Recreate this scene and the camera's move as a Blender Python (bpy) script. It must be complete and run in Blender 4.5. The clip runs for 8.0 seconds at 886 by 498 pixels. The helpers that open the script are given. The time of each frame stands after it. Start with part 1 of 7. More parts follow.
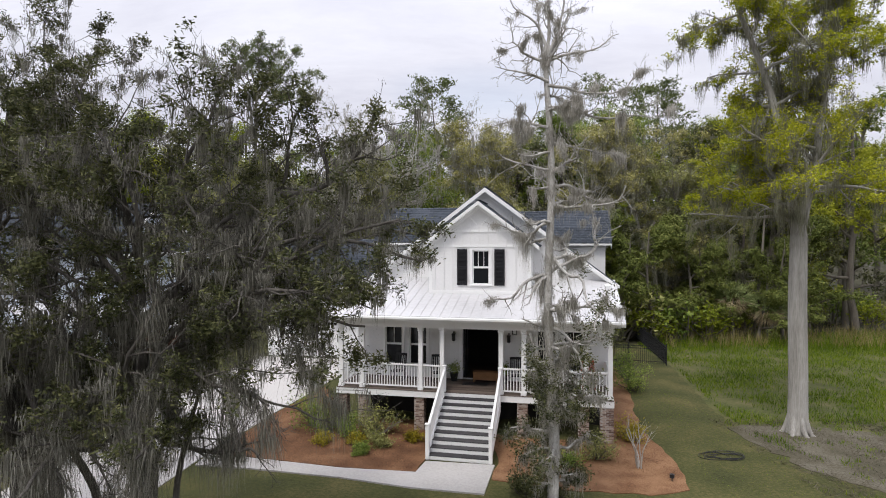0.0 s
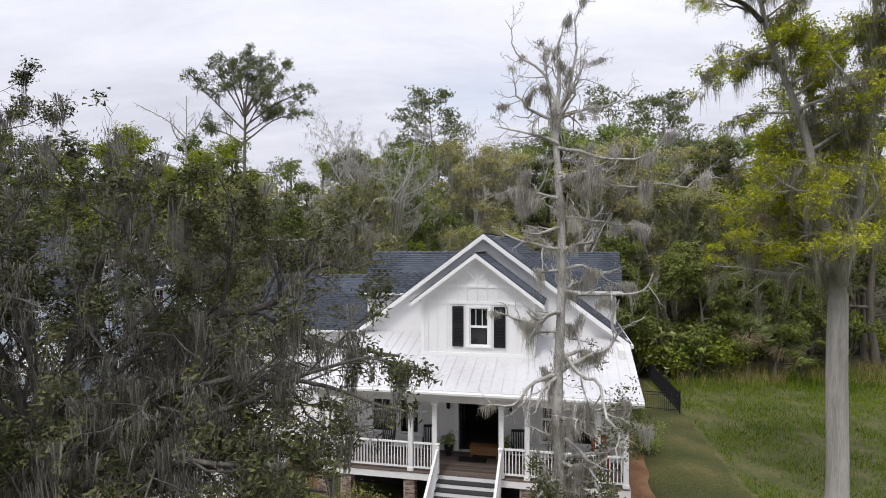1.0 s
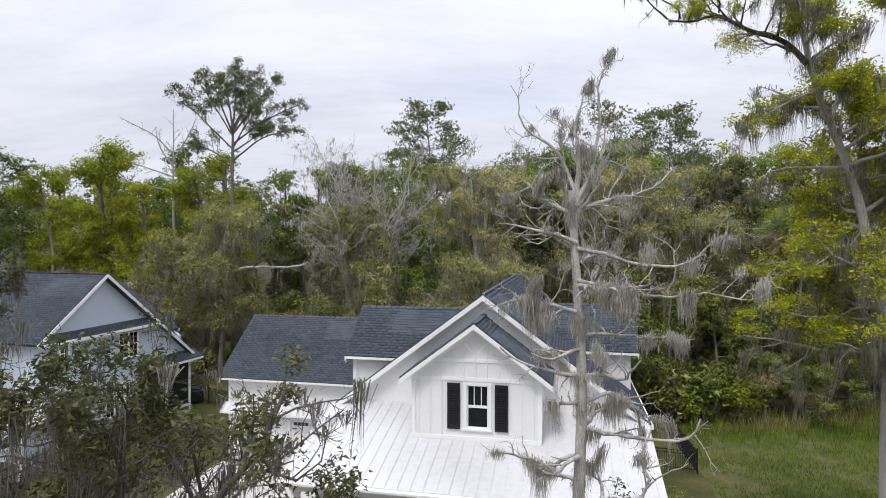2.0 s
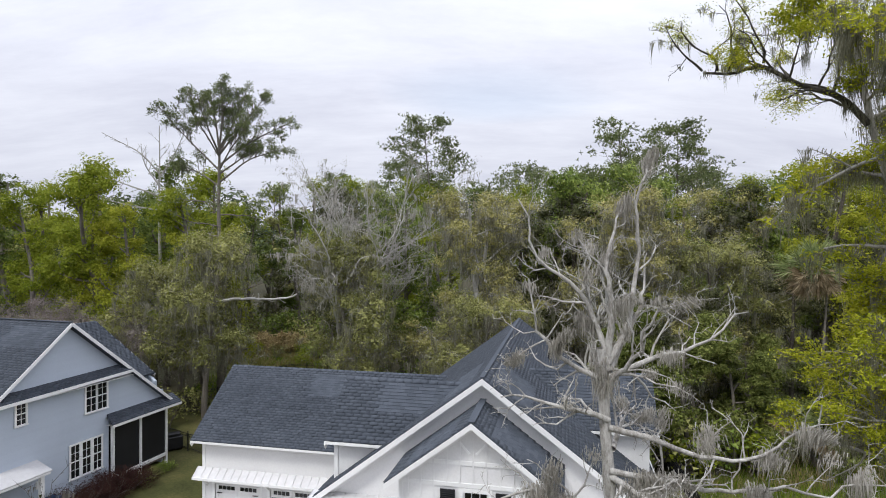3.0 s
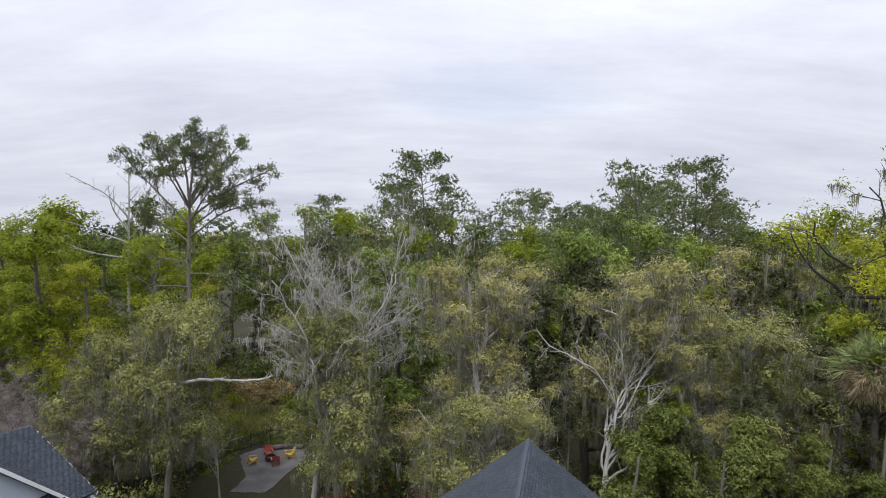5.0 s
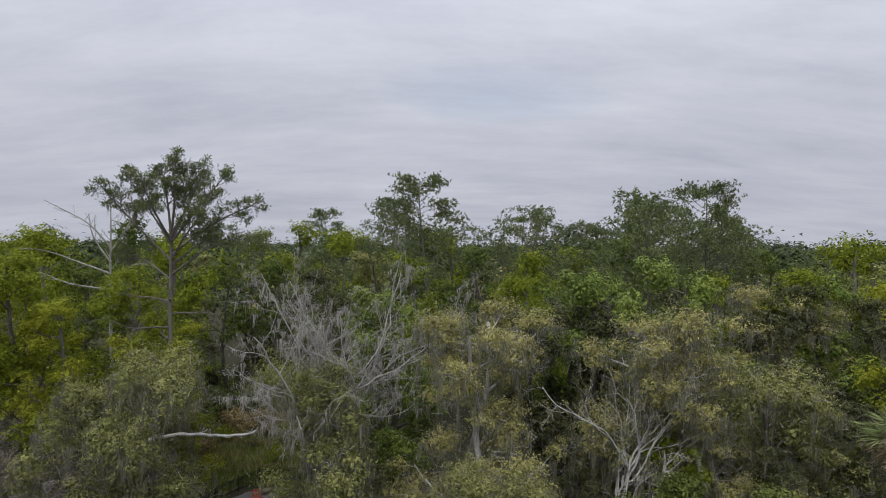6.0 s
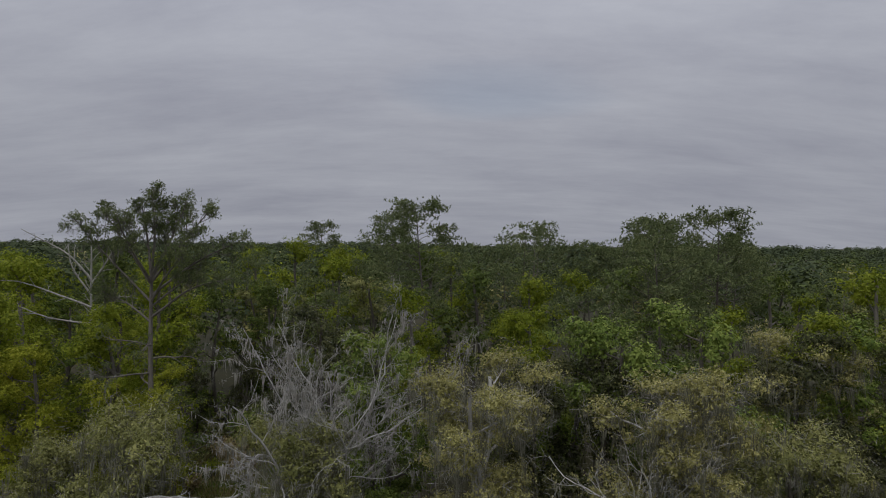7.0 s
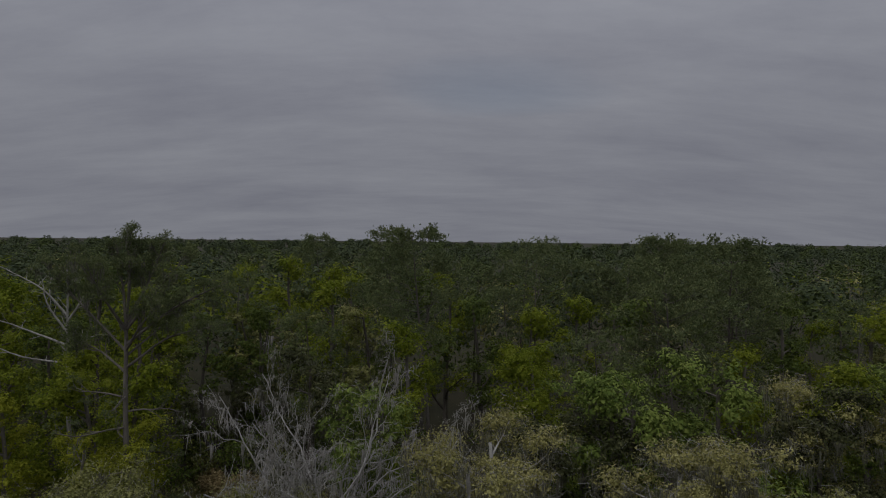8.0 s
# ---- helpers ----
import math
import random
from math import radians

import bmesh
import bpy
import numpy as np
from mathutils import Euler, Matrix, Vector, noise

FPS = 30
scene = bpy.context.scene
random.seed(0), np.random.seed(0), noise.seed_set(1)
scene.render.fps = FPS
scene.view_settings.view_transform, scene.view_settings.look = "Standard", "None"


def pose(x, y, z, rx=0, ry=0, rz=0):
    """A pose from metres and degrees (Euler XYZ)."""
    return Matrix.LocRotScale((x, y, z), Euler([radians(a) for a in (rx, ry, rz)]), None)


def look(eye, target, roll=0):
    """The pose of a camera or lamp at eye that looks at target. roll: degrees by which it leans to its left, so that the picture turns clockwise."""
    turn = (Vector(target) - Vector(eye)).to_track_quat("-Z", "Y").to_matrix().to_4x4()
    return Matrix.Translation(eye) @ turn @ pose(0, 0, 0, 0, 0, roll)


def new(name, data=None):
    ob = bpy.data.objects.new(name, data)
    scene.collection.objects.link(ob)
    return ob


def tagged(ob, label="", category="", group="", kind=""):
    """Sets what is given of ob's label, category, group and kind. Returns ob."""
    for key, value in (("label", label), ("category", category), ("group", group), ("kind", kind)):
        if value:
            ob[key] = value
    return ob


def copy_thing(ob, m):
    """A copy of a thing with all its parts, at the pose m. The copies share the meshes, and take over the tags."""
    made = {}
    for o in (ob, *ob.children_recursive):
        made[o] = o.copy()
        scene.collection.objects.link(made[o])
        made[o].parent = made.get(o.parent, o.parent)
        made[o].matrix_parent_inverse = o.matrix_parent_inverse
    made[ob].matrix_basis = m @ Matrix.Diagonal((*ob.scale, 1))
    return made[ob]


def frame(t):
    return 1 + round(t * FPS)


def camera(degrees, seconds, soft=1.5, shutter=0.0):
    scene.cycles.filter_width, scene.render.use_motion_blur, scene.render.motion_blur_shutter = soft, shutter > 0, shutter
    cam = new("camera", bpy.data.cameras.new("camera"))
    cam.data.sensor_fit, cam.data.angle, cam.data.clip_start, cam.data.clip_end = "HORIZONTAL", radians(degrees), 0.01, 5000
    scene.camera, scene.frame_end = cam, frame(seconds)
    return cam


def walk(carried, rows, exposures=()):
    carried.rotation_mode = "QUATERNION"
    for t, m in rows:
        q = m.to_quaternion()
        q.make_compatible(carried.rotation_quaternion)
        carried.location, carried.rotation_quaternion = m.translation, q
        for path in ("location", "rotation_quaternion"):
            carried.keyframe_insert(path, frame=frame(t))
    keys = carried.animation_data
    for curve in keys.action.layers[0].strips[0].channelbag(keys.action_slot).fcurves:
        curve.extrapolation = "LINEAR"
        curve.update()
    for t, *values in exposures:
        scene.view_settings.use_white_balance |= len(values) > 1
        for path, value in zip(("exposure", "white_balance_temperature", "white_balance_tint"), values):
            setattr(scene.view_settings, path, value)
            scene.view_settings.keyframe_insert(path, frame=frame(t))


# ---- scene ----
# ---- camera ----
cam = camera(75.3, 8.0, soft=1.0)
METRES, EYE, TILT, LEAN, TURN = 24.5, 7.6, -0.4, 0.0, 0.0
ROWS = [
    (0.0, 0.0, 0.0, 0.0, 0.0, -0.0, 0.0),
    (0.5, 0.0054, 0.054, 0.0457, -0.0, -0.0, -0.0),
    (1.0, 0.0104, 0.1098, 0.0919, -0.01, 0.03, 0.01),
    (1.5, 0.0146, 0.1672, 0.1405, -0.02, -0.02, -0.02),
    (3.0, 0.0282, 0.3428, 0.291, -0.01, 0.03, -0.17),
    (3.5, 0.0325, 0.3999, 0.3428, 0.02, 0.03, -0.2),
    (4.0, 0.0342, 0.4549, 0.3953, 0.01, 0.02, -0.22),
    (4.5, 0.0361, 0.5136, 0.4512, 0.01, -0.0, -0.32),
    (6.0, 0.0425, 0.6905, 0.6295, -0.05, 0.01, -0.4),
    (6.5, 0.0436, 0.7484, 0.693, -0.06, -0.1, -0.45),
    (7.0, 0.0461, 0.8068, 0.7593, -0.04, -0.25, -0.52),
    (7.5, 0.0484, 0.8667, 0.8274, -0.05, -0.43, -0.56),
    (8.0, 0.0522, 0.9285, 0.8956, -0.07, -0.66, -0.58),
]
EXPOSURES = [(0.0, 0.0, 6500, 10), (1.5, 0.02, 6430, 9.2), (3.0, 0.06, 6330, 8.3), (4.7, 0.03, 6300, 8), (5.4, -0.12, 6300, 8), (5.8, -0.36, 6300, 8), (6.5, -0.84, 6300, 8), (7.0, -1.18, 6300, 8.3), (7.5, -1.56, 6300, 8.6), (8.0, -1.9, 6300, 9)]
walk(cam, [(t, pose(0, 0, EYE, TILT, LEAN, TURN) @ pose(METRES * x, METRES * y, METRES * z, 90 + pitch, roll, yaw)) for t, x, y, z, yaw, pitch, roll in ROWS], EXPOSURES)

# ---- sky and sun ----
SUN_EL, SUN_AZ = 60.0, -150.0  # degrees; the sun stands behind the camera, to its left, veiled by cloud
world = bpy.data.worlds.new("overcast_sky")
scene.world = world
world.use_nodes = True
wn, wl = world.node_tree.nodes, world.node_tree.links
wn.clear()


def wnode(kind, **values):
    n = wn.new(kind)
    for key, value in values.items():
        n.inputs[key].default_value = value
    return n


def wmath(op, a, b=None):
    n = wn.new("ShaderNodeMath")
    n.operation = op
    for i, v in enumerate((a, b)):
        if v is None:
            continue
        if isinstance(v, (int, float)):
            n.inputs[i].default_value = v
        else:
            wl.new(v, n.inputs[i])
    return n.outputs[0]


sky = wn.new("ShaderNodeTexSky")
sky.sky_type = "NISHITA"
sky.sun_disc = False
sky.sun_elevation, sky.sun_rotation = radians(SUN_EL), radians(SUN_AZ)
coord = wn.new("ShaderNodeTexCoord")
split = wn.new("ShaderNodeSeparateXYZ")
wl.new(coord.outputs["Generated"], split.inputs[0])
height = wmath("MAXIMUM", split.outputs[2], 0.0)
flat = wmath("ADD", height, 0.22)
join = wn.new("ShaderNodeCombineXYZ")
join_x, join_y = wmath("DIVIDE", split.outputs[0], flat), wmath("DIVIDE", split.outputs[1], flat)
wl.new(join_x, join.inputs[0])
wl.new(join_y, join.inputs[1])
banks = wnode("ShaderNodeTexNoise", Scale=1.5, Detail=9.0, Roughness=0.66, Distortion=0.2)
stretch = wn.new("ShaderNodeMapping")
stretch.inputs["Scale"].default_value = (0.55, 1.5, 1.0)
stretch.inputs["Location"].default_value = (0.35, 0.6, 0.0)
wl.new(join.outputs[0], stretch.inputs[0])
wl.new(stretch.outputs[0], banks.inputs["Vector"])
tone = wn.new("ShaderNodeValToRGB")
tone.color_ramp.elements[0].position, tone.color_ramp.elements[0].color = 0.30, (0.64, 0.645, 0.745, 1)
tone.color_ramp.elements[1].position, tone.color_ramp.elements[1].color = 0.68, (0.85, 0.855, 0.94, 1)
wl.new(banks.outputs[0], tone.inputs[0])
# the cloud layer is brighter overhead than at the horizon
lift = wmath("ADD", 0.93, wmath("MULTIPLY", wmath("POWER", height, 1.6), 1.5))
clouds = wn.new("ShaderNodeMix")
clouds.data_type, clouds.blend_type = "RGBA", "MULTIPLY"
clouds.inputs["Factor"].default_value = 1.0
wl.new(tone.outputs[0], clouds.inputs["A"])
wl.new(lift, clouds.inputs["B"])
cloud_light = wnode("ShaderNodeBackground", Strength=1.0)
wl.new(clouds.outputs["Result"], cloud_light.inputs[0])
blue = wnode("ShaderNodeBackground", Strength=0.15)
wl.new(sky.outputs[0], blue.inputs[0])
thin = wn.new("ShaderNodeMixShader")
gaps = wnode("ShaderNodeTexNoise", Scale=0.5, Detail=3.0, Roughness=0.5)
wl.new(stretch.outputs[0], gaps.inputs["Vector"])
cover = wn.new("ShaderNodeMapRange")
cover.inputs["From Min"].default_value, cover.inputs["From Max"].default_value = 0.28, 0.5
cover.inputs["To Min"].default_value, cover.inputs["To Max"].default_value = 0.55, 1.0
# the cloud thins to pale blue low in the sky ahead
veil = wmath("ADD", wmath("POWER", wmath("MULTIPLY", wmath("SUBTRACT", join_x, 0.12), 1.6), 2.0), wmath("POWER", wmath("MULTIPLY", wmath("SUBTRACT", join_y, 2.0), 2.6), 2.0))
thick = wmath("MINIMUM", wmath("MULTIPLY", veil, 0.25), 0.3)
wl.new(wmath("ADD", wmath("MULTIPLY", gaps.outputs[0], 0.75), thick), cover.inputs[0])
wl.new(cover.outputs[0], thin.inputs[0])
wl.new(blue.outputs[0], thin.inputs[1])
wl.new(cloud_light.outputs[0], thin.inputs[2])
wout = wn.new("ShaderNodeOutputWorld")
wl.new(thin.outputs[0], wout.inputs[0])

sun = new("sun", bpy.data.lights.new("sun", "SUN"))
sun.data.energy, sun.data.angle, sun.data.color = 1.9, radians(14), (1.0, 0.96, 0.9)
az, el = radians(SUN_AZ), radians(SUN_EL)
sun.matrix_world = look((60 * math.sin(az) * math.cos(el), 60 * math.cos(az) * math.cos(el), 60 * math.sin(el)), (0, 0, 0))

# ---- materials ----


def material(name, colours, rough=0.8, grain=8.0, stain=0.6, bump=0.15, metal=0.0, per="object", spread=0.25, stretchy=(1, 1, 1), soft=0.0, spec=0.3):
    """A surface of two or three base colours, mixed by stains and grain, each piece a little different."""
    m = bpy.data.materials.new(name)
    m.use_nodes = True
    n, l = m.node_tree.nodes, m.node_tree.links
    n.clear()
    out, bsdf = n.new("ShaderNodeOutputMaterial"), n.new("ShaderNodeBsdfPrincipled")
    bsdf.inputs["Roughness"].default_value, bsdf.inputs["Metallic"].default_value = rough, metal
    bsdf.inputs["Specular IOR Level"].default_value = spec
    place, mp = n.new("ShaderNodeNewGeometry"), n.new("ShaderNodeMapping")
    mp.inputs["Scale"].default_value = stretchy
    l.new(place.outputs["Position"], mp.inputs[0])
    fine, broad = n.new("ShaderNodeTexNoise"), n.new("ShaderNodeTexNoise")
    fine.inputs["Scale"].default_value, fine.inputs["Detail"].default_value, fine.inputs["Roughness"].default_value = grain, 5.0, 0.65
    broad.inputs["Scale"].default_value, broad.inputs["Detail"].default_value = stain, 4.0
    l.new(mp.outputs[0], fine.inputs["Vector"])
    l.new(mp.outputs[0], broad.inputs["Vector"])
    add = n.new("ShaderNodeMath")
    add.operation = "MULTIPLY_ADD"
    add.inputs[1].default_value = 0.5
    l.new(fine.outputs[0], add.inputs[0])
    half = n.new("ShaderNodeMath")
    half.operation = "MULTIPLY"
    half.inputs[1].default_value = 0.5
    l.new(broad.outputs[0], half.inputs[0])
    l.new(half.outputs[0], add.inputs[2])
    # the share of chance that each piece or leaf gets
    if per == "island":
        who = n.new("ShaderNodeNewGeometry").outputs["Random Per Island"]
    else:
        who = n.new("ShaderNodeObjectInfo").outputs["Random"]
    shift = n.new("ShaderNodeMath")
    shift.operation = "MULTIPLY_ADD"
    shift.inputs[1].default_value = spread
    l.new(who, shift.inputs[0])
    lower = n.new("ShaderNodeMath")
    lower.operation = "SUBTRACT"
    lower.inputs[1].default_value = spread / 2
    l.new(add.outputs[0], lower.inputs[0])
    l.new(lower.outputs[0], shift.inputs[2])
    ramp = n.new("ShaderNodeValToRGB")
    while len(ramp.color_ramp.elements) < len(colours):
        ramp.color_ramp.elements.new(0.5)
    for i, c in enumerate(colours):
        ramp.color_ramp.elements[i].position = 0.32 + 0.36 * i / max(1, len(colours) - 1)
        ramp.color_ramp.elements[i].color = (*c, 1)
    l.new(shift.outputs[0], ramp.inputs[0])
    l.new(ramp.outputs[0], bsdf.inputs["Base Color"])
    if bump:
        b = n.new("ShaderNodeBump")
        b.inputs["Strength"].default_value, b.inputs["Distance"].default_value = bump, 0.02
        l.new(fine.outputs[0], b.inputs["Height"])
        l.new(b.outputs[0], bsdf.inputs["Normal"])
    if soft:
        glow, mix = n.new("ShaderNodeBsdfTranslucent"), n.new("ShaderNodeMixShader")
        l.new(ramp.outputs[0], glow.inputs[0])
        mix.inputs[0].default_value = soft
        l.new(bsdf.outputs[0], mix.inputs[1])
        l.new(glow.outputs[0], mix.inputs[2])
        l.new(mix.outputs[0], out.inputs[0])
    else:
        l.new(bsdf.outputs[0], out.inputs[0])
    return m


def leaf(name, dark, mid, light, soft=0.3):
    return material(name, (dark, mid, light), rough=0.7, grain=1.5, stain=0.25, bump=0, per="island", spread=0.36, soft=soft, spec=0.12)


WHITE = material("white_painted_siding", ((0.69, 0.685, 0.68), (0.75, 0.745, 0.74), (0.80, 0.795, 0.785)), 0.55, 14, 0.5, 0.05, spread=0.1)
TRIM = material("white_trim_paint", ((0.78, 0.78, 0.77), (0.84, 0.84, 0.83)), 0.45, 20, 0.8, 0.03, spread=0.1)
GREY_SIDING = material("pale_grey_siding", ((0.435, 0.485, 0.56), (0.49, 0.545, 0.62)), 0.6, 14, 0.5, 0.05, spread=0.1)
METAL_ROOF = material("pale_metal_roofing", ((0.47, 0.465, 0.47), (0.54, 0.535, 0.54), (0.61, 0.605, 0.61)), 0.5, 5, 0.35, 0.03, metal=0.15, spread=0.15)
SHINGLE = material("charcoal_asphalt_shingle", ((0.042, 0.050, 0.063), (0.059, 0.069, 0.086), (0.080, 0.092, 0.112)), 0.9, 45, 0.3, 0.3, per="object", spread=0.2)
SHINGLE_LOT = material("charcoal_shingle_lot", ((0.042, 0.050, 0.063), (0.059, 0.069, 0.086), (0.080, 0.092, 0.112)), 0.9, 45, 0.3, 0.3, per="island", spread=0.2)
SHINGLE_CAP = material("charcoal_shingle_cap", ((0.048, 0.056, 0.070), (0.059, 0.069, 0.086), (0.072, 0.083, 0.102)), 0.9, 45, 0.3, 0.3, spread=0.0)
BLACK = material("black_paint", ((0.012, 0.012, 0.014), (0.022, 0.022, 0.025)), 0.45, 25, 1.0, 0.05)
# near-black: shade put into the colour of walls indoors and under porches; also ash
SHADE_ASH = material("painted_shade_and_ash", ((0.02, 0.019, 0.018), (0.03, 0.028, 0.026)), 0.9, 6, 1.0, 0.0)
BRICK = material("mottled_brown_brick", ((0.15, 0.10, 0.08), (0.27, 0.19, 0.15), (0.38, 0.31, 0.26)), 0.9, 40, 3.0, 0.3, spread=0.7)
MORTAR = material("pale_mortar", ((0.40, 0.38, 0.35), (0.48, 0.46, 0.43)), 0.95, 40, 3.0, 0.2)
DECK = material("brown_stained_boards", ((0.07, 0.05, 0.042), (0.11, 0.085, 0.07), (0.15, 0.12, 0.10)), 0.75, 6, 1.2, 0.15, spread=0.4, stretchy=(0.4, 6, 6))
TREAD = material("dark_stair_tread", ((0.030, 0.028, 0.030), (0.055, 0.052, 0.052)), 0.7, 8, 1.2, 0.15, spread=0.4, stretchy=(0.5, 6, 6))
WOOD = material("oiled_wood", ((0.17, 0.085, 0.035), (0.27, 0.14, 0.06)), 0.5, 6, 1.2, 0.1, spread=0.3, stretchy=(0.5, 6, 6))
CONCRETE = material("pale_concrete", ((0.352, 0.334, 0.317), (0.44, 0.422, 0.4), (0.493, 0.475, 0.458)), 0.9, 12, 0.25, 0.15)
STRAW = material("pine_straw_mulch", ((0.055, 0.025, 0.012), (0.14, 0.066, 0.030), (0.27, 0.15, 0.078)), 0.95, 22, 1.1, 0.9, per="island", spread=0.45)
LAWN = material("mown_lawn", ((0.0237, 0.0296, 0.00666), (0.0592, 0.0614, 0.0163), (0.126, 0.107, 0.0407)), 0.95, 9, 0.45, 0.9, spread=0.0)
MEADOW = material("marsh_meadow_soil", ((0.036, 0.046, 0.010), (0.078, 0.085, 0.024), (0.14, 0.115, 0.055)), 0.95, 5, 0.7, 0.9, spread=0.0)
FOREST_FLOOR = material("forest_floor", ((0.020, 0.022, 0.010), (0.045, 0.042, 0.020), (0.075, 0.062, 0.032)), 0.95, 3, 0.06, 0.8, spread=0.0)
DIRT = material("grey_root_soil", ((0.04, 0.0384, 0.0192), (0.08, 0.0704, 0.0448), (0.152, 0.136, 0.104)), 0.95, 10, 0.7, 0.6, per="island", spread=0.2)
GRASS = leaf("grass_blades", (0.055, 0.1, 0.005), (0.115, 0.185, 0.008), (0.215, 0.275, 0.02), 0.35)
REED = leaf("dry_reeds", (0.16, 0.13, 0.05), (0.27, 0.22, 0.09), (0.36, 0.31, 0.15), 0.3)
OAK_LEAF = leaf("live_oak_leaf", (0.0396, 0.0458, 0.0194), (0.0792, 0.088, 0.0352), (0.15, 0.15, 0.066), 0.25)
OLIVE_LEAF = leaf("olive_oak_leaf", (0.138, 0.147, 0.0469), (0.238, 0.244, 0.0812), (0.372, 0.365, 0.138), 0.2)
TAN_LEAF = leaf("budding_tan_leaf", (0.223, 0.21, 0.0706), (0.361, 0.34, 0.12), (0.496, 0.462, 0.191), 0.2)
LIME_LEAF = leaf("spring_lime_leaf", (0.22, 0.255, 0.014), (0.38, 0.41, 0.025), (0.55, 0.54, 0.055), 0.4)
GREEN_LEAF = leaf("mid_green_leaf", (0.0864, 0.13, 0.0238), (0.162, 0.221, 0.0432), (0.27, 0.324, 0.0756), 0.2)
BRIGHT_LEAF = leaf("bright_green_leaf", (0.115, 0.155, 0.0125), (0.208, 0.252, 0.0215), (0.31, 0.34, 0.04), 0.4)
PINE_LEAF = leaf("pine_needles", (0.0864, 0.112, 0.045), (0.155, 0.186, 0.0778), (0.25, 0.281, 0.121), 0.2)
PALM_LEAF = leaf("palmetto_frond", (0.13, 0.17, 0.06), (0.23, 0.28, 0.11), (0.38, 0.42, 0.19), 0.3)
DRY_PALM = leaf("dry_palm_skirt", (0.22, 0.165, 0.095), (0.38, 0.3, 0.185), (0.54, 0.45, 0.31), 0.3)
MAROON_LEAF = leaf("maroon_hedge_leaf", (0.035, 0.015, 0.014), (0.070, 0.032, 0.026), (0.10, 0.06, 0.035))
YELLOW_LEAF = leaf("yellow_shrub_leaf", (0.16, 0.13, 0.015), (0.30, 0.24, 0.02), (0.42, 0.36, 0.05))
RUSSET = leaf("russet_dry_brush", (0.19, 0.145, 0.065), (0.31, 0.24, 0.115), (0.43, 0.345, 0.185), 0.3)
TWIG = leaf("bare_grey_twigs", (0.15, 0.125, 0.11), (0.24, 0.205, 0.185), (0.34, 0.30, 0.28))
PALE_TWIG = leaf("pale_grey_twigs", (0.243, 0.23, 0.211), (0.342, 0.329, 0.31), (0.45, 0.436, 0.414))
MOSS = leaf("grey_hanging_moss", (0.255, 0.239, 0.202), (0.383, 0.363, 0.317), (0.51, 0.489, 0.44), 0.3)
WOOD_MOSS = leaf("grey_green_wood_moss", (0.135, 0.131, 0.0879), (0.216, 0.211, 0.151), (0.315, 0.31, 0.234), 0.3)
DEEP_LEAF = leaf("deep_wood_leaf", (0.058, 0.086, 0.018), (0.11, 0.148, 0.03), (0.185, 0.225, 0.052), 0.25)
FAR_PINE = leaf("far_pine_needles", (0.045, 0.062, 0.032), (0.078, 0.1, 0.05), (0.12, 0.145, 0.07), 0.2)
FAR_LEAF = leaf("far_forest_leaf", (0.05, 0.07, 0.022), (0.085, 0.112, 0.034), (0.13, 0.16, 0.05), 0.2)
YOUNG_LEAF = leaf("yellow_green_leaf", (0.17, 0.195, 0.016), (0.29, 0.315, 0.026), (0.42, 0.425, 0.05), 0.35)
EDGE_LEAF = leaf("olive_green_thicket_leaf", (0.0615, 0.0804, 0.0164), (0.123, 0.148, 0.0328), (0.23, 0.25, 0.0722), 0.2)
DARK_MOSS = leaf("shaded_hanging_moss", (0.103, 0.0989, 0.0791), (0.185, 0.176, 0.146), (0.297, 0.288, 0.245), 0.3)
MOSSY_BARK = material("mossy_grey_bark", ((0.15, 0.14, 0.12), (0.28, 0.268, 0.24), (0.45, 0.435, 0.40)), 0.95, 7, 1.1, 0.7, stretchy=(4, 4, 0.6))
LICHEN_BARK = material("pale_lichened_bark", ((0.2, 0.185, 0.16), (0.45, 0.435, 0.405), (0.66, 0.645, 0.615)), 0.95, 16, 2.6, 0.7, stretchy=(2, 2, 0.8))
BARK = material("grey_brown_bark", ((0.075, 0.063, 0.052), (0.135, 0.12, 0.10), (0.20, 0.18, 0.155)), 0.95, 9, 1.2, 0.8, stretchy=(3, 3, 0.5))
DARK_BARK = material("dark_oak_bark", ((0.042, 0.037, 0.032), (0.085, 0.077, 0.068), (0.165, 0.152, 0.135)), 0.95, 9, 1.2, 0.8, stretchy=(3, 3, 0.5))
PALE_BARK = material("bleached_pale_bark", ((0.30, 0.285, 0.26), (0.46, 0.445, 0.415), (0.60, 0.585, 0.555)), 0.9, 8, 1.5, 0.6, stretchy=(3, 3, 0.5))
TRUNK_BARK = material("silver_trunk_bark", ((0.20, 0.185, 0.165), (0.33, 0.315, 0.285), (0.46, 0.44, 0.41)), 0.9, 7, 0.9, 0.7, stretchy=(4, 4, 0.35))
RED_PAINT = material("red_painted_wood", ((0.30, 0.045, 0.03), (0.42, 0.075, 0.045)), 0.5, 10, 1.5, 0.08)
YELLOW_PAINT = material("yellow_painted_wood", ((0.50, 0.33, 0.06), (0.62, 0.43, 0.10)), 0.5, 10, 1.5, 0.08)
GRAVEL = material("grey_patio_gravel", ((0.07, 0.066, 0.064), (0.12, 0.115, 0.112), (0.19, 0.18, 0.175)), 0.95, 30, 0.6, 0.6)
RUST = material("rusty_steel", ((0.05, 0.035, 0.03), (0.10, 0.06, 0.045)), 0.8, 12, 2, 0.3)
BLUE_BIN = material("dark_blue_plastic", ((0.012, 0.03, 0.075), (0.02, 0.045, 0.10)), 0.5, 12, 2, 0.03)


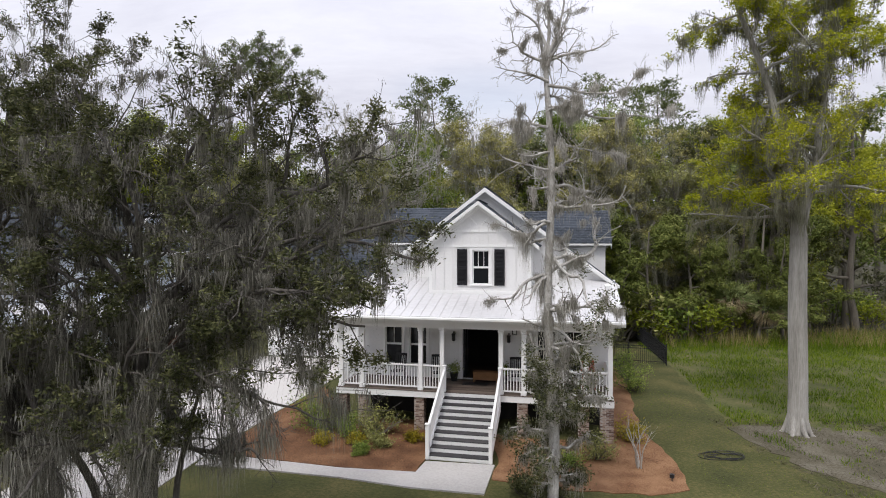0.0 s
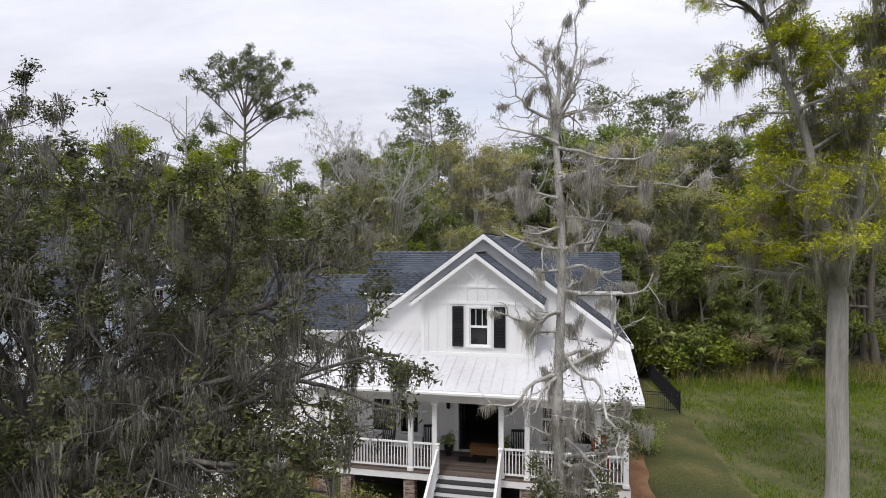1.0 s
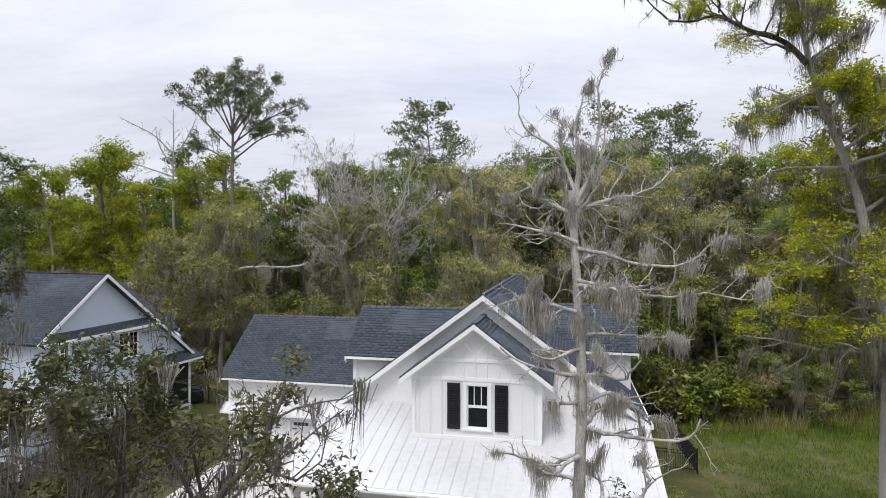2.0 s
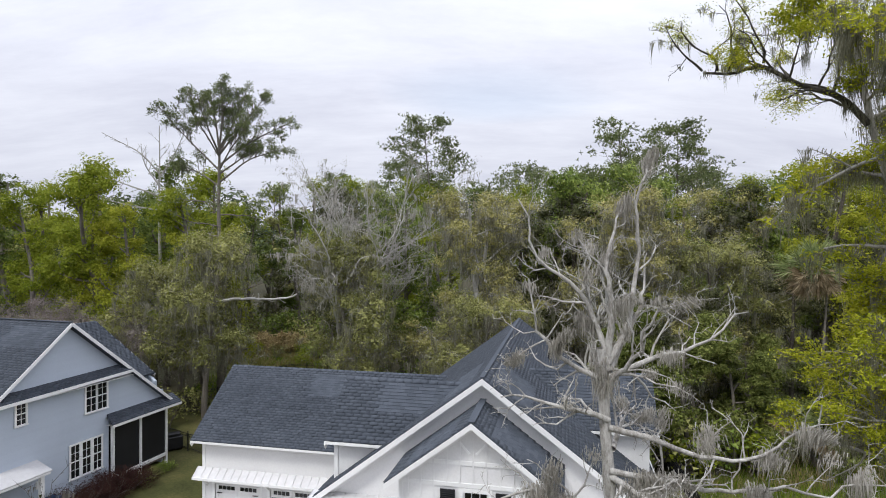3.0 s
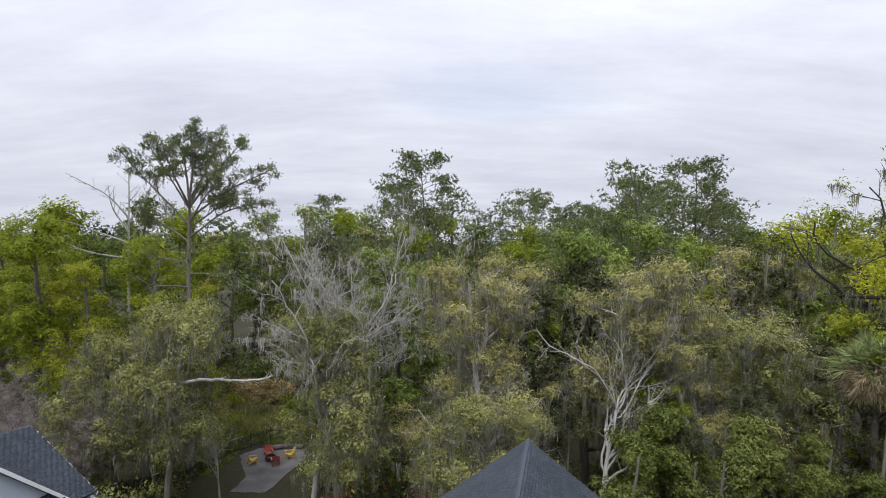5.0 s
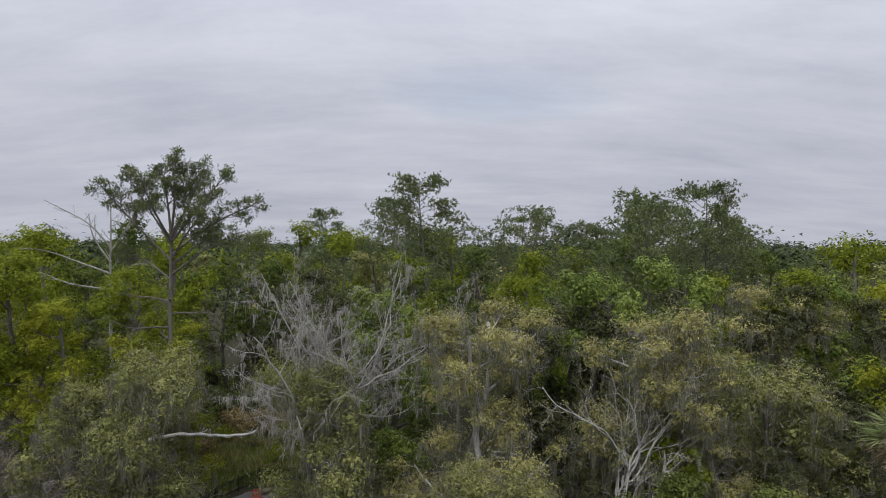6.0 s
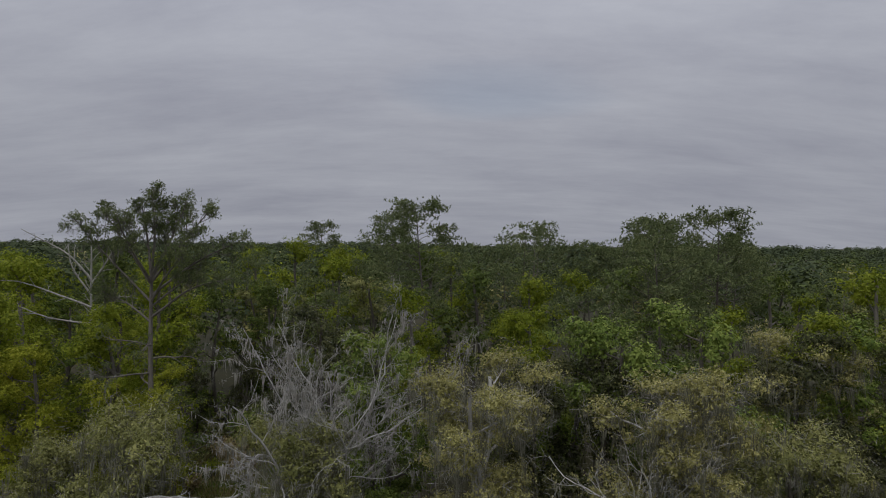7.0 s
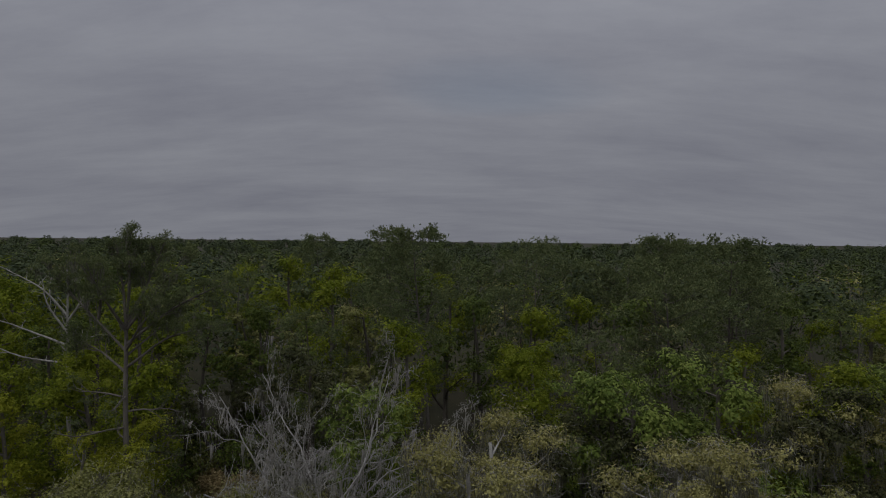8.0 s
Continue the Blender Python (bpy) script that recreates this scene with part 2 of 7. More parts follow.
def glass(name):
    m = bpy.data.materials.new(name)
    m.use_nodes = True
    b = m.node_tree.nodes["Principled BSDF"]
    b.inputs["Base Color"].default_value = (0.012, 0.014, 0.016, 1)
    b.inputs["Roughness"].default_value = 0.06
    b.inputs["Specular IOR Level"].default_value = 0.5
    return m


GLASS = glass("dark_window_glass")

# ---- building tools ----


def quick_mesh(name, verts, faces, sides):
    """A mesh from arrays: verts (n, 3) and faces (m, sides)."""
    verts, faces = np.asarray(verts, np.float32), np.asarray(faces, np.int32)
    me = bpy.data.meshes.new(name)
    me.vertices.add(len(verts))
    me.vertices.foreach_set("co", verts.ravel())
    me.loops.add(faces.size)
    me.loops.foreach_set("vertex_index", faces.ravel())
    me.polygons.add(len(faces))
    me.polygons.foreach_set("loop_start", np.arange(0, faces.size, sides, dtype=np.int32))
    me.update(calc_edges=True)
    return me


def root(name, m=None):
    ob = new(name)
    ob.empty_display_size = 0.2
    if m is not None:
        ob.matrix_world = m
    return ob


def hang(name, me, mat, parent=None, label="", m=None):
    """Links a mesh as one object under a thing or a part."""
    if mat is not None and not me.materials:
        me.materials.append(mat)
    ob = new(name, me)
    ob.parent = parent
    if m is not None:
        ob.matrix_basis = m
    if label:
        tagged(ob, label)
    return ob


def part(name, bm, mat, parent=None, label="", m=None):
    me = bpy.data.meshes.new(name)
    bm.normal_update()
    bm.to_mesh(me)
    bm.free()
    return hang(name, me, mat, parent, label, m)


def add_box(bm, x0, x1, y0, y1, z0, z1):
    v = [bm.verts.new((x, y, z)) for z in (z0, z1) for x, y in ((x0, y0), (x1, y0), (x1, y1), (x0, y1))]
    for f in ((3, 2, 1, 0), (4, 5, 6, 7), (0, 1, 5, 4), (1, 2, 6, 5), (2, 3, 7, 6), (3, 0, 4, 7)):
        bm.faces.new([v[i] for i in f])


def boxes(*lots):
    bm = bmesh.new()
    for b in lots:
        add_box(bm, *b)
    return bm


def rounded(bm, width=0.01, segments=1):
    bmesh.ops.bevel(bm, geom=bm.edges[:], offset=width, segments=segments, affect="EDGES", profile=0.5)
    return bm


def block(x0, x1, y0, y1, z0, z1, bevel=0.008):
    return rounded(boxes((x0, x1, y0, y1, z0, z1)), bevel)


def prism(outline, depth, axis="y", at=0.0):
    """A flat outline of (a, z) pairs, given a thickness along y (a is x) or along x (a is y)."""
    bm = bmesh.new()
    def spot(a, z, d):
        return (a, d, z) if axis == "y" else (d, a, z)
    near = [bm.verts.new(spot(a, z, at)) for a, z in outline]
    far = [bm.verts.new(spot(a, z, at + depth)) for a, z in outline]
    bm.faces.new(near)
    bm.faces.new(far[::-1])
    for i in range(len(near)):
        j = (i + 1) % len(near)
        bm.faces.new((near[j], near[i], far[i], far[j]))
    bmesh.ops.recalc_face_normals(bm, faces=bm.faces[:])
    return bm


def beam(p, q, width, deep, bevel=0.0):
    """A straight bar from p to q, of that width across and that depth in the upright plane."""
    p, q = Vector(p), Vector(q)
    way = (q - p).normalized()
    side = way.cross(Vector((0, 0, 1)))
    side = side.normalized() if side.length > 1e-4 else Vector((1, 0, 0))
    up = side.cross(way)
    bm = bmesh.new()
    v = [bm.verts.new(c + side * a * width / 2 + up * b * deep / 2) for c in (p, q) for a, b in ((-1, -1), (1, -1), (1, 1), (-1, 1))]
    for f in ((3, 2, 1, 0), (4, 5, 6, 7), (0, 1, 5, 4), (1, 2, 6, 5), (2, 3, 7, 6), (3, 0, 4, 7)):
        bm.faces.new([v[i] for i in f])
    bmesh.ops.recalc_face_normals(bm, faces=bm.faces[:])
    return rounded(bm, bevel) if bevel else bm


def holed_wall(x0, x1, z0, z1, y0, y1, holes):
    """An upright wall with rectangular openings (x0, x1, z0, z1) right through it."""
    xs = sorted({x0, x1, *[h[0] for h in holes], *[h[1] for h in holes]})
    zs = sorted({z0, z1, *[h[2] for h in holes], *[h[3] for h in holes]})
    bm = bmesh.new()
    for i in range(len(xs) - 1):
        run = None
        for j in range(len(zs) - 1):
            cx, cz = (xs[i] + xs[i + 1]) / 2, (zs[j] + zs[j + 1]) / 2
            if any(h[0] < cx < h[1] and h[2] < cz < h[3] for h in holes):
                if run is not None:
                    add_box(bm, xs[i], xs[i + 1], y0, y1, run, zs[j])
                run = None
            elif run is None:
                run = zs[j]
        if run is not None:
            add_box(bm, xs[i], xs[i + 1], y0, y1, run, z1)
    bmesh.ops.remove_doubles(bm, verts=bm.verts[:], dist=0.001)
    return bm


def shared(name, me, parent, spots, mat=None, label=""):
    """Alike pieces: objects of their own on one mesh."""
    if mat is not None and not me.materials:
        me.materials.append(mat)
    made = []
    for m in spots:
        ob = new(name, me)
        ob.parent = parent
        ob.matrix_basis = m
        if label:
            ob["label"] = label
        made.append(ob)
    return made


def mesh_of(name, bm):
    me = bpy.data.meshes.new(name)
    bm.normal_update()
    bm.to_mesh(me)
    bm.free()
    return me


# ---- shingled roof planes ----
COURSE, TAB = 0.145, 0.33
SHINGLE_MESH = mesh_of("shingle", boxes((-TAB / 2 + 0.004, TAB / 2 - 0.004, 0, COURSE + 0.05, 0.0, 0.014)))
CUBE_FACES = np.array(((3, 2, 1, 0), (4, 5, 6, 7), (0, 1, 5, 4), (1, 2, 6, 5), (2, 3, 7, 6), (3, 0, 4, 7)))


def roof_plane(name, parent, eave_a, eave_b, top_b, top_a, thick=0.14, pick=None, seed=1, label=""):
    """One slope of a roof: a deck, and overlapping courses of shingle tabs laid up from the eave (a to b) to the top.
    pick: an inner box (a0, a1, h0, h1) of the slope whose tabs are pieces of their own."""
    ea, eb, tb, ta = (Vector(p) for p in (eave_a, eave_b, top_b, top_a))
    along = (eb - ea).normalized()
    up = ta - ea
    up = (up - along * up.dot(along)).normalized()
    out = along.cross(up).normalized()
    if out.z < 0:
        out = -out
    bm = bmesh.new()
    low = [bm.verts.new(p - out * thick) for p in (ea, eb, tb, ta)]
    top = [bm.verts.new(p) for p in (ea, eb, tb, ta)]
    bm.faces.new(low)
    bm.faces.new(top)
    for i in range(4):
        bm.faces.new((low[i], low[(i + 1) % 4], top[(i + 1) % 4], top[i]))
    bmesh.ops.recalc_face_normals(bm, faces=bm.faces[:])
    slope = part(name, bm, SHINGLE_LOT, parent, label)
    # the outline in slope coordinates
    flat = [((p - ea).dot(along), (p - ea).dot(up)) for p in (ea, eb, tb, ta)]
    rise = max(h for _, h in flat)
    rng = np.random.default_rng(seed)
    verts, singles, n = [], [], 0
    base = np.array([v.co[:] for v in SHINGLE_MESH.vertices])
    al, upv, ov = np.array(along), np.array(up), np.array(out)
    rows = int(rise / COURSE)
    tilt = 0.014 / COURSE
    for r in range(rows):
        h = r * COURSE
        def side(p, q):
            k = min(1, max(0, (h + COURSE * 0.5 - p[1]) / max(1e-6, q[1] - p[1])))
            return p[0] + (q[0] - p[0]) * k
        left, right = side(flat[0], flat[3]), side(flat[1], flat[2])
        a = left - (TAB * 0.5 if r % 2 else 0) + TAB / 2 + rng.uniform(-0.04, 0.04)
        while a < right:
            c0, c1 = max(left, a - TAB / 2 + 0.004), min(right, a + TAB / 2 - 0.004)
            if c1 - c0 > 0.03:
                lift = 0.010 + rng.uniform(0, 0.004)
                if pick and pick[0] < a < pick[1] and pick[2] < h < pick[3] and c1 - c0 > TAB * 0.9:
                    singles.append((a, h, lift))
                else:
                    bx = base.copy()
                    bx[:, 0] = np.where(bx[:, 0] < 0, c0, c1)
                    hh = h + bx[:, 1]
                    zz = lift + bx[:, 2] - bx[:, 1] * tilt
                    verts.append(np.array(ea) + np.outer(bx[:, 0], al) + np.outer(np.minimum(hh, rise), upv) + np.outer(zz, ov))
                    n += 1
            a += TAB
    if n:
        faces = (CUBE_FACES[None] + 8 * np.arange(n)[:, None, None]).reshape(-1, 4)
        lot = hang("shingle_field", quick_mesh("shingle_field", np.concatenate(verts), faces, 4), SHINGLE_LOT, slope)
        tagged(lot, kind="stuff")
    if singles:
        turn = Matrix((along, up, out)).transposed().to_4x4()
        spots = [Matrix.Translation(ea + along * a + up * h + out * lift) @ turn @ Matrix.Rotation(-math.atan(tilt), 4, "X") for a, h, lift in singles]
        shared("shingle", SHINGLE_MESH, slope, spots, SHINGLE)
    return slope


def window(parent, x0, x1, z0, z1, y, face=-1, muntins=(2, 0), frame_w=0.11, turn=None, upper_only=True, inset=0.09, bar=0.045):
    """A sash window in the wall plane y: casing, sill, two sashes with bars, panes."""
    def put(bm):
        if turn is not None:
            bmesh.ops.transform(bm, matrix=turn, verts=bm.verts[:])
        return bm
    f = face
    ys = sorted((y, y + f * 0.045))
    zm = (z0 + z1) / 2
    w = part("window", put(boxes((x0 - frame_w, x0, ys[0], ys[1], z0, z1), (x1, x1 + frame_w, ys[0], ys[1], z0, z1),
                                 (x0 - frame_w - 0.02, x1 + frame_w + 0.02, ys[0], ys[1], z1, z1 + frame_w))), TRIM, parent, "white casing round a sash window")
    sy = sorted((y - 0.0 * f, y + f * 0.075))
    part("window_sill", put(rounded(boxes((x0 - frame_w - 0.03, x1 + frame_w + 0.03, sy[0], sy[1], z0 - 0.07, z0)), 0.006)), TRIM, w)
    gy = sorted((y - f * inset, y - f * (inset + 0.01)))
    by = sorted((y - f * (inset - 0.005), y - f * (inset - 0.04)))
    for lo, hi, bars in ((zm, z1, True), (z0, zm, not upper_only)):
        part("pane", put(boxes((x0, x1, gy[0], gy[1], lo, hi))), GLASS, w)
        bm = boxes((x0, x0 + bar, by[0], by[1], lo, hi), (x1 - bar, x1, by[0], by[1], lo, hi), (x0 + bar, x1 - bar, by[0], by[1], hi - bar, hi),
                   (x0 + bar, x1 - bar, by[0], by[1], lo, lo + bar))
        if bars:
            for k in range(1, muntins[0] + 1):
                x = x0 + (x1 - x0) * k / (muntins[0] + 1)
                add_box(bm, x - bar * 0.27, x + bar * 0.27, by[0], by[1], lo + bar, hi - bar)
            for k in range(1, muntins[1] + 1):
                z = lo + (hi - lo) * k / (muntins[1] + 1)
                add_box(bm, x0 + bar, x1 - bar, by[0] + 0.004, by[1] - 0.004, z - bar * 0.27, z + bar * 0.27)
        part("sash", put(bm), TRIM, w)
    return w

# ---- ground ----
HOUSE = pose(6.4, 21.9, 0, 0, 0, -12)


def ground_z(x, y):
    """The yard climbs by half a metre from the porch to the garage."""
    a = min(1, max(0, (y - 23) / 11))
    b = min(1, max(0, (3 - x) / 6))
    return 0.5 * a * a * (3 - 2 * a) * b * b * (3 - 2 * b)


def sheet(name, outline, z, mat, label, category, ragged=0.0, seed=1, thick=0.0):
    """A level patch of ground, its edge roughened, lying on the ground or standing thick above it."""
    rng = random.Random(seed)
    pts = []
    for i, p in enumerate(outline):
        q = outline[(i + 1) % len(outline)]
        steps = max(1, int(math.dist(p, q) / 0.5)) if ragged else 1
        for k in range(steps):
            a = k / steps
            jx, jy = (rng.uniform(-ragged, ragged), rng.uniform(-ragged, ragged)) if ragged else (0, 0)
            pts.append((p[0] + (q[0] - p[0]) * a + jx, p[1] + (q[1] - p[1]) * a + jy))
    bm = bmesh.new()
    top = [bm.verts.new((x, y, z)) for x, y in pts]
    bm.faces.new(top)
    low = [bm.verts.new((x, y, z - 0.03 - thick)) for x, y in pts]
    for i in range(len(pts)):
        j = (i + 1) % len(pts)
        bm.faces.new((low[i], low[j], top[j], top[i]))
    bmesh.ops.recalc_face_normals(bm, faces=bm.faces[:])
    px, py = [p[0] for p in pts], [p[1] for p in pts]
    if max(py) > 23 and min(px) < 3:
        for c in np.arange(23, min(36, max(py)), 1.1):
            bmesh.ops.bisect_plane(bm, geom=bm.verts[:] + bm.edges[:] + bm.faces[:], plane_co=(0, c, 0), plane_no=(0, 1, 0))
        for c in np.arange(max(-3, min(px)), min(3.5, max(px)), 1.0):
            bmesh.ops.bisect_plane(bm, geom=bm.verts[:] + bm.edges[:] + bm.faces[:], plane_co=(c, 0, 0), plane_no=(1, 0, 0))
        for v in bm.verts:
            v.co.z += ground_z(v.co.x, v.co.y)
    ob = part(name, bm, mat, None)
    return tagged(ob, label, category, kind="structure")


def rough_ground():
    """One sheet of woodland floor that reaches the horizon, finely rumpled where it is near."""
    xs = np.concatenate((-np.geomspace(4500, 60, 14), np.linspace(-50, 50, 81), np.geomspace(60, 4500, 14)))
    ys = np.concatenate((np.linspace(-600, -60, 5), np.linspace(-50, 130, 121), np.geomspace(140, 4800, 16)))
    gx, gy = np.meshgrid(xs, ys)
    z = np.zeros_like(gx)
    for i in range(gx.shape[0]):
        for j in range(gx.shape[1]):
            x, y = gx[i, j], gy[i, j]
            far = min(1, max(0, (y - 72) / 25)) * (1 if y < 200 else 0)
            z[i, j] = -0.06 + ground_z(x, y) + 0.25 * far * noise.noise((x * 0.12, y * 0.12, 0))
    verts = np.stack((gx, gy, z), -1).reshape(-1, 3)
    w = len(xs)
    idx = np.array([(r * w + c, r * w + c + 1, (r + 1) * w + c + 1, (r + 1) * w + c) for r in range(len(ys) - 1) for c in range(w - 1)])
    ob = hang("ground", quick_mesh("ground", verts, idx, 4), FOREST_FLOOR)
    return tagged(ob, "brown leaf-strewn woodland ground reaching the horizon", "ground", kind="structure")


rough_ground()
sheet("lawn", [(-40, -30), (40, -30), (24, 12), (12.2, 20), (12.4, 26), (14.3, 36), (14.6, 44), (8, 58), (-14, 58), (-30, 56), (-40, 40)], -0.02, LAWN, "mown patchy green lawn round the houses", "lawn", 0.08, 2)
sheet("meadow", [(24, 12), (60, 8), (70, 44), (30, 47), (22, 46), (13.0, 44), (12.6, 36), (11.0, 26), (10.8, 20)], -0.032, MEADOW, "rough green marsh meadow beside the lawn", "meadow", 0.2, 3)
sheet("driveway", [(-15.6, -29), (-9.8, -29), (-9.4, 14), (-8.6, 20.8), (-8.3, 22.4), (-7.6, 25.6), (-6.7, 28.2), (-5.4, 32.5), (-4.2, 35.3), (-11.5, 36.6), (-12.8, 30), (-13.5, 20)], 0.012, CONCRETE, "wide pale concrete driveway up to the garage", "driveway", 0, 4, 0.06)
walkway = sheet("walkway", [(-8.55, 19.75), (-6.6, 19.45), (-3.4, 18.7), (-1.0, 17.9), (1.25, 17.42), (1.78, 19.72), (-0.6, 20.1), (-0.92, 19.12), (-3.5, 19.5), (-6.8, 20.4), (-8.5, 20.75)], 0.03, CONCRETE, "pale concrete front walkway leading to the stairs", "path", 0, 5, 0.06)
sheet("mulch_bed", [(-8.2, 22.3), (-8.35, 20.9), (-6.8, 20.5), (-3.5, 19.58), (-0.95, 19.2), (-0.62, 20.2), (0.0, 24.6), (-4.6, 25.5), (-6.0, 29.5), (-6.6, 28.0), (-7.5, 25.6)], 0.008, STRAW, "red-brown pine straw bed before the porch", "garden bed", 0.06, 6)
sheet("mulch_bed", [(1.6, 18.6), (3.8, 17.8), (6.3, 17.4), (7.6, 17.8), (8.0, 18.8), (8.2, 21), (8.1, 23.6), (9.1, 27.5), (10.4, 33), (10.9, 37.5), (9.6, 38), (6.4, 21.9), (2.0, 23.0), (1.9, 19.8)], 0.008, STRAW, "red-brown pine straw bed under the bare tree", "garden bed", 0.08, 7)
sheet("gravel_patio", [(-17.6, 66.8), (-16.6, 68.6), (-14.4, 69.6), (-12.2, 69.0), (-11.4, 66.5), (-12.2, 62), (-12.8, 59), (-15.6, 59), (-15.4, 62)], 0.0, GRAVEL, "grey gravel fire pit patio edged with brick", "patio", 0.1, 9)
sheet("mulch_bed", [(-8, 57.5), (4, 57), (5, 62.5), (-2, 63.5), (-7, 62)], -0.006, STRAW, "pine straw bed behind the house", "garden bed", 0.2, 10)
sheet("dry_clearing", [(-19, 62), (-17.5, 70), (-10.5, 71), (-10, 78), (-14, 88), (-18, 98), (-34, 98), (-30, 84), (-25, 70)], -0.012, MEADOW, "weedy green clearing behind the patio", "meadow", 0.4, 11)


def tufts(name, n, area, tall, wide, mat, label, category, seed, keep=None, lean=0.35):
    """Loose blades of grass as one stuff object."""
    rng = np.random.default_rng(seed)
    x0, x1, y0, y1 = area
    p = np.stack((rng.uniform(x0, x1, n), rng.uniform(y0, y1, n), np.full(n, -0.03)), -1)
    if keep is not None:
        p = p[keep(p[:, 0], p[:, 1])]
    n = len(p)
    p[:, 2] += [ground_z(a, b) for a, b in p[:, :2]]
    h = rng.uniform(tall * 0.45, tall, n)
    a = rng.uniform(0, 2 * np.pi, n)
    side = np.stack((np.cos(a), np.sin(a), np.zeros(n)), -1) * (wide * rng.uniform(0.6, 1.3, n))[:, None]
    tip = p + np.stack((rng.normal(0, lean, n) * h, rng.normal(0, lean, n) * h, h), -1)
    v = np.stack((p - side, p + side, tip), 1).reshape(-1, 3)
    ob = hang(name, quick_mesh(name, v, np.arange(3 * n).reshape(n, 3), 3), mat)
    return tagged(ob, label, category, kind="stuff")


sheet("bare_soil", [(12.0, 23.6), (13.2, 24.4), (15.4, 24.0), (17.6, 22.8), (20.5, 21.6), (22.0, 18.5), (20.0, 16.0), (16.4, 15.6), (13.6, 17.4), (12.5, 20.0)], -0.004, DIRT, "grey-brown bare soil round the foot of the cypress", "soil", 0.4, 13)


def patchy(x, y, size, seed):
    """Smooth random patches between 0 and 1."""
    return np.array([0.5 + 0.55 * noise.noise((a / size, b / size, seed * 3.7)) + 0.2 * noise.noise((a / size * 2.7, b / size * 2.7, seed * 1.3)) for a, b in zip(x, y)])


def meadow_edge(x, y):
    edge = np.interp(y, [12, 20, 26, 36, 44, 50], [24, 12.3, 12.5, 14.4, 14.8, 18])
    foot = (x > 12.0) & (x < 21.5) & (y > 15.6) & (y < 24.2)
    return (x > edge + 0.1) & ~(foot & (patchy(x, y, 1.3, 31) < 0.6))


tufts("meadow_grass", 150000, (11.5, 42, 13, 47), 0.26, 0.014, GRASS, "long bright green meadow grass", "grass", 21, lambda x, y: meadow_edge(x, y) & (patchy(x, y, 2.6, 5) + 0.5 * patchy(x, y, 0.8, 6) + np.random.default_rng(5).uniform(-0.25, 0.25, len(x)) > 0.66))
tufts("soil_litter", 16000, (11.6, 22.5, 15, 25), 0.09, 0.02, DIRT, "dry litter and dead stalks on the bare soil", "litter", 28, lambda x, y: patchy(x, y, 0.9, 41) > 0.4, 2.4)
tufts("weeds", 14000, (11.2, 23, 14, 25), 0.16, 0.014, GRASS, "thin green weeds on the bare soil", "weeds", 29, lambda x, y: (patchy(x, y, 0.8, 43) > 0.62) & (x > 11.9 + 0.3 * np.sin(y * 2)))
tufts("reeds", 7500, (17, 60, 42.5, 49), 1.3, 0.02, REED, "band of dry straw-coloured reeds before the trees", "reeds", 22, lambda x, y: patchy(x, y, 1.7, 9) > 0.45, 0.25)
tufts("tall_grass", 7000, (16, 60, 41, 49), 0.95, 0.022, GRASS, "tall green grass before the trees", "grass", 26, lambda x, y: patchy(x, y, 1.5, 12) > 0.4, 0.3)
tufts("lawn_grass", 26000, (-12, 12, 10, 30), 0.06, 0.006, GRASS, "short blades of lawn grass", "grass", 23, lambda x, y: ((y < 17.2) & (x > -9)) | ((x > 8.7) & (x < 12)), 0.6)
tufts("straw_litter", 26000, (-8, 8, 17.6, 25), 0.10, 0.010, STRAW, "loose pine needles on the garden beds", "pine straw", 24, lambda x, y: ((x < -1) & (y > 20.6 - (x + 8) * 0.17) & (x > -7.6) & (y < 24.5)) | ((x > 2.2) & (y > 18.6) & (x < 7.7) & (y < 21.6)), 2.0)
tufts("dry_grass", 15000, (-34, -10, 72, 98), 0.9, 0.035, REED, "dry straw-coloured grass in the clearing", "grass", 27, lambda x, y: (patchy(x, y, 3.0, 14) > 0.42) & ~((x > -18) & (x < -11) & (y < 72)))
tufts("clearing_grass", 8000, (-24, -8, 62, 80), 0.6, 0.03, GRASS, "weedy green growth in the clearing", "grass", 25, lambda x, y: ~((x > -18) & (x < -11) & (y < 70)))

# ---- growing things ----


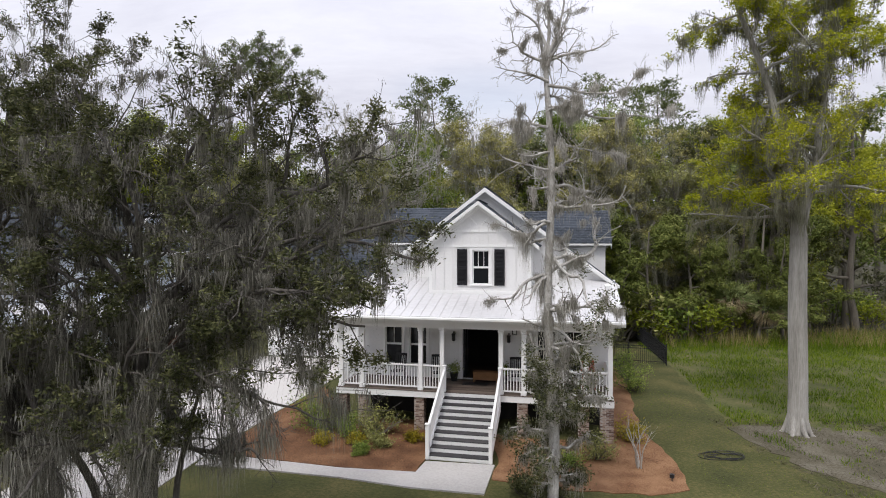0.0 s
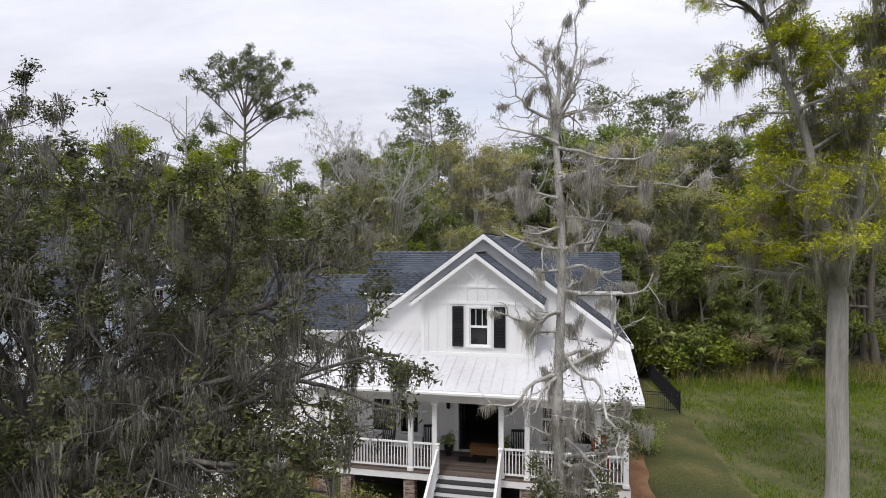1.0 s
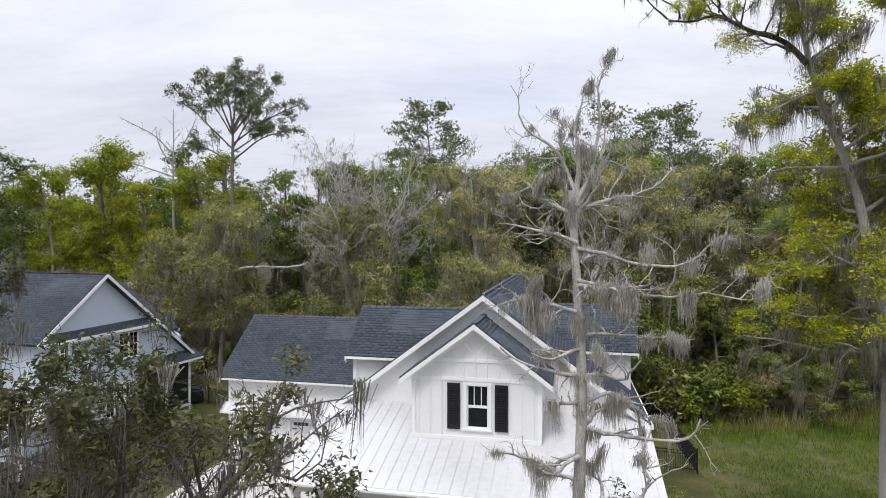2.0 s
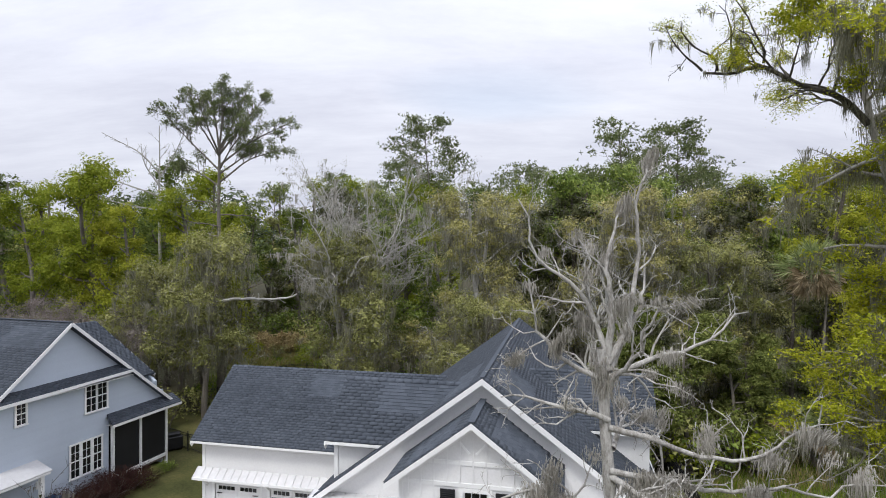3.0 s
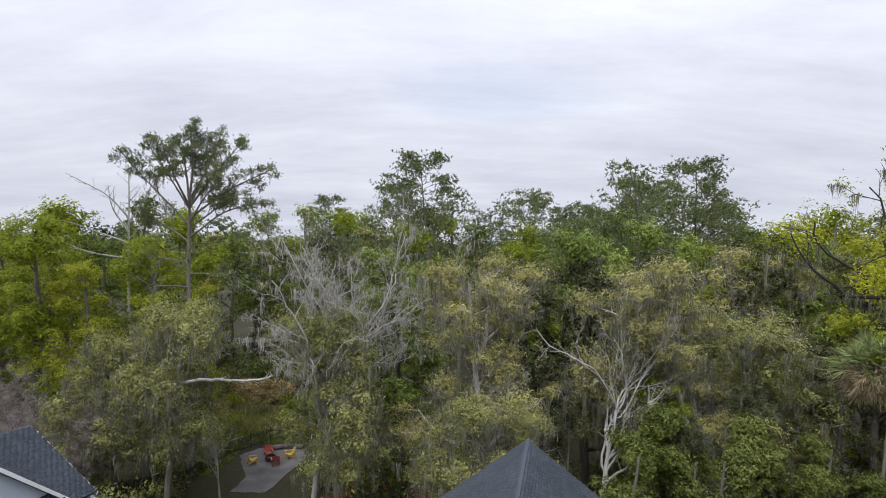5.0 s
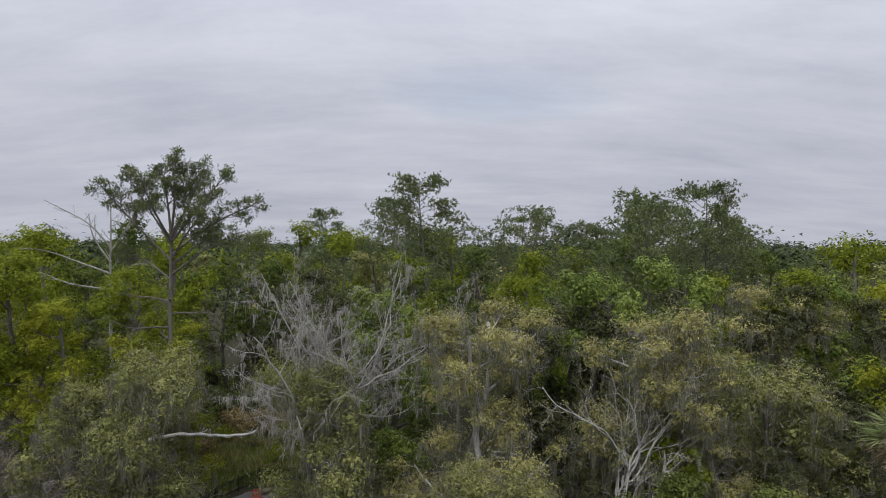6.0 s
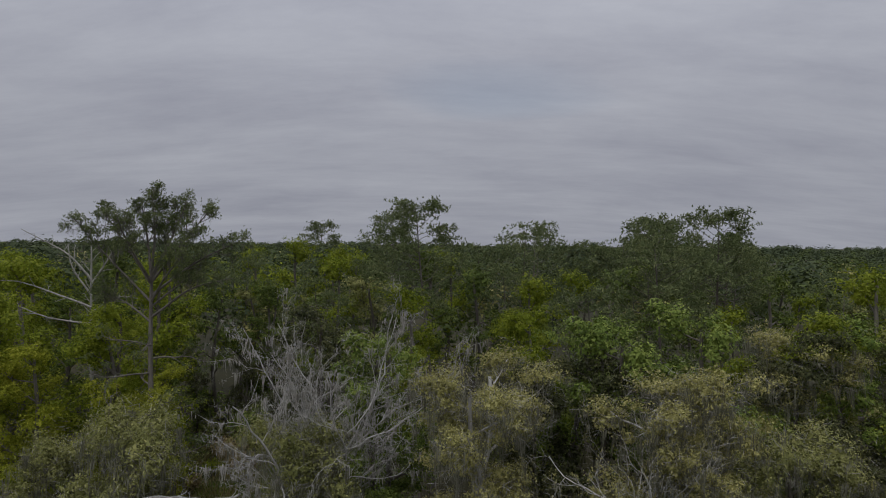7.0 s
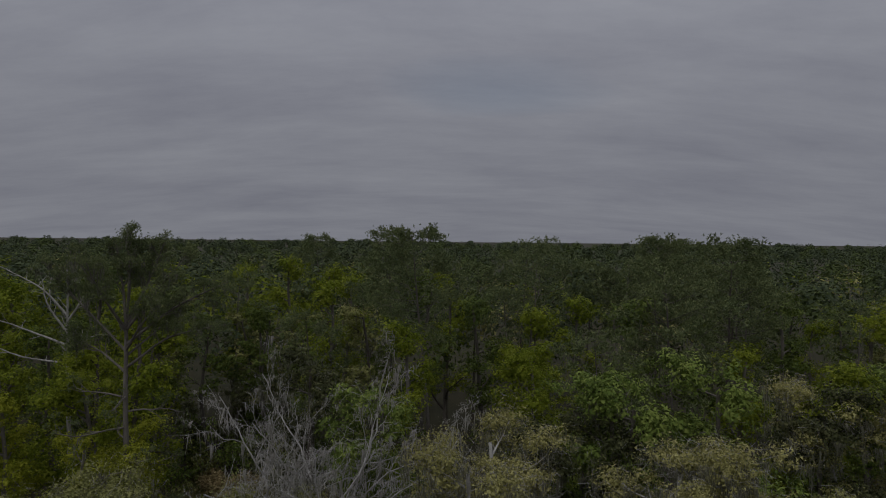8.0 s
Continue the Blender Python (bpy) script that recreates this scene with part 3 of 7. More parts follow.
class Wood:
    """Gathers the limbs of one tree, and the places on them where leaves and moss grow."""

    def __init__(self, seed):
        self.rng = np.random.default_rng(seed)
        self.verts, self.faces, self.count = [], [], 0
        self.tips, self.sides, self.lines, self.ends = [], [], [], []
        self.twig = 0.006

    def tube(self, pts, radii, sides):
        pts, radii = np.asarray(pts, float), np.asarray(radii, float)
        way = np.gradient(pts, axis=0)
        way /= np.linalg.norm(way, axis=1)[:, None] + 1e-9
        ref = np.array((0.31, 0.95, 0.05)) if abs(way[0][2]) > 0.5 else np.array((0.05, 0.1, 1.0))
        n1 = np.cross(way, ref)
        n1 /= np.linalg.norm(n1, axis=1)[:, None] + 1e-9
        n2 = np.cross(way, n1)
        a = np.arange(sides) * 2 * np.pi / sides
        ring = pts[:, None] + radii[:, None, None] * (np.cos(a)[None, :, None] * n1[:, None] + np.sin(a)[None, :, None] * n2[:, None])
        n = len(pts)
        i, j = np.meshgrid(np.arange(n - 1), np.arange(sides), indexing="ij")
        q = np.stack((i * sides + j, i * sides + (j + 1) % sides, (i + 1) * sides + (j + 1) % sides, (i + 1) * sides + j), -1).reshape(-1, 4)
        self.verts.append(ring.reshape(-1, 3))
        self.faces.append(q + self.count)
        self.count += n * sides

    def limb(self, start, way, length, radius, level, plan):
        """One limb and all that forks from it. plan: a list of levels (segment, wander, lift, children, spread degrees, ratio, first)."""
        seg, wander, lift, kids, spread, ratio, first = plan[level]
        rng = self.rng
        n = max(2 if level > 1 else 3, int(length / seg) + 1)
        p, d = np.array(start, float), np.array(way, float)
        d /= np.linalg.norm(d)
        pts, ways = [p.copy()], [d.copy()]
        for _ in range(n):
            d = d + rng.normal(0, wander, 3) + np.array((0, 0, lift))
            d /= np.linalg.norm(d)
            p = p + d * length / n
            pts.append(p.copy())
            ways.append(d.copy())
        last = level == len(plan) - 1
        end = 0.12 if last else 0.3
        radii = radius * (1 - (1 - end) * np.linspace(0, 1, n + 1) ** 0.9)
        self.tube(pts, radii, 7 if level == 0 else 5 if level == 1 else 3)
        if length > 0.25:
            self.lines.append(pts)
        self.ends.append(pts[-1])
        if last:
            for k in range(1, n + 1):
                self.tips.append(pts[k])
        if level >= 1:
            for k in range(1, n + 1):
                self.sides.append(pts[k])
        if not last:
            for c in range(kids):
                f = first + (1 - first) * (c + rng.uniform(0.1, 0.9)) / kids
                k = min(n, f * n)
                i = int(k)
                q = pts[i] + (pts[min(n, i + 1)] - pts[i]) * (k - i)
                base = ways[min(n, i)]
                side = np.cross(base, rng.normal(0, 1, 3))
                side /= np.linalg.norm(side) + 1e-9
                ang = radians(spread * rng.uniform(0.65, 1.25))
                kid = base * math.cos(ang) + side * math.sin(ang)
                self.limb(q, kid, length * ratio * rng.uniform(0.65, 1.2) * (1.1 - 0.55 * f), max(self.twig, radii[i] * 0.62), level + 1, plan)
        return pts, ways, radii

    def bough(self, knots, r0, r1, kids, long, plan, first=0.25, spread=55, step=0.3, wobble=0.03, up=0.0, sides=6):
        """A curved limb through a few knots, with side branches that follow plan."""
        rng = self.rng
        k = np.asarray(knots, float)
        s = np.concatenate(((0,), np.cumsum(np.linalg.norm(np.diff(k, axis=0), axis=1))))
        n = max(3, int(s[-1] / step))
        u = np.linspace(0, s[-1], n + 1)
        pts = np.stack([np.interp(u, s, k[:, i]) for i in range(3)], -1)
        for _ in range(2):
            pts[1:-1] = (pts[:-2] + 2 * pts[1:-1] + pts[2:]) / 4
        pts[1:] += np.cumsum(rng.normal(0, wobble, (n, 3)), 0) * np.linspace(0.2, 0.6, n)[:, None]
        radii = r0 + (r1 - r0) * np.linspace(0, 1, n + 1) ** 0.85
        self.tube(pts, radii, sides)
        self.lines.append(list(pts))
        self.sides.extend(pts[1:])
        self.ends.append(pts[-1])
        way = np.gradient(pts, axis=0)
        way /= np.linalg.norm(way, axis=1)[:, None]
        for c in range(kids):
            f = first + (1 - first) * (c + rng.uniform(0.1, 0.9)) / kids
            i = min(n, int(f * n))
            side = np.cross(way[i], rng.normal(0, 1, 3))
            side /= np.linalg.norm(side) + 1e-9
            a = radians(spread * rng.uniform(0.6, 1.25))
            self.limb(pts[i], way[i] * math.cos(a) + side * math.sin(a) + np.array((0, 0, up)), long * rng.uniform(0.55, 1.25) * (1.15 - 0.5 * f), max(self.twig, radii[i] * 0.55), 0, plan)
        return pts, radii

    def mesh(self, name):
        return quick_mesh(name, np.concatenate(self.verts), np.concatenate(self.faces), 4)


def rhombs(centre, way, side, long, wide):
    """Pointed leaves, one face each."""
    n = len(centre)
    way = way / (np.linalg.norm(way, axis=1)[:, None] + 1e-9)
    side = np.cross(way, side)
    side /= np.linalg.norm(side, axis=1)[:, None] + 1e-9
    back = centre - way * long[:, None] / 2
    v = np.stack((back + side * wide[:, None] / 2, centre + way * long[:, None] / 2, back - side * wide[:, None] / 2), 1)
    return v.reshape(-1, 3), np.arange(3 * n).reshape(n, 3)


def leaves(rng, spots, per, spread, long, wide, flat=1.0, keep=1.0, up=0.0):
    spots = np.asarray(spots)
    if keep < 1:
        spots = spots[rng.random(len(spots)) < keep]
    n = len(spots) * per
    c = np.repeat(spots, per, 0) + rng.normal(0, spread, (n, 3)) * np.array((1, 1, flat))
    way = rng.normal(0, 1, (n, 3)) + np.array((0, 0, up))
    return rhombs(c, way * np.array((1, 1, 0.6)), rng.normal(0, 1, (n, 3)) + np.array((0, 0, 1.3)), rng.uniform(0.6, 1.3, n) * long, rng.uniform(0.7, 1.2, n) * wide)


def lobes(rng, centres, r0, r1, per, long, wide, flat=0.75, jitter=0.32, low=-0.45, depth=0.35, tuft=7, tight=0.15, core=24):
    """Foliage in rounded lobes: sprays of leaves that sit on the outside of each lobe and face outwards."""
    centres = np.asarray(centres)
    k = len(centres)
    sprays = max(2, per // tuft)
    n = k * sprays
    d = rng.normal(0, 1, (n, 3))
    d /= np.linalg.norm(d, axis=1)[:, None]
    d[:, 2] = np.where(d[:, 2] < low, -d[:, 2], d[:, 2])
    size = np.repeat(rng.uniform(r0, r1, k), sprays)
    lump = 1 + 0.28 * np.sin(5 * d[:, 0] + np.repeat(rng.uniform(0, 6, k), sprays)) * np.cos(4 * d[:, 1] + 2 * d[:, 2])
    c = np.repeat(centres, sprays, 0) + d * (size * lump * rng.uniform(1 - depth, 1.06, n))[:, None] * np.array((1, 1, flat))
    m = n * tuft
    c = np.repeat(c, tuft, 0) + rng.normal(0, 1, (m, 3)) * (np.repeat(size, tuft) * tight)[:, None] * np.array((1, 1, 0.7))
    face = np.repeat(d, tuft, 0) + rng.normal(0, jitter, (m, 3)) + np.array((0, 0, 0.35))
    way = np.cross(face, rng.normal(0, 1, (m, 3)))
    outer = rhombs(c, way, face, rng.uniform(0.6, 1.3, m) * long, rng.uniform(0.7, 1.25, m) * wide)
    if not core:
        return outer
    # broad sprays inside each lobe, which close it
    q = k * core
    e = rng.normal(0, 1, (q, 3))
    e /= np.linalg.norm(e, axis=1)[:, None]
    big = np.repeat(size[::sprays], core)
    inner = rhombs(np.repeat(centres, core, 0) + e * (big * rng.uniform(0.2, 0.6, q))[:, None] * np.array((1, 1, flat)), np.cross(e, rng.normal(0, 1, (q, 3))), e, big * rng.uniform(0.14, 0.3, q), big * rng.uniform(0.1, 0.22, q))
    return joined(outer, inner)


def needle_clumps(rng, spots, tufts, needles, size, flat, long, wide):
    """Pine foliage: flattened clumps of tufts, each a burst of needles that turns a little upwards."""
    spots = np.asarray(spots)
    k = len(spots)
    big = np.repeat(rng.uniform(0.65, 1.25, k), tufts)
    c = np.repeat(spots, tufts, 0) + rng.normal(0, 0.55, (k * tufts, 3)) * big[:, None] * np.array((size, size, size * flat))
    c = np.repeat(c, needles, 0)
    n = len(c)
    d = rng.normal(0, 1, (n, 3)) + np.array((0, 0, 0.55))
    d /= np.linalg.norm(d, axis=1)[:, None]
    ln = long * rng.uniform(0.7, 1.2, n)
    return rhombs(c + d * ln[:, None] * 0.5, d, rng.normal(0, 1, (n, 3)), ln, wide * rng.uniform(0.7, 1.3, n))


def clumped(spots, size, share, seed):
    """Those of the spots that lie in the leafy patches of a crown, so that gaps stay between them."""
    if not len(spots):
        return spots
    kept = [p for p in spots if noise.noise((p[0] / size + seed, p[1] / size, p[2] / size)) > 0.42 * (1 - 2 * share)]
    return kept


def moss_strands(rng, spots, per, spread, long, wide, keep=1.0):
    """Hanging beards: tufts of thin tapered strands that fall straight down from the limbs."""
    spots = np.asarray(spots)
    if keep < 1:
        spots = spots[rng.random(len(spots)) < keep]
    n = len(spots) * per
    beard = np.repeat(rng.gamma(2.0, 0.5, len(spots)).clip(0.2, 2.2) * long, per)
    off = rng.normal(0, spread, (n, 3)) * np.array((1, 1, 0.3))
    # strands near the middle of a tuft hang lowest
    ln = beard * np.exp(-np.linalg.norm(off[:, :2], axis=1) / (spread * 2.2)) * rng.uniform(0.45, 1.1, n) + 0.05
    c = np.repeat(spots, per, 0) + off
    a = rng.uniform(0, np.pi, n)
    side = np.stack((np.cos(a), np.sin(a), np.zeros(n)), -1) * (wide * rng.uniform(0.5, 1.3, n))[:, None]
    sway = np.repeat(rng.normal(0, 0.09, (len(spots), 3)), per, 0) * ln[:, None] + rng.normal(0, 0.05, (n, 3)) * ln[:, None] - off * np.array((0.65, 0.65, 0))
    down = np.stack((np.zeros(n), np.zeros(n), -ln), -1)
    v = np.stack((c + side, c + down + sway, c - side), 1)
    return v.reshape(-1, 3), np.arange(3 * n).reshape(n, 3)


def drape(rng, lines, per_metre, long, wide, cover=0.5, spread=0.05, scale=0.9):
    """Moss sleeves: fine strands along stretches of the limbs, longest in the middle of each stretch."""
    tops, lens, leans = [], [], []
    for pts in lines:
        pts = np.asarray(pts)
        step = np.linalg.norm(np.diff(pts, axis=0), axis=1)
        s = np.concatenate(((0,), np.cumsum(step)))
        n = rng.poisson(s[-1] * per_metre)
        if n == 0:
            continue
        u = rng.uniform(0, s[-1], n)
        a, b = rng.uniform(0, 6.28, 2)
        wave = 0.5 + 0.3 * np.sin(u / scale * 3.1 + a) + 0.2 * np.sin(u / scale * 7.7 + b)
        amount = (wave - (1 - cover)) / cover
        ok = amount > 0
        u, amount = u[ok], amount[ok]
        # strands draw together into uneven wedges
        knot = np.sort(rng.uniform(0, s[-1], max(1, int(s[-1] / 0.25))))
        near = np.abs(u[:, None] - knot[None]).argmin(1)
        tuft = knot[near]
        at_u, at_t = (np.stack([np.interp(q, s, pts[:, i]) for i in range(3)], -1) for q in (u, tuft))
        size = (0.3 + rng.gamma(1.6, 0.45, len(knot)).clip(0, 1.7))[near] * np.exp(-np.abs(u - tuft) / 0.17)
        tops.append(at_u)
        swing = rng.normal(0, 0.06, (len(knot), 3)) * np.array((1, 1, 0))
        leans.append((at_t - at_u) * 0.5 + swing[near] * long)
        lens.append(amount ** 0.6 * size)
    c, amount, lean = np.concatenate(tops), np.concatenate(lens), np.concatenate(leans)
    n = len(c)
    c = c + rng.normal(0, spread, (n, 3)) * np.array((1, 1, 0.8))
    ln = (amount * rng.uniform(0.3, 1.0, n) ** 1.5 + 0.08) * long
    a = rng.uniform(0, np.pi, n)
    side = np.stack((np.cos(a), np.sin(a), np.zeros(n)), -1) * (wide * rng.uniform(0.5, 1.3, n))[:, None]
    tip = np.stack((rng.normal(0, 0.1, n), rng.normal(0, 0.1, n), -np.ones(n)), -1) * ln[:, None] + lean * np.minimum(1, ln / long * 2)[:, None]
    v = np.stack((c + side, c + tip, c - side), 1)
    return v.reshape(-1, 3), np.arange(3 * n).reshape(n, 3)


def joined(*lots):
    v = np.concatenate([x[0] for x in lots])
    return v, np.arange(len(v)).reshape(-1, 3)


def tree(name, label, wood, bark, crowns=(), moss=None, m=None, category="tree", group=""):
    """A tree: trunk with its limbs, crown, hanging moss."""
    ob = tagged(root(name, m), label, category, group)
    hang("trunk", wood.mesh("trunk"), bark, ob)
    for nm, (v, f), mat in crowns:
        tagged(hang(nm, quick_mesh(nm, v, f, f.shape[1]), mat, ob), kind="stuff")
    if moss is not None:
        tagged(hang("hanging_moss", quick_mesh("hanging_moss", *moss[0], 3), moss[1], ob), kind="stuff")
    return ob


def at(x, y, turn=0.0, size=1.0, tall=None):
    return pose(x, y, ground_z(x, y) - 0.05, 0, 0, turn) @ Matrix.Diagonal((size, size, tall or size, 1))


def oak(seed, height, reach, leaf_mat, moss_mat, bark=BARK, per=60, long=0.3, lobe=(0.7, 1.3), moss_keep=0.3, moss_long=1.0, low=0.22, kids=11, subs=6, lift=0.03, jitter=0.32, name="oak_tree", label="", group="woodland trees", twigs=0):
    """A broadleaf tree: limbs all the way up, each ending in lobes of leaves."""
    w = Wood(seed)
    r = w.rng
    plan = [(1.0, 0.05, 0.02, kids, 60, reach / height, low), (0.8, 0.15, lift, subs, 52, 0.5, 0.2), (0.7, 0.2, -0.02, 0, 0, 0, 0)]
    w.limb((0, 0, -0.2), (r.normal(0, 0.04), r.normal(0, 0.04), 1), height * 0.9, height * 0.014 + 0.05, 0, plan)
    ends = w.tips[3::4] + w.tips[1::4]
    ends.append(np.array((0, 0, height * 0.88)))
    under = []
    for e in ends:
        for a in r.uniform(0, 6.28, 5):
            under.append(e + np.array((0.8 * lobe[1] * math.cos(a), 0.8 * lobe[1] * math.sin(a), -0.35 * lobe[0])))
    crowns = [("crown", lobes(r, ends, *lobe, per, long, long * 0.55, 0.75, jitter, core=40 if per > 100 else 24), leaf_mat)]
    if twigs:
        crowns.append(("twig_spray", leaves(r, ends, twigs, 0.62 * lobe[1], 0.75, 0.022, 0.8, 1.0, 0.5), PALE_TWIG))
    return tree(name, label, w, bark, crowns,
                (moss_strands(r, under, 16, 0.16, moss_long * 1.2, 0.018, moss_keep), moss_mat) if moss_mat else None, group=group)


def pine(seed, height, leaf_mat, bare=0.5, reach=4.0, name="pine_tree", label="", group="woodland trees", bark=BARK, whorls=30, kids=5, tufts=6, needles=8, clump=0.55, long=0.36, wide=0.075, peak=0.2):
    """A pine: a bare pole, and a domed crown of level limbs whose ends carry clumps of needles."""
    w = Wood(seed)
    r = w.rng
    pts, ways, radii = w.limb((0, 0, -0.2), (0.02, 0.01, 1), height, height * 0.0085 + 0.05, 0, [(1.2, 0.02, 0.01, 0, 0, 0, 0)])
    w.ends = [pts[-1], (pts[-1] + pts[-2]) / 2]
    for k in range(whorls):
        f = bare + (0.985 - bare) * (k + r.uniform(0, 1)) / whorls
        q = f * (len(pts) - 1)
        i = min(len(pts) - 2, int(q))
        a = k * 2.4 + r.uniform(-0.5, 0.5)
        g = (f - bare) / (1 - bare)
        ln = reach * min(1, 0.5 + 0.5 * g / peak) * max(0.08, 1 - max(0, (g - peak) / (1 - peak)) ** 2) ** 0.6 * r.uniform(0.6, 1.15)
        w.limb(pts[i] + (pts[i + 1] - pts[i]) * (q - i), (math.cos(a), math.sin(a), -0.08 + 0.55 * g + r.uniform(-0.1, 0.15)), ln, max(0.03, radii[i] * 0.36), 0, [(0.8, 0.1, 0.05, kids, 42, 0.42, 0.42), (0.9, 0.12, 0.1, 0, 0, 0, 0)])
    return tree(name, label, w, bark, [("crown", needle_clumps(r, w.ends, tufts, needles, clump, 0.46, long, wide), leaf_mat)], group=group)


def bare_tree(seed, height, bark, moss_mat=None, moss_keep=0.25, moss_long=0.8, trunk=0.35, lift=0.06, bud=None, bud_keep=0.2, kids=9, name="bare_tree", label="", group="woodland trees", spread=42, reach=0.62, drapes=14, first=0.35, thick=0.0095, bud_size=(0.15, 0.07), crook=0.13):
    """A vase-shaped bare tree: a short trunk that breaks into many rising limbs and fine twigs."""
    w = Wood(seed)
    w.twig = 0.011
    r = w.rng
    plan = [(0.8, 0.05, 0.02, kids, spread, reach / trunk, first), (0.6, crook, lift, 8, 44, 0.4, 0.2), (0.45, crook + 0.04, lift, 6, 44, 0.5, 0.15), (0.4, 0.18, lift * 0.6, 0, 0, 0, 0)]
    w.limb((0, 0, -0.2), (0.02, 0.02, 1), height * trunk, height * thick + 0.03, 0, plan)
    crowns = [("bud_foliage", leaves(r, w.tips, 9, 0.13, *bud_size, 1, bud_keep, 0.3), bud)] if bud else []
    return tree(name, label, w, bark, crowns, (joined(moss_strands(r, w.sides, 14, 0.09, moss_long, 0.02, moss_keep), drape(r, [l for l in w.lines if l[0][2] < height * 0.9], drapes, moss_long, 0.02, 0.45, 0.06, 1.5)), moss_mat) if moss_mat else None, group=group)


def bush(seed, size, mat, per=40, long=0.12, name="shrub", label="", group="", moss=None, n=26, tall=0.8):
    w = Wood(seed)
    r = w.rng
    for _ in range(n):
        a = r.uniform(0, 2 * np.pi)
        w.limb((r.normal(0, 0.08 * size), r.normal(0, 0.08 * size), -0.05), (math.cos(a) * r.uniform(0.1, 0.9), math.sin(a) * r.uniform(0.1, 0.9), tall), size * r.uniform(0.6, 1.05), 0.02 * size + 0.004, 0, [(0.2 * size, 0.15, 0.0, 2, 40, 0.5, 0.3), (0.15 * size, 0.2, 0, 0, 0, 0, 0)])
    spots = np.array(w.tips)
    return tree(name, label, w, BARK, [("foliage", leaves(r, spots, per // 3, 0.11 * size, long * 0.85, long * 0.5), mat)], category="shrub", group=group)

# ---- the white house ----
RIDGE_X, RIDGE_Z, PITCH = -5.42, 10.35, 0.75
DECK_Z = 1.66
house = tagged(root("house", HOUSE), "white two-storey cottage with charcoal shingle roofs and a raised front porch", "house")


def gable_wall(name, half, z_low, y, thick, x_mid, apex, pitch, holes=(), axis="y", mat=WHITE):
    """A gable end: a wall under a pitched roof, built as a band with openings below and a triangle on it."""
    z_eave = apex - half * pitch
    if axis == "y":
        if holes:
            part(name, holed_wall(x_mid - half, x_mid + half, z_low, z_eave, y, y + thick, holes), mat, house)
            return part(name, prism([(x_mid - half, z_eave), (x_mid + half, z_eave), (x_mid, apex)], thick, "y", y), mat, house)
        return part(name, prism([(x_mid - half, z_low), (x_mid + half, z_low), (x_mid + half, z_eave), (x_mid, apex), (x_mid - half, z_eave)], thick, "y", y), mat, house)
    return part(name, prism([(x_mid - half, z_low), (x_mid + half, z_low), (x_mid + half, z_eave), (x_mid, apex), (x_mid - half, z_eave)], thick, "x", y), mat, house)


# first floor walls
DOOR = (-6.16, -4.56, DECK_Z, 3.98)
FRONT_WINDOWS = [(-9.75, -8.95, 2.2, 4.0), (-8.6, -7.8, 2.2, 4.0), (-2.9, -2.1, 2.2, 4.0), (-1.75, -0.95, 2.2, 4.0)]
part("wall", holed_wall(-11.05, 0.2, 0.0, 5.4, 2.4, 2.6, [DOOR] + FRONT_WINDOWS), WHITE, house)
part("wall", boxes((-11.05, -10.85, 2.6, 19.6, 0, 5.85)), WHITE, house)
part("wall", boxes((0.0, 0.2, 2.6, 19.6, 0, 5.85)), WHITE, house)
part("wall", boxes((-10.85, 0.0, 19.4, 19.6, 0, 5.85)), WHITE, house)
part("interior_floor", boxes((-10.85, 0.0, 2.6, 19.4, 1.4, 1.6)), DECK, house)
# hall ceiling and back wall coloured near-black, for the gloom behind the door
part("interior_ceiling", boxes((-10.85, 0.0, 2.6, 19.4, 5.0, 5.2)), SHADE_ASH, house)
part("interior_wall", boxes((-10.85, 0.0, 6.0, 6.1, 1.6, 5.0)), SHADE_ASH, house)
for x0, x1, z0, z1 in FRONT_WINDOWS:
    window(house, x0, x1, z0, z1, 2.4, -1, (1, 0))

# upper walls
gable_wall("gable_wall", 5.63, 5.3, 4.6, 0.2, RIDGE_X, RIDGE_Z - 0.16, PITCH)
gable_wall("gable_wall", 5.63, 5.85, 19.4, 0.2, RIDGE_X, RIDGE_Z - 0.16, PITCH)
SG_APEX, SG_HALF = 9.55, 2.27
WIN = (-5.72, -4.97, 5.86, 7.36)
gable_wall("gable_wall", SG_HALF, 5.2, 2.4, 0.2, RIDGE_X, SG_APEX - 0.14, PITCH, [WIN])
for s in (-1, 1):
    x = RIDGE_X + s * SG_HALF
    part("cheek_wall", boxes((min(x, x - s * 0.2), max(x, x - s * 0.2), 2.6, 4.6, 5.2, SG_APEX - 0.16 - SG_HALF * PITCH + 0.0)), WHITE, house)
front_window = window(house, *WIN, 2.4, -1, (2, 0))

# shutters with louvred panels
for x0, x1 in ((-6.40, -5.95), (-4.74, -4.29)):
    sh = part("shutter", boxes((x0, x0 + 0.06, 2.335, 2.375, 5.82, 7.42), (x1 - 0.06, x1, 2.335, 2.375, 5.82, 7.42), (x0 + 0.06, x1 - 0.06, 2.335, 2.375, 5.82, 5.92),
                               (x0 + 0.06, x1 - 0.06, 2.335, 2.375, 7.33, 7.42), (x0 + 0.06, x1 - 0.06, 2.335, 2.375, 6.6, 6.67), (x0 + 0.06, x1 - 0.06, 2.355, 2.372, 5.92, 7.33)), BLACK, house, "black louvred shutter")
    slat = mesh_of("slat", boxes((x0 + 0.06, x1 - 0.06, -0.006, 0.006, -0.025, 0.025)))
    shared("slat", slat, sh, [pose(0, 2.345, z, 35) for z in np.arange(5.96, 7.30, 0.058) if not 6.58 < z < 6.69], BLACK)

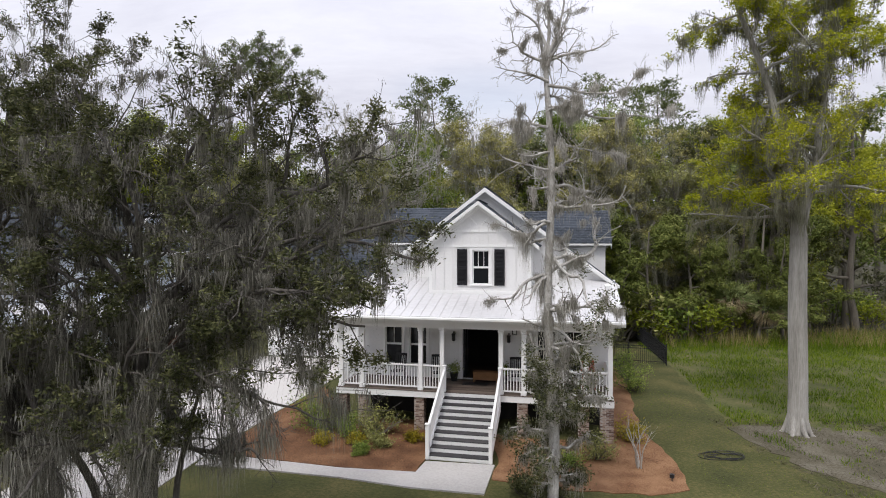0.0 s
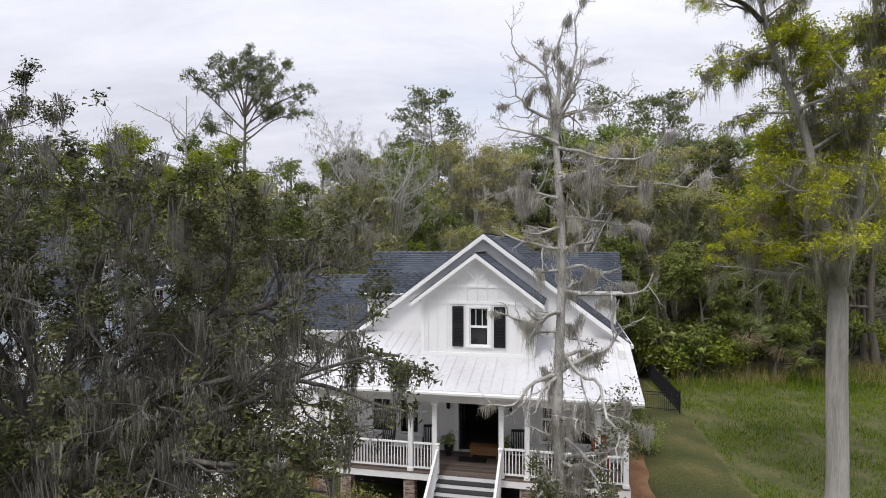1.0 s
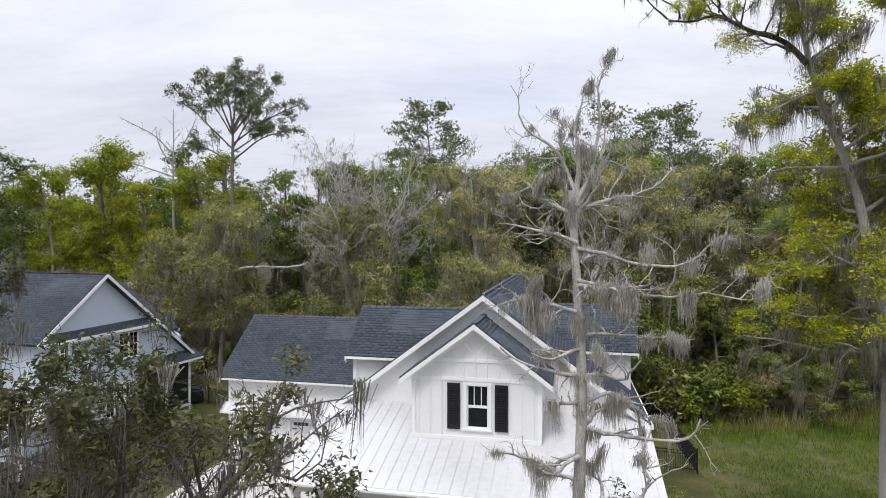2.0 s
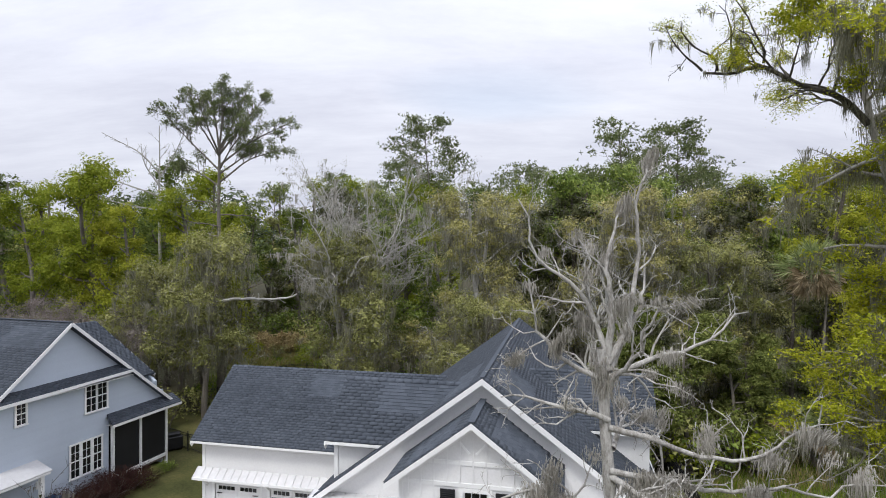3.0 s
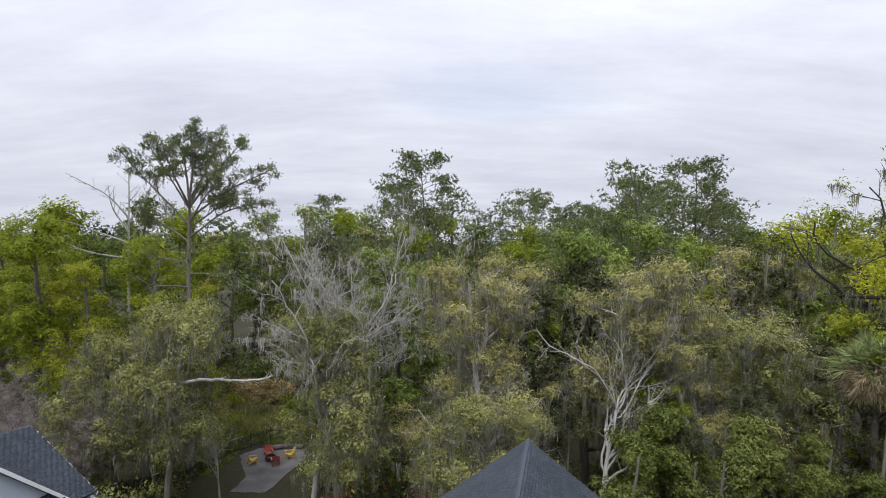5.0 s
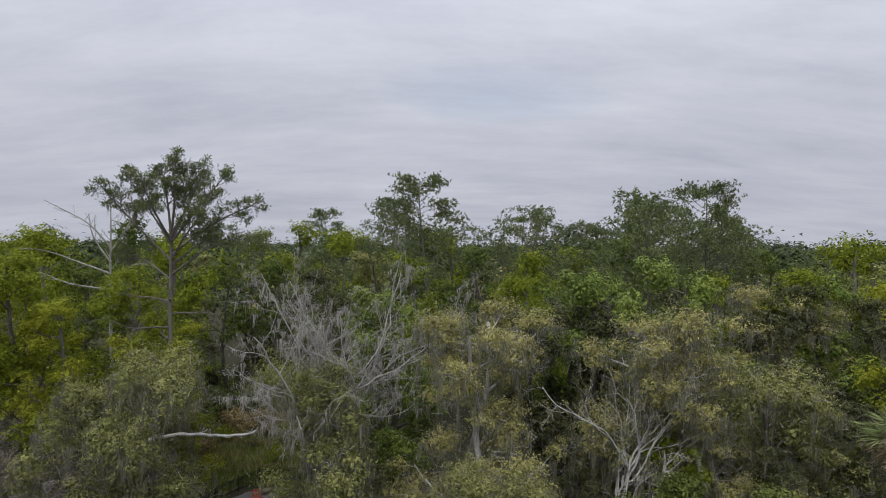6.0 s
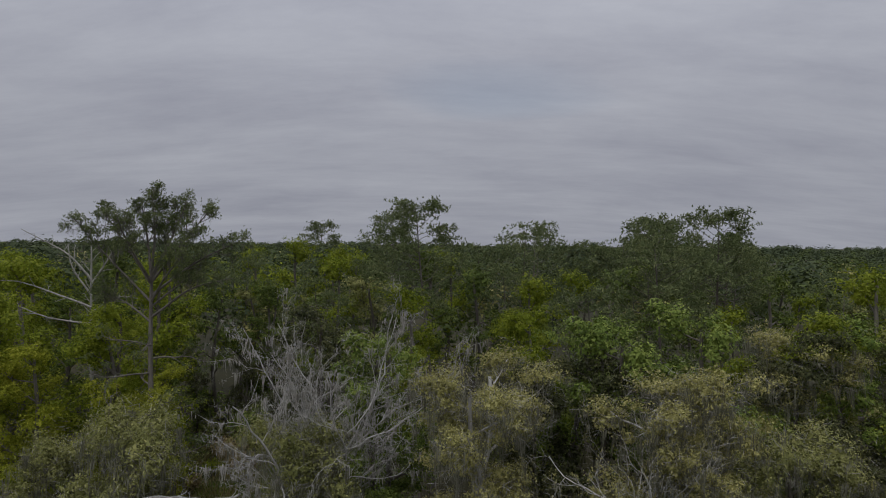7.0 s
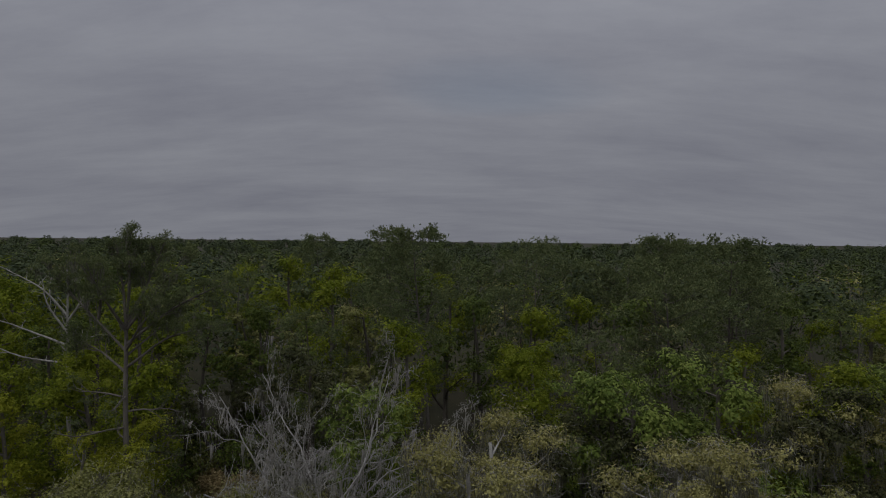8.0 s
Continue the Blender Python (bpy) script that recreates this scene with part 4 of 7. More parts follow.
# battens and belt boards of the front gable
batten = bmesh.new()
add_box(batten, -0.026, 0.026, 2.362, 2.399, 0, 1)
batten = mesh_of("batten", batten)
spots = []
for k in range(-5, 6):
    x = RIDGE_X + k * 0.40
    top = SG_APEX - 0.16 - abs(x - RIDGE_X) * PITCH
    for lo, hi in ((5.50, top),) if not (-6.45 < x < -4.25) else ((7.62, top),):
        if hi > lo:
            spots.append(Matrix.Translation((x, 0, lo)) @ Matrix.Diagonal((1, 1, hi - lo, 1)))
shared("batten", batten, house, spots, WHITE)
for z in (7.56, 8.22):
    half = min(SG_HALF, (SG_APEX - 0.2 - z) / PITCH)
    part("belt_board", boxes((RIDGE_X - half + 0.05, RIDGE_X + half - 0.05, 2.368, 2.399, z - 0.06, z + 0.06)), TRIM, house)
for s in (-1, 1):
    x = RIDGE_X + s * SG_HALF
    part("corner_board", boxes((min(x, x - s * 0.13), max(x, x - s * 0.13), 2.37, 2.399, 5.5, 7.65)), TRIM, house)
part("skirt_board", boxes((RIDGE_X - SG_HALF, RIDGE_X + SG_HALF, 2.36, 2.399, 5.44, 5.58)), TRIM, house)
for p, q in (((RIDGE_X + 0.1, 2.38, 8.5), (RIDGE_X + 0.42, 2.38, 8.85)), ((RIDGE_X - 0.1, 2.38, 8.5), (RIDGE_X - 0.42, 2.38, 8.85))):
    part("gable_brace", beam(p, q, 0.03, 0.06), TRIM, house)

# roofs: main, front gable, cross gables, garage wing
y0, y1 = 4.22, 20.0
half = 6.03
eave_z = RIDGE_Z - half * PITCH
roof_plane("roof_slope", house, (RIDGE_X - half, y1, eave_z), (RIDGE_X - half, y0, eave_z), (RIDGE_X, y0, RIDGE_Z), (RIDGE_X, y1, RIDGE_Z), pick=(11.2, 15.2, 5.6, 6.9), seed=11, label="charcoal shingle slope of the main roof")
roof_plane("roof_slope", house, (RIDGE_X + half, y0, eave_z), (RIDGE_X + half, y1, eave_z), (RIDGE_X, y1, RIDGE_Z), (RIDGE_X, y0, RIDGE_Z), pick=(0.6, 3.6, 5.6, 7.2), seed=12, label="charcoal shingle slope of the main roof")
sg = 2.64
for s in (-1, 1):
    a, b = (RIDGE_X + s * sg, 4.6, SG_APEX - sg * PITCH), (RIDGE_X + s * sg, 2.02, SG_APEX - sg * PITCH)
    c, d = (RIDGE_X, 2.02, SG_APEX), (RIDGE_X, 4.6, SG_APEX)
    if s < 0:
        roof_plane("roof_slope", house, a, b, c, d, 0.1, pick=(0.3, 2.4, 0.6, 2.6), seed=13, label="charcoal shingle slope of the front gable")
    else:
        roof_plane("roof_slope", house, b, a, d, c, 0.1, pick=(0.3, 2.4, 0.6, 2.6), seed=14, label="charcoal shingle slope of the front gable")


def cross_gable(x_in, x_out, ridge_y, ridge_z, reach, pitch, seed, label, pick=None):
    ez = ridge_z - reach * pitch
    lo, hi = min(x_in, x_out), max(x_in, x_out)
    roof_plane("roof_slope", house, (lo, ridge_y - reach, ez), (hi, ridge_y - reach, ez), (hi, ridge_y, ridge_z), (lo, ridge_y, ridge_z), 0.12, pick, seed, label)
    roof_plane("roof_slope", house, (hi, ridge_y + reach, ez), (lo, ridge_y + reach, ez), (lo, ridge_y, ridge_z), (hi, ridge_y, ridge_z), 0.12, None, seed + 1, label)
    # white eave board and rake boards
    part("eave_board", boxes((lo, hi, ridge_y - reach - 0.025, ridge_y - reach + 0.002, ez - 0.12, ez - 0.02)), TRIM, house)
    for f in (-1, 1):
        part("rake_board", beam((x_out + (-0.03 if x_out > x_in else 0.03), ridge_y + f * reach, ez - 0.24), (x_out + (-0.03 if x_out > x_in else 0.03), ridge_y, ridge_z - 0.24), 0.03, 0.2), TRIM, house)


cross_gable(-6.4, -11.12, 6.8, 9.55, 2.12, 0.86, 15, "charcoal shingle slope of the side gable", pick=(1.6, 4.6, 1.2, 2.5))
part("gable_wall", prism([(4.98, 5.6), (8.62, 5.6), (8.62, 7.82), (6.8, 9.38), (4.98, 7.82)], 0.2, "x", -10.85), WHITE, house)
part("side_wall", boxes((-10.65, -8.2, 4.98, 5.14, 5.6, 7.8)), WHITE, house)
part("corner_board", boxes((-10.86, -10.70, 4.95, 4.979, 5.7, 7.66)), TRIM, house)
cross_gable(-4.3, 0.66, 10.1, 9.5, 2.1, 0.86, 17, "charcoal shingle slope of the side gable", pick=(1.4, 4.0, 1.2, 2.5))
part("gable_wall", prism([(8.3, 5.6), (11.9, 5.6), (11.9, 7.8), (10.1, 9.33), (8.3, 7.8)], 0.2, "x", 0.15), WHITE, house)
part("side_wall", boxes((-1.9, 0.15, 8.3, 8.46, 5.6, 7.75)), WHITE, house)
cross_gable(-8.45, -20.85, 14.55, 7.98, 3.8, 0.784, 19, "charcoal shingle slope of the garage roof", pick=(5.0, 8.2, 2.9, 4.4))
part("ridge_cap", beam((RIDGE_X, y0, RIDGE_Z + 0.012), (RIDGE_X, y1, RIDGE_Z + 0.012), 0.15, 0.022), SHINGLE_CAP, house)
part("ridge_cap", beam((RIDGE_X, 2.02, SG_APEX + 0.012), (RIDGE_X, 4.6, SG_APEX + 0.012), 0.22, 0.022), SHINGLE_CAP, house)


def rakes(y, half, apex, width, deep):
    for s in (-1, 1):
        part("rake_board", prism([(RIDGE_X, apex - 0.03), (RIDGE_X, apex - 0.03 - deep), (RIDGE_X + s * half, apex - 0.03 - half * PITCH - deep), (RIDGE_X + s * half, apex - 0.03 - half * PITCH)], width, "y", y), TRIM, house)


rakes(4.19, 6.03, RIDGE_Z, 0.03, 0.21)
rakes(4.55, 5.63, RIDGE_Z - 0.16, 0.045, 0.22)
rakes(1.99, 2.64, SG_APEX, 0.03, 0.17)
rakes(2.36, 2.27, SG_APEX - 0.14, 0.035, 0.18)
rakes(20.0, 6.03, RIDGE_Z, 0.03, 0.3)
# soffits under the rakes and at the eaves
for s in (-1, 1):
    for ya, yb, h2, ap in ((4.22, 4.6, 6.03, RIDGE_Z), (2.02, 2.4, 2.64, SG_APEX)):
        part("soffit", prism([(RIDGE_X, ap - 0.17), (RIDGE_X, ap - 0.19), (RIDGE_X + s * h2, ap - 0.19 - h2 * PITCH), (RIDGE_X + s * h2, ap - 0.17 - h2 * PITCH)], yb - ya, "y", ya), TRIM, house)
    x = RIDGE_X + s * half
    part("gutter", boxes((min(x, x + s * 0.1), max(x, x + s * 0.1), 4.25, 20.0, eave_z - 0.18, eave_z - 0.06)), TRIM, house)
part("soffit", boxes((-20.8, -8.6, 10.8, 11.15, 4.86, 4.88)), TRIM, house)
part("roof_vent", rounded(boxes((-3.6, -3.5, 15.0, 15.1, 8.6, 9.4)), 0.01), BLACK, house, "black plumbing vent pipe")

# porch roof: pale standing-seam metal
PR0, PR1, PY0, PY1, PZ0, PSLOPE = -11.5, 0.52, -0.42, 4.6, 4.74, 0.25
porch_roof = part("porch_roof", prism([(PY0, PZ0), (PY1, PZ0 + (PY1 - PY0) * PSLOPE), (PY1, PZ0 + (PY1 - PY0) * PSLOPE - 0.06), (PY0, PZ0 - 0.06)], PR1 - PR0, "x", PR0), METAL_ROOF, house, "pale standing-seam metal porch roof")
run = math.hypot(PY1 - PY0, (PY1 - PY0) * PSLOPE)
seam = mesh_of("seam", boxes((-0.009, 0.009, 0, run - 0.01, 0, 0.02)))
shared("seam", seam, porch_roof, [Matrix.Translation((x, PY0, PZ0)) @ Matrix.Rotation(math.atan(PSLOPE), 4, "X") for x in np.arange(PR0 + 0.02, PR1, 0.406)], METAL_ROOF)
part("fascia", boxes((PR0, PR1, PY0 - 0.02, PY0 + 0.01, PZ0 - 0.22, PZ0 - 0.02)), TRIM, house)
part("gutter", rounded(boxes((PR0, PR1, PY0 - 0.13, PY0 - 0.02, PZ0 - 0.14, PZ0 - 0.03)), 0.02), TRIM, house)
for x in (PR0, PR1 - 0.03):
    part("rake_board", prism([(PY0, PZ0 - 0.06), (PY1, PZ0 + (PY1 - PY0) * PSLOPE - 0.06), (PY1, PZ0 + (PY1 - PY0) * PSLOPE - 0.24), (PY0, PZ0 - 0.24)], 0.03, "x", x), TRIM, house)
part("porch_ceiling", boxes((-11.3, 0.35, -0.3, 2.4, 4.46, 4.5)), TRIM, house)
part("porch_beam", boxes((-11.12, 0.16, -0.02, 0.2, 4.22, 4.46)), TRIM, house)

# porch deck on brick piers
part("rim_beam", boxes((-11.12, 0.14, -0.06, 0.0, 1.38, DECK_Z - 0.03)), TRIM, house)
part("rim_beam", boxes((-11.12, -11.06, 0.0, 2.4, 1.38, DECK_Z - 0.03)), TRIM, house)
part("rim_beam", boxes((0.08, 0.14, 0.0, 2.4, 1.38, DECK_Z - 0.03)), TRIM, house)
deck = part("porch_deck", boxes((-11.06, 0.08, 0.0, 2.4, 1.5, DECK_Z - 0.03)), DECK, house, "dark brown boarded porch floor")
board = mesh_of("deck_board", block(-11.1, 0.12, 0, 0.135, 0, 0.03, 0.004))
shared("deck_board", board, deck, [Matrix.Translation((0, -0.08 + k * 0.141, DECK_Z - 0.03)) for k in range(17)], DECK)

BRICK_MESH = mesh_of("brick", rounded(boxes((-0.097, 0.097, -0.045, 0.045, -0.0285, 0.0285)), 0.006))


def brick_pier(x, y, side, z1):
    pier = part("brick_pier", boxes((x - side / 2 + 0.012, x + side / 2 - 0.012, y - side / 2 + 0.012, y + side / 2 - 0.012, -0.1, z1)), MORTAR, house, "square brown brick pier with pale joints")
    spots, per = [], max(1, round(side / 0.205))
    step = side / per
    for c in range(int((z1 + 0.05) / 0.0665)):
        z = -0.03 + c * 0.0665
        off = step / 4 if c % 2 else -step / 4
        for k in range(per):
            a = -side / 2 + step * (k + 0.5) + off * 0.9
            fit = max(-side / 2 + 0.097, min(side / 2 - 0.097, a))
            for turn, dx, dy in ((0, fit, -side / 2 + 0.047), (0, fit, side / 2 - 0.047), (90, side / 2 - 0.047, fit), (90, -side / 2 + 0.047, fit)):
                spots.append(pose(x + dx, y + dy, z, 0, 0, turn))
    shared("brick", BRICK_MESH, pier, spots[:300], BRICK)
    return pier


for x, w in ((-10.9, 0.42), (-9.98, 0.42), (-7.55, 0.42), (-3.35, 0.42), (-1.0, 0.42), (-0.13, 0.5)):
    brick_pier(x, 0.22, w, 1.38)
# thin near-black sheet over the wall foot: the shade under the deck, as colour
part("foundation_wall", boxes((-11.04, 0.19, 2.36, 2.4, -0.1, 1.5)), SHADE_ASH, house)

# columns
COLUMNS = (-10.95, -10.02, -7.5, -6.6, -4.2, -3.3, -0.92, 0.0)
shaft = mesh_of("column", rounded(boxes((-0.085, 0.085, -0.085, 0.085, 0.0, 2.56), (-0.11, 0.11, -0.11, 0.11, 0.0, 0.12), (-0.11, 0.11, -0.11, 0.11, 2.42, 2.47), (-0.12, 0.12, -0.12, 0.12, 2.49, 2.56)), 0.005))
shared("column", shaft, house, [pose(x, 0.1, DECK_Z) for x in COLUMNS], TRIM, "square white porch column")

# railings
RAIL_Z = DECK_Z + 1.03
baluster = mesh_of("baluster", boxes((-0.018, 0.018, -0.018, 0.018, 0, 0.86)))


def railing(a, b):
    a, b = Vector((*a, 0)), Vector((*b, 0))
    way, long = (b - a).normalized(), (b - a).length
    rail = part("railing", beam(a + Vector((0, 0, RAIL_Z - 0.03)), b + Vector((0, 0, RAIL_Z - 0.03)), 0.09, 0.06, 0.008), TRIM, house, "white painted porch railing")
    part("bottom_rail", beam(a + Vector((0, 0, DECK_Z + 0.12)), b + Vector((0, 0, DECK_Z + 0.12)), 0.05, 0.06), TRIM, rail)
    n = max(1, round(long / 0.118))
    shared("baluster", baluster, rail, [Matrix.Translation(a + way * long * (k + 0.5) / n + Vector((0, 0, DECK_Z + 0.13))) for k in range(n)], TRIM)


for x0, x1 in ((-10.86, -10.11), (-9.93, -7.59), (-7.41, -6.69), (-4.11, -3.39), (-3.21, -1.01), (-0.83, -0.09)):
    railing((x0, 0.1), (x1, 0.1))
railing((0.0, 0.2), (0.0, 2.36))
railing((-10.95, 0.2), (-10.95, 2.36))

# front door: an open dark double door
part("door_casing", boxes((-6.30, -6.16, 2.35, 2.41, DECK_Z, 4.1), (-4.56, -4.42, 2.35, 2.41, DECK_Z, 4.1), (-6.32, -4.40, 2.345, 2.41, 4.1, 4.22)), TRIM, house)
for x, s in ((-6.14, 1), (-4.58, -1)):
    # each leaf stands open into the hall
    a, b = min(x, x + s * 0.05), max(x, x + s * 0.05)
    d = part("front_door", boxes((a, b, 2.62, 2.76, DECK_Z + 0.02, 3.97), (a, b, 3.26, 3.40, DECK_Z + 0.02, 3.97), (a, b, 2.76, 3.26, 3.82, 3.97), (a, b, 2.76, 3.26, DECK_Z + 0.02, 2.3)), BLACK, house, "black glazed front door standing open")
    part("door_pane", boxes((x + s * 0.02, x + s * 0.03, 2.76, 3.26, 2.3, 3.82) if s > 0 else (x - 0.03, x - 0.02, 2.76, 3.26, 2.3, 3.82)), GLASS, d)
    part("door_handle", rounded(boxes((min(x + s * 0.05, x + s * 0.09), max(x + s * 0.05, x + s * 0.09), 3.30, 3.33, 2.55, 2.85)), 0.006), RUST, d)
for x in (-6.55, -4.1):
    lamp = part("wall_lantern", rounded(boxes((x - 0.07, x + 0.07, 2.24, 2.38, 3.35, 3.62), (x - 0.03, x + 0.03, 2.36, 2.4, 3.3, 3.75)), 0.01), BLACK, house, "black iron wall lantern")
    part("lantern_roof", rounded(boxes((x - 0.09, x + 0.09, 2.22, 2.4, 3.62, 3.66)), 0.01), BLACK, lamp)

# ---- garage wing ----
GY = 11.15
GDOORS = ((-19.75, -17.33), (-16.77, -14.45))
GZ = 0.5  # the drive climbs to the garage floor
part("wall", holed_wall(-20.42, -11.05, 0.0, 4.9, GY, GY + 0.2, [(a, b, 0.0, 2.84) for a, b in GDOORS]), WHITE, house)
part("wall", prism([(GY + 0.2, 0), (17.95, 0), (17.95, 5.1), (14.55, 7.8), (GY + 0.2, 5.1)], 0.2, "x", -20.42), WHITE, house)
part("wall", boxes((-20.22, -11.05, 17.75, 17.95, 0, 5.1)), WHITE, house)
part("corner_board", boxes((-20.44, -20.28, GY - 0.03, GY, 0, 4.85)), TRIM, house)
for a, b in GDOORS:
    gd = part("garage_door", boxes((a, b, GY + 0.06, GY + 0.11, GZ + 0.02, 2.84)), WHITE, house, "white carriage-style garage door with small panes")
    part("door_casing", boxes((a - 0.14, a, GY - 0.03, GY + 0.06, 0, 2.84), (b, b + 0.14, GY - 0.03, GY + 0.06, 0, 2.84), (a - 0.14, b + 0.14, GY - 0.03, GY + 0.06, 2.84, 2.92)), TRIM, house)
    mid = (a + b) / 2
    for p, q in ((a + 0.06, mid - 0.03), (mid + 0.03, b - 0.06)):
        part("door_panel", boxes((p, p + 0.09, GY + 0.035, GY + 0.059, GZ + 0.1, 2.78), (q - 0.09, q, GY + 0.035, GY + 0.059, GZ + 0.1, 2.78), (p + 0.09, q - 0.09, GY + 0.035, GY + 0.059, 2.72, 2.78), (p + 0.09, q - 0.09, GY + 0.035, GY + 0.059, 2.42, 2.52), (p + 0.09, q - 0.09, GY + 0.035, GY + 0.059, GZ + 0.1, GZ + 0.22), (p + 0.09, q - 0.09, GY + 0.038, GY + 0.059, 1.45, 1.55)), TRIM, gd)
        n = 4
        for k in range(n):
            c0 = p + 0.11 + (q - p - 0.22) * k / n
            part("pane", boxes((c0 + 0.01, c0 + (q - p - 0.22) / n - 0.02, GY + 0.045, GY + 0.056, 2.53, 2.71)), GLASS, gd)
        for z in (0.85, 2.34):
            hx = p + 0.02 if p < mid - 0.5 else q - 0.32
            part("strap_hinge", boxes((hx, hx + 0.30, GY + 0.02, GY + 0.034, z, z + 0.04)), BLACK, gd)
        part("door_handle", boxes((mid - 0.09 if p < mid - 0.5 else mid + 0.05, mid - 0.05 if p < mid - 0.5 else mid + 0.09, GY + 0.0, GY + 0.034, 1.5, 1.75)), BLACK, gd)
pent = part("pent_roof", prism([(GY - 0.48, 3.22), (GY, 3.6), (GY, 3.54), (GY - 0.48, 3.16)], 7.2, "x", -20.7), METAL_ROOF, house, "pale metal pent roof over the garage doors")
prun = math.hypot(0.48, 0.38)
pseam = mesh_of("seam", boxes((-0.011, 0.011, 0, prun, 0, 0.03)))
shared("seam", pseam, pent, [Matrix.Translation((x, GY - 0.48, 3.22)) @ Matrix.Rotation(math.atan2(0.38, 0.48), 4, "X") for x in np.arange(-20.66, -13.5, 0.406)], METAL_ROOF)
part("fascia", boxes((-20.7, -13.5, GY - 0.505, GY - 0.475, 3.10, 3.22)), TRIM, house)
for x in (-20.2, -16.9, -13.95):
    part("bracket", prism([(GY - 0.42, 3.1), (GY, 3.1), (GY, 2.7)], 0.09, "x", x), TRIM, house)

# ---- front stairs ----
STEPS, SX0, SX1, GOING = 10, -6.46, -4.22, 0.325
RISE = DECK_Z / STEPS
stairs = tagged(root("front_stairs", HOUSE), "white front stairs with dark treads up to the porch", "stairs")
tread = mesh_of("tread", block(SX0 + 0.02, SX1 - 0.02, -0.03, GOING, -0.035, 0.0, 0.006))
shared("tread", tread, stairs, [pose(0, -GOING * (k + 1) - 0.06, DECK_Z - RISE * (k + 1)) for k in range(STEPS - 1)], TREAD, "dark grey-brown wooden tread")
riser = mesh_of("riser", boxes((SX0 + 0.03, SX1 - 0.03, 0, 0.02, 0, RISE - 0.037)))
shared("riser", riser, stairs, [pose(0, -GOING * k - 0.06 - 0.02, DECK_Z - RISE * (k + 1) + 0.001) for k in range(STEPS)], TRIM, "white riser")
for x in (SX0 - 0.03, SX1 - 0.02):
    ln = GOING * (STEPS - 1) + 0.1
    part("stringer", prism([(-0.06, DECK_Z - 0.02), (-0.06 - ln, 0.20), (-0.06 - ln, 0.02), (-0.4, 0.02 + 0.9), (-0.06, 1.0)], 0.05, "x", x), TRIM, stairs)
    xm = x + 0.025
    for y, z, h in ((-0.06 - ln + 0.05, 0.0, 1.25), (-0.1, DECK_Z, 1.05)):
        post = part("newel_post", block(xm - 0.065, xm + 0.065, y - 0.065, y + 0.065, z + 0.03, z + h, 0.008), TRIM, stairs)
        part("post_cap", block(xm - 0.085, xm + 0.085, y - 0.085, y + 0.085, z + h, z + h + 0.04, 0.012), TRIM, post)
    p, q = (xm, -0.06 - ln + 0.05, 1.08), (xm, -0.1, DECK_Z + 0.92)
    rail = part("handrail", beam(p, q, 0.09, 0.06, 0.008), TRIM, stairs)
    part("lower_rail", beam((xm, p[1], 0.32), (xm, q[1], DECK_Z + 0.15), 0.05, 0.06), TRIM, rail)
    bars = mesh_of("baluster", boxes((-0.018, 0.018, -0.018, 0.018, 0, 0.76)))
    shared("baluster", bars, rail, [Matrix.Translation((xm, p[1] + (q[1] - p[1]) * (k + 0.5) / 24, 0.32 + (DECK_Z - 0.17) * (k + 0.5) / 24)) for k in range(24)], TRIM)

# ---- the pale grey neighbour's house ----
NB = pose(-17.47, 45.75, 0, 0, 0, -17)
nb = tagged(root("house", NB), "pale grey sided two-storey house with dark shingle roofs and white trim", "house")
NAPEX, NZ, NP = -6.85, 10.5, 0.82
# the gable end, in the plane x = 0; y runs back along it
part("wall", boxes((-0.2, 0.0, -10.6, -4.2, 0.3, 7.1)), GREY_SIDING, nb)
part("wall", prism([(-4.2, 4.6), (0.35, 4.6), (0.35, 4.75), (-2.9, 7.1), (-4.2, 7.1)], 0.2, "x", -0.2), GREY_SIDING, nb)
part("gable_wall", prism([(-10.9, 7.0), (-2.8, 7.0), (NAPEX, NZ - 0.2)], 0.2, "x", -0.24), GREY_SIDING, nb)
part("wall", boxes((-14.0, -0.2, -10.6, -10.4, 0.3, 7.1)), GREY_SIDING, nb)
part("wall", boxes((-14.0, -13.8, -10.4, 0.0, 0.3, 7.1)), GREY_SIDING, nb)
part("wall", boxes((-13.8, -0.2, 0.0, 0.2, 0.3, 5.2)), GREY_SIDING, nb)
# back wall of the screened porch, its shade put into a near-black colour
part("wall", boxes((-2.8, -2.6, -4.2, 0.0, 0.3, 4.6)), SHADE_ASH, nb)
# lap boards on the near wall
lap = mesh_of("lap_board", prism([(0.0, 0.0), (0.022, 0.0), (0.008, 0.17), (0.0, 0.17)], 1.0, "y", 0.0))
spots = [Matrix.Translation((0, -10.6, 0.35 + k * 0.165)) @ Matrix.Diagonal((1, 6.4, 1, 1)) for k in range(40)]
spots += [Matrix.Translation((0, -4.2, 4.65 + k * 0.165)) @ Matrix.Diagonal((1, min(4.5, 4.5 - max(0, k * 0.165 - 0.1) / 0.72), 1, 1)) for k in range(14)]
for k in range(18):
    z = 7.25 + k * 0.165
    w = (NZ - 0.25 - z - 0.17) / NP
    if w > 0.2:
        spots.append(Matrix.Translation((-0.04, NAPEX - w, z)) @ Matrix.Diagonal((1, 2 * w, 1, 1)))
shared("lap_board", lap, nb, spots, GREY_SIDING)
roof_plane("roof_slope", nb, (0.4, -11.1, NZ - 4.25 * NP), (-14.4, -11.1, NZ - 4.25 * NP), (-14.4, NAPEX, NZ), (0.4, NAPEX, NZ), 0.14, (0.6, 3.6, 3.6, 5.0), 31, "dark shingle slope of the neighbour's roof")
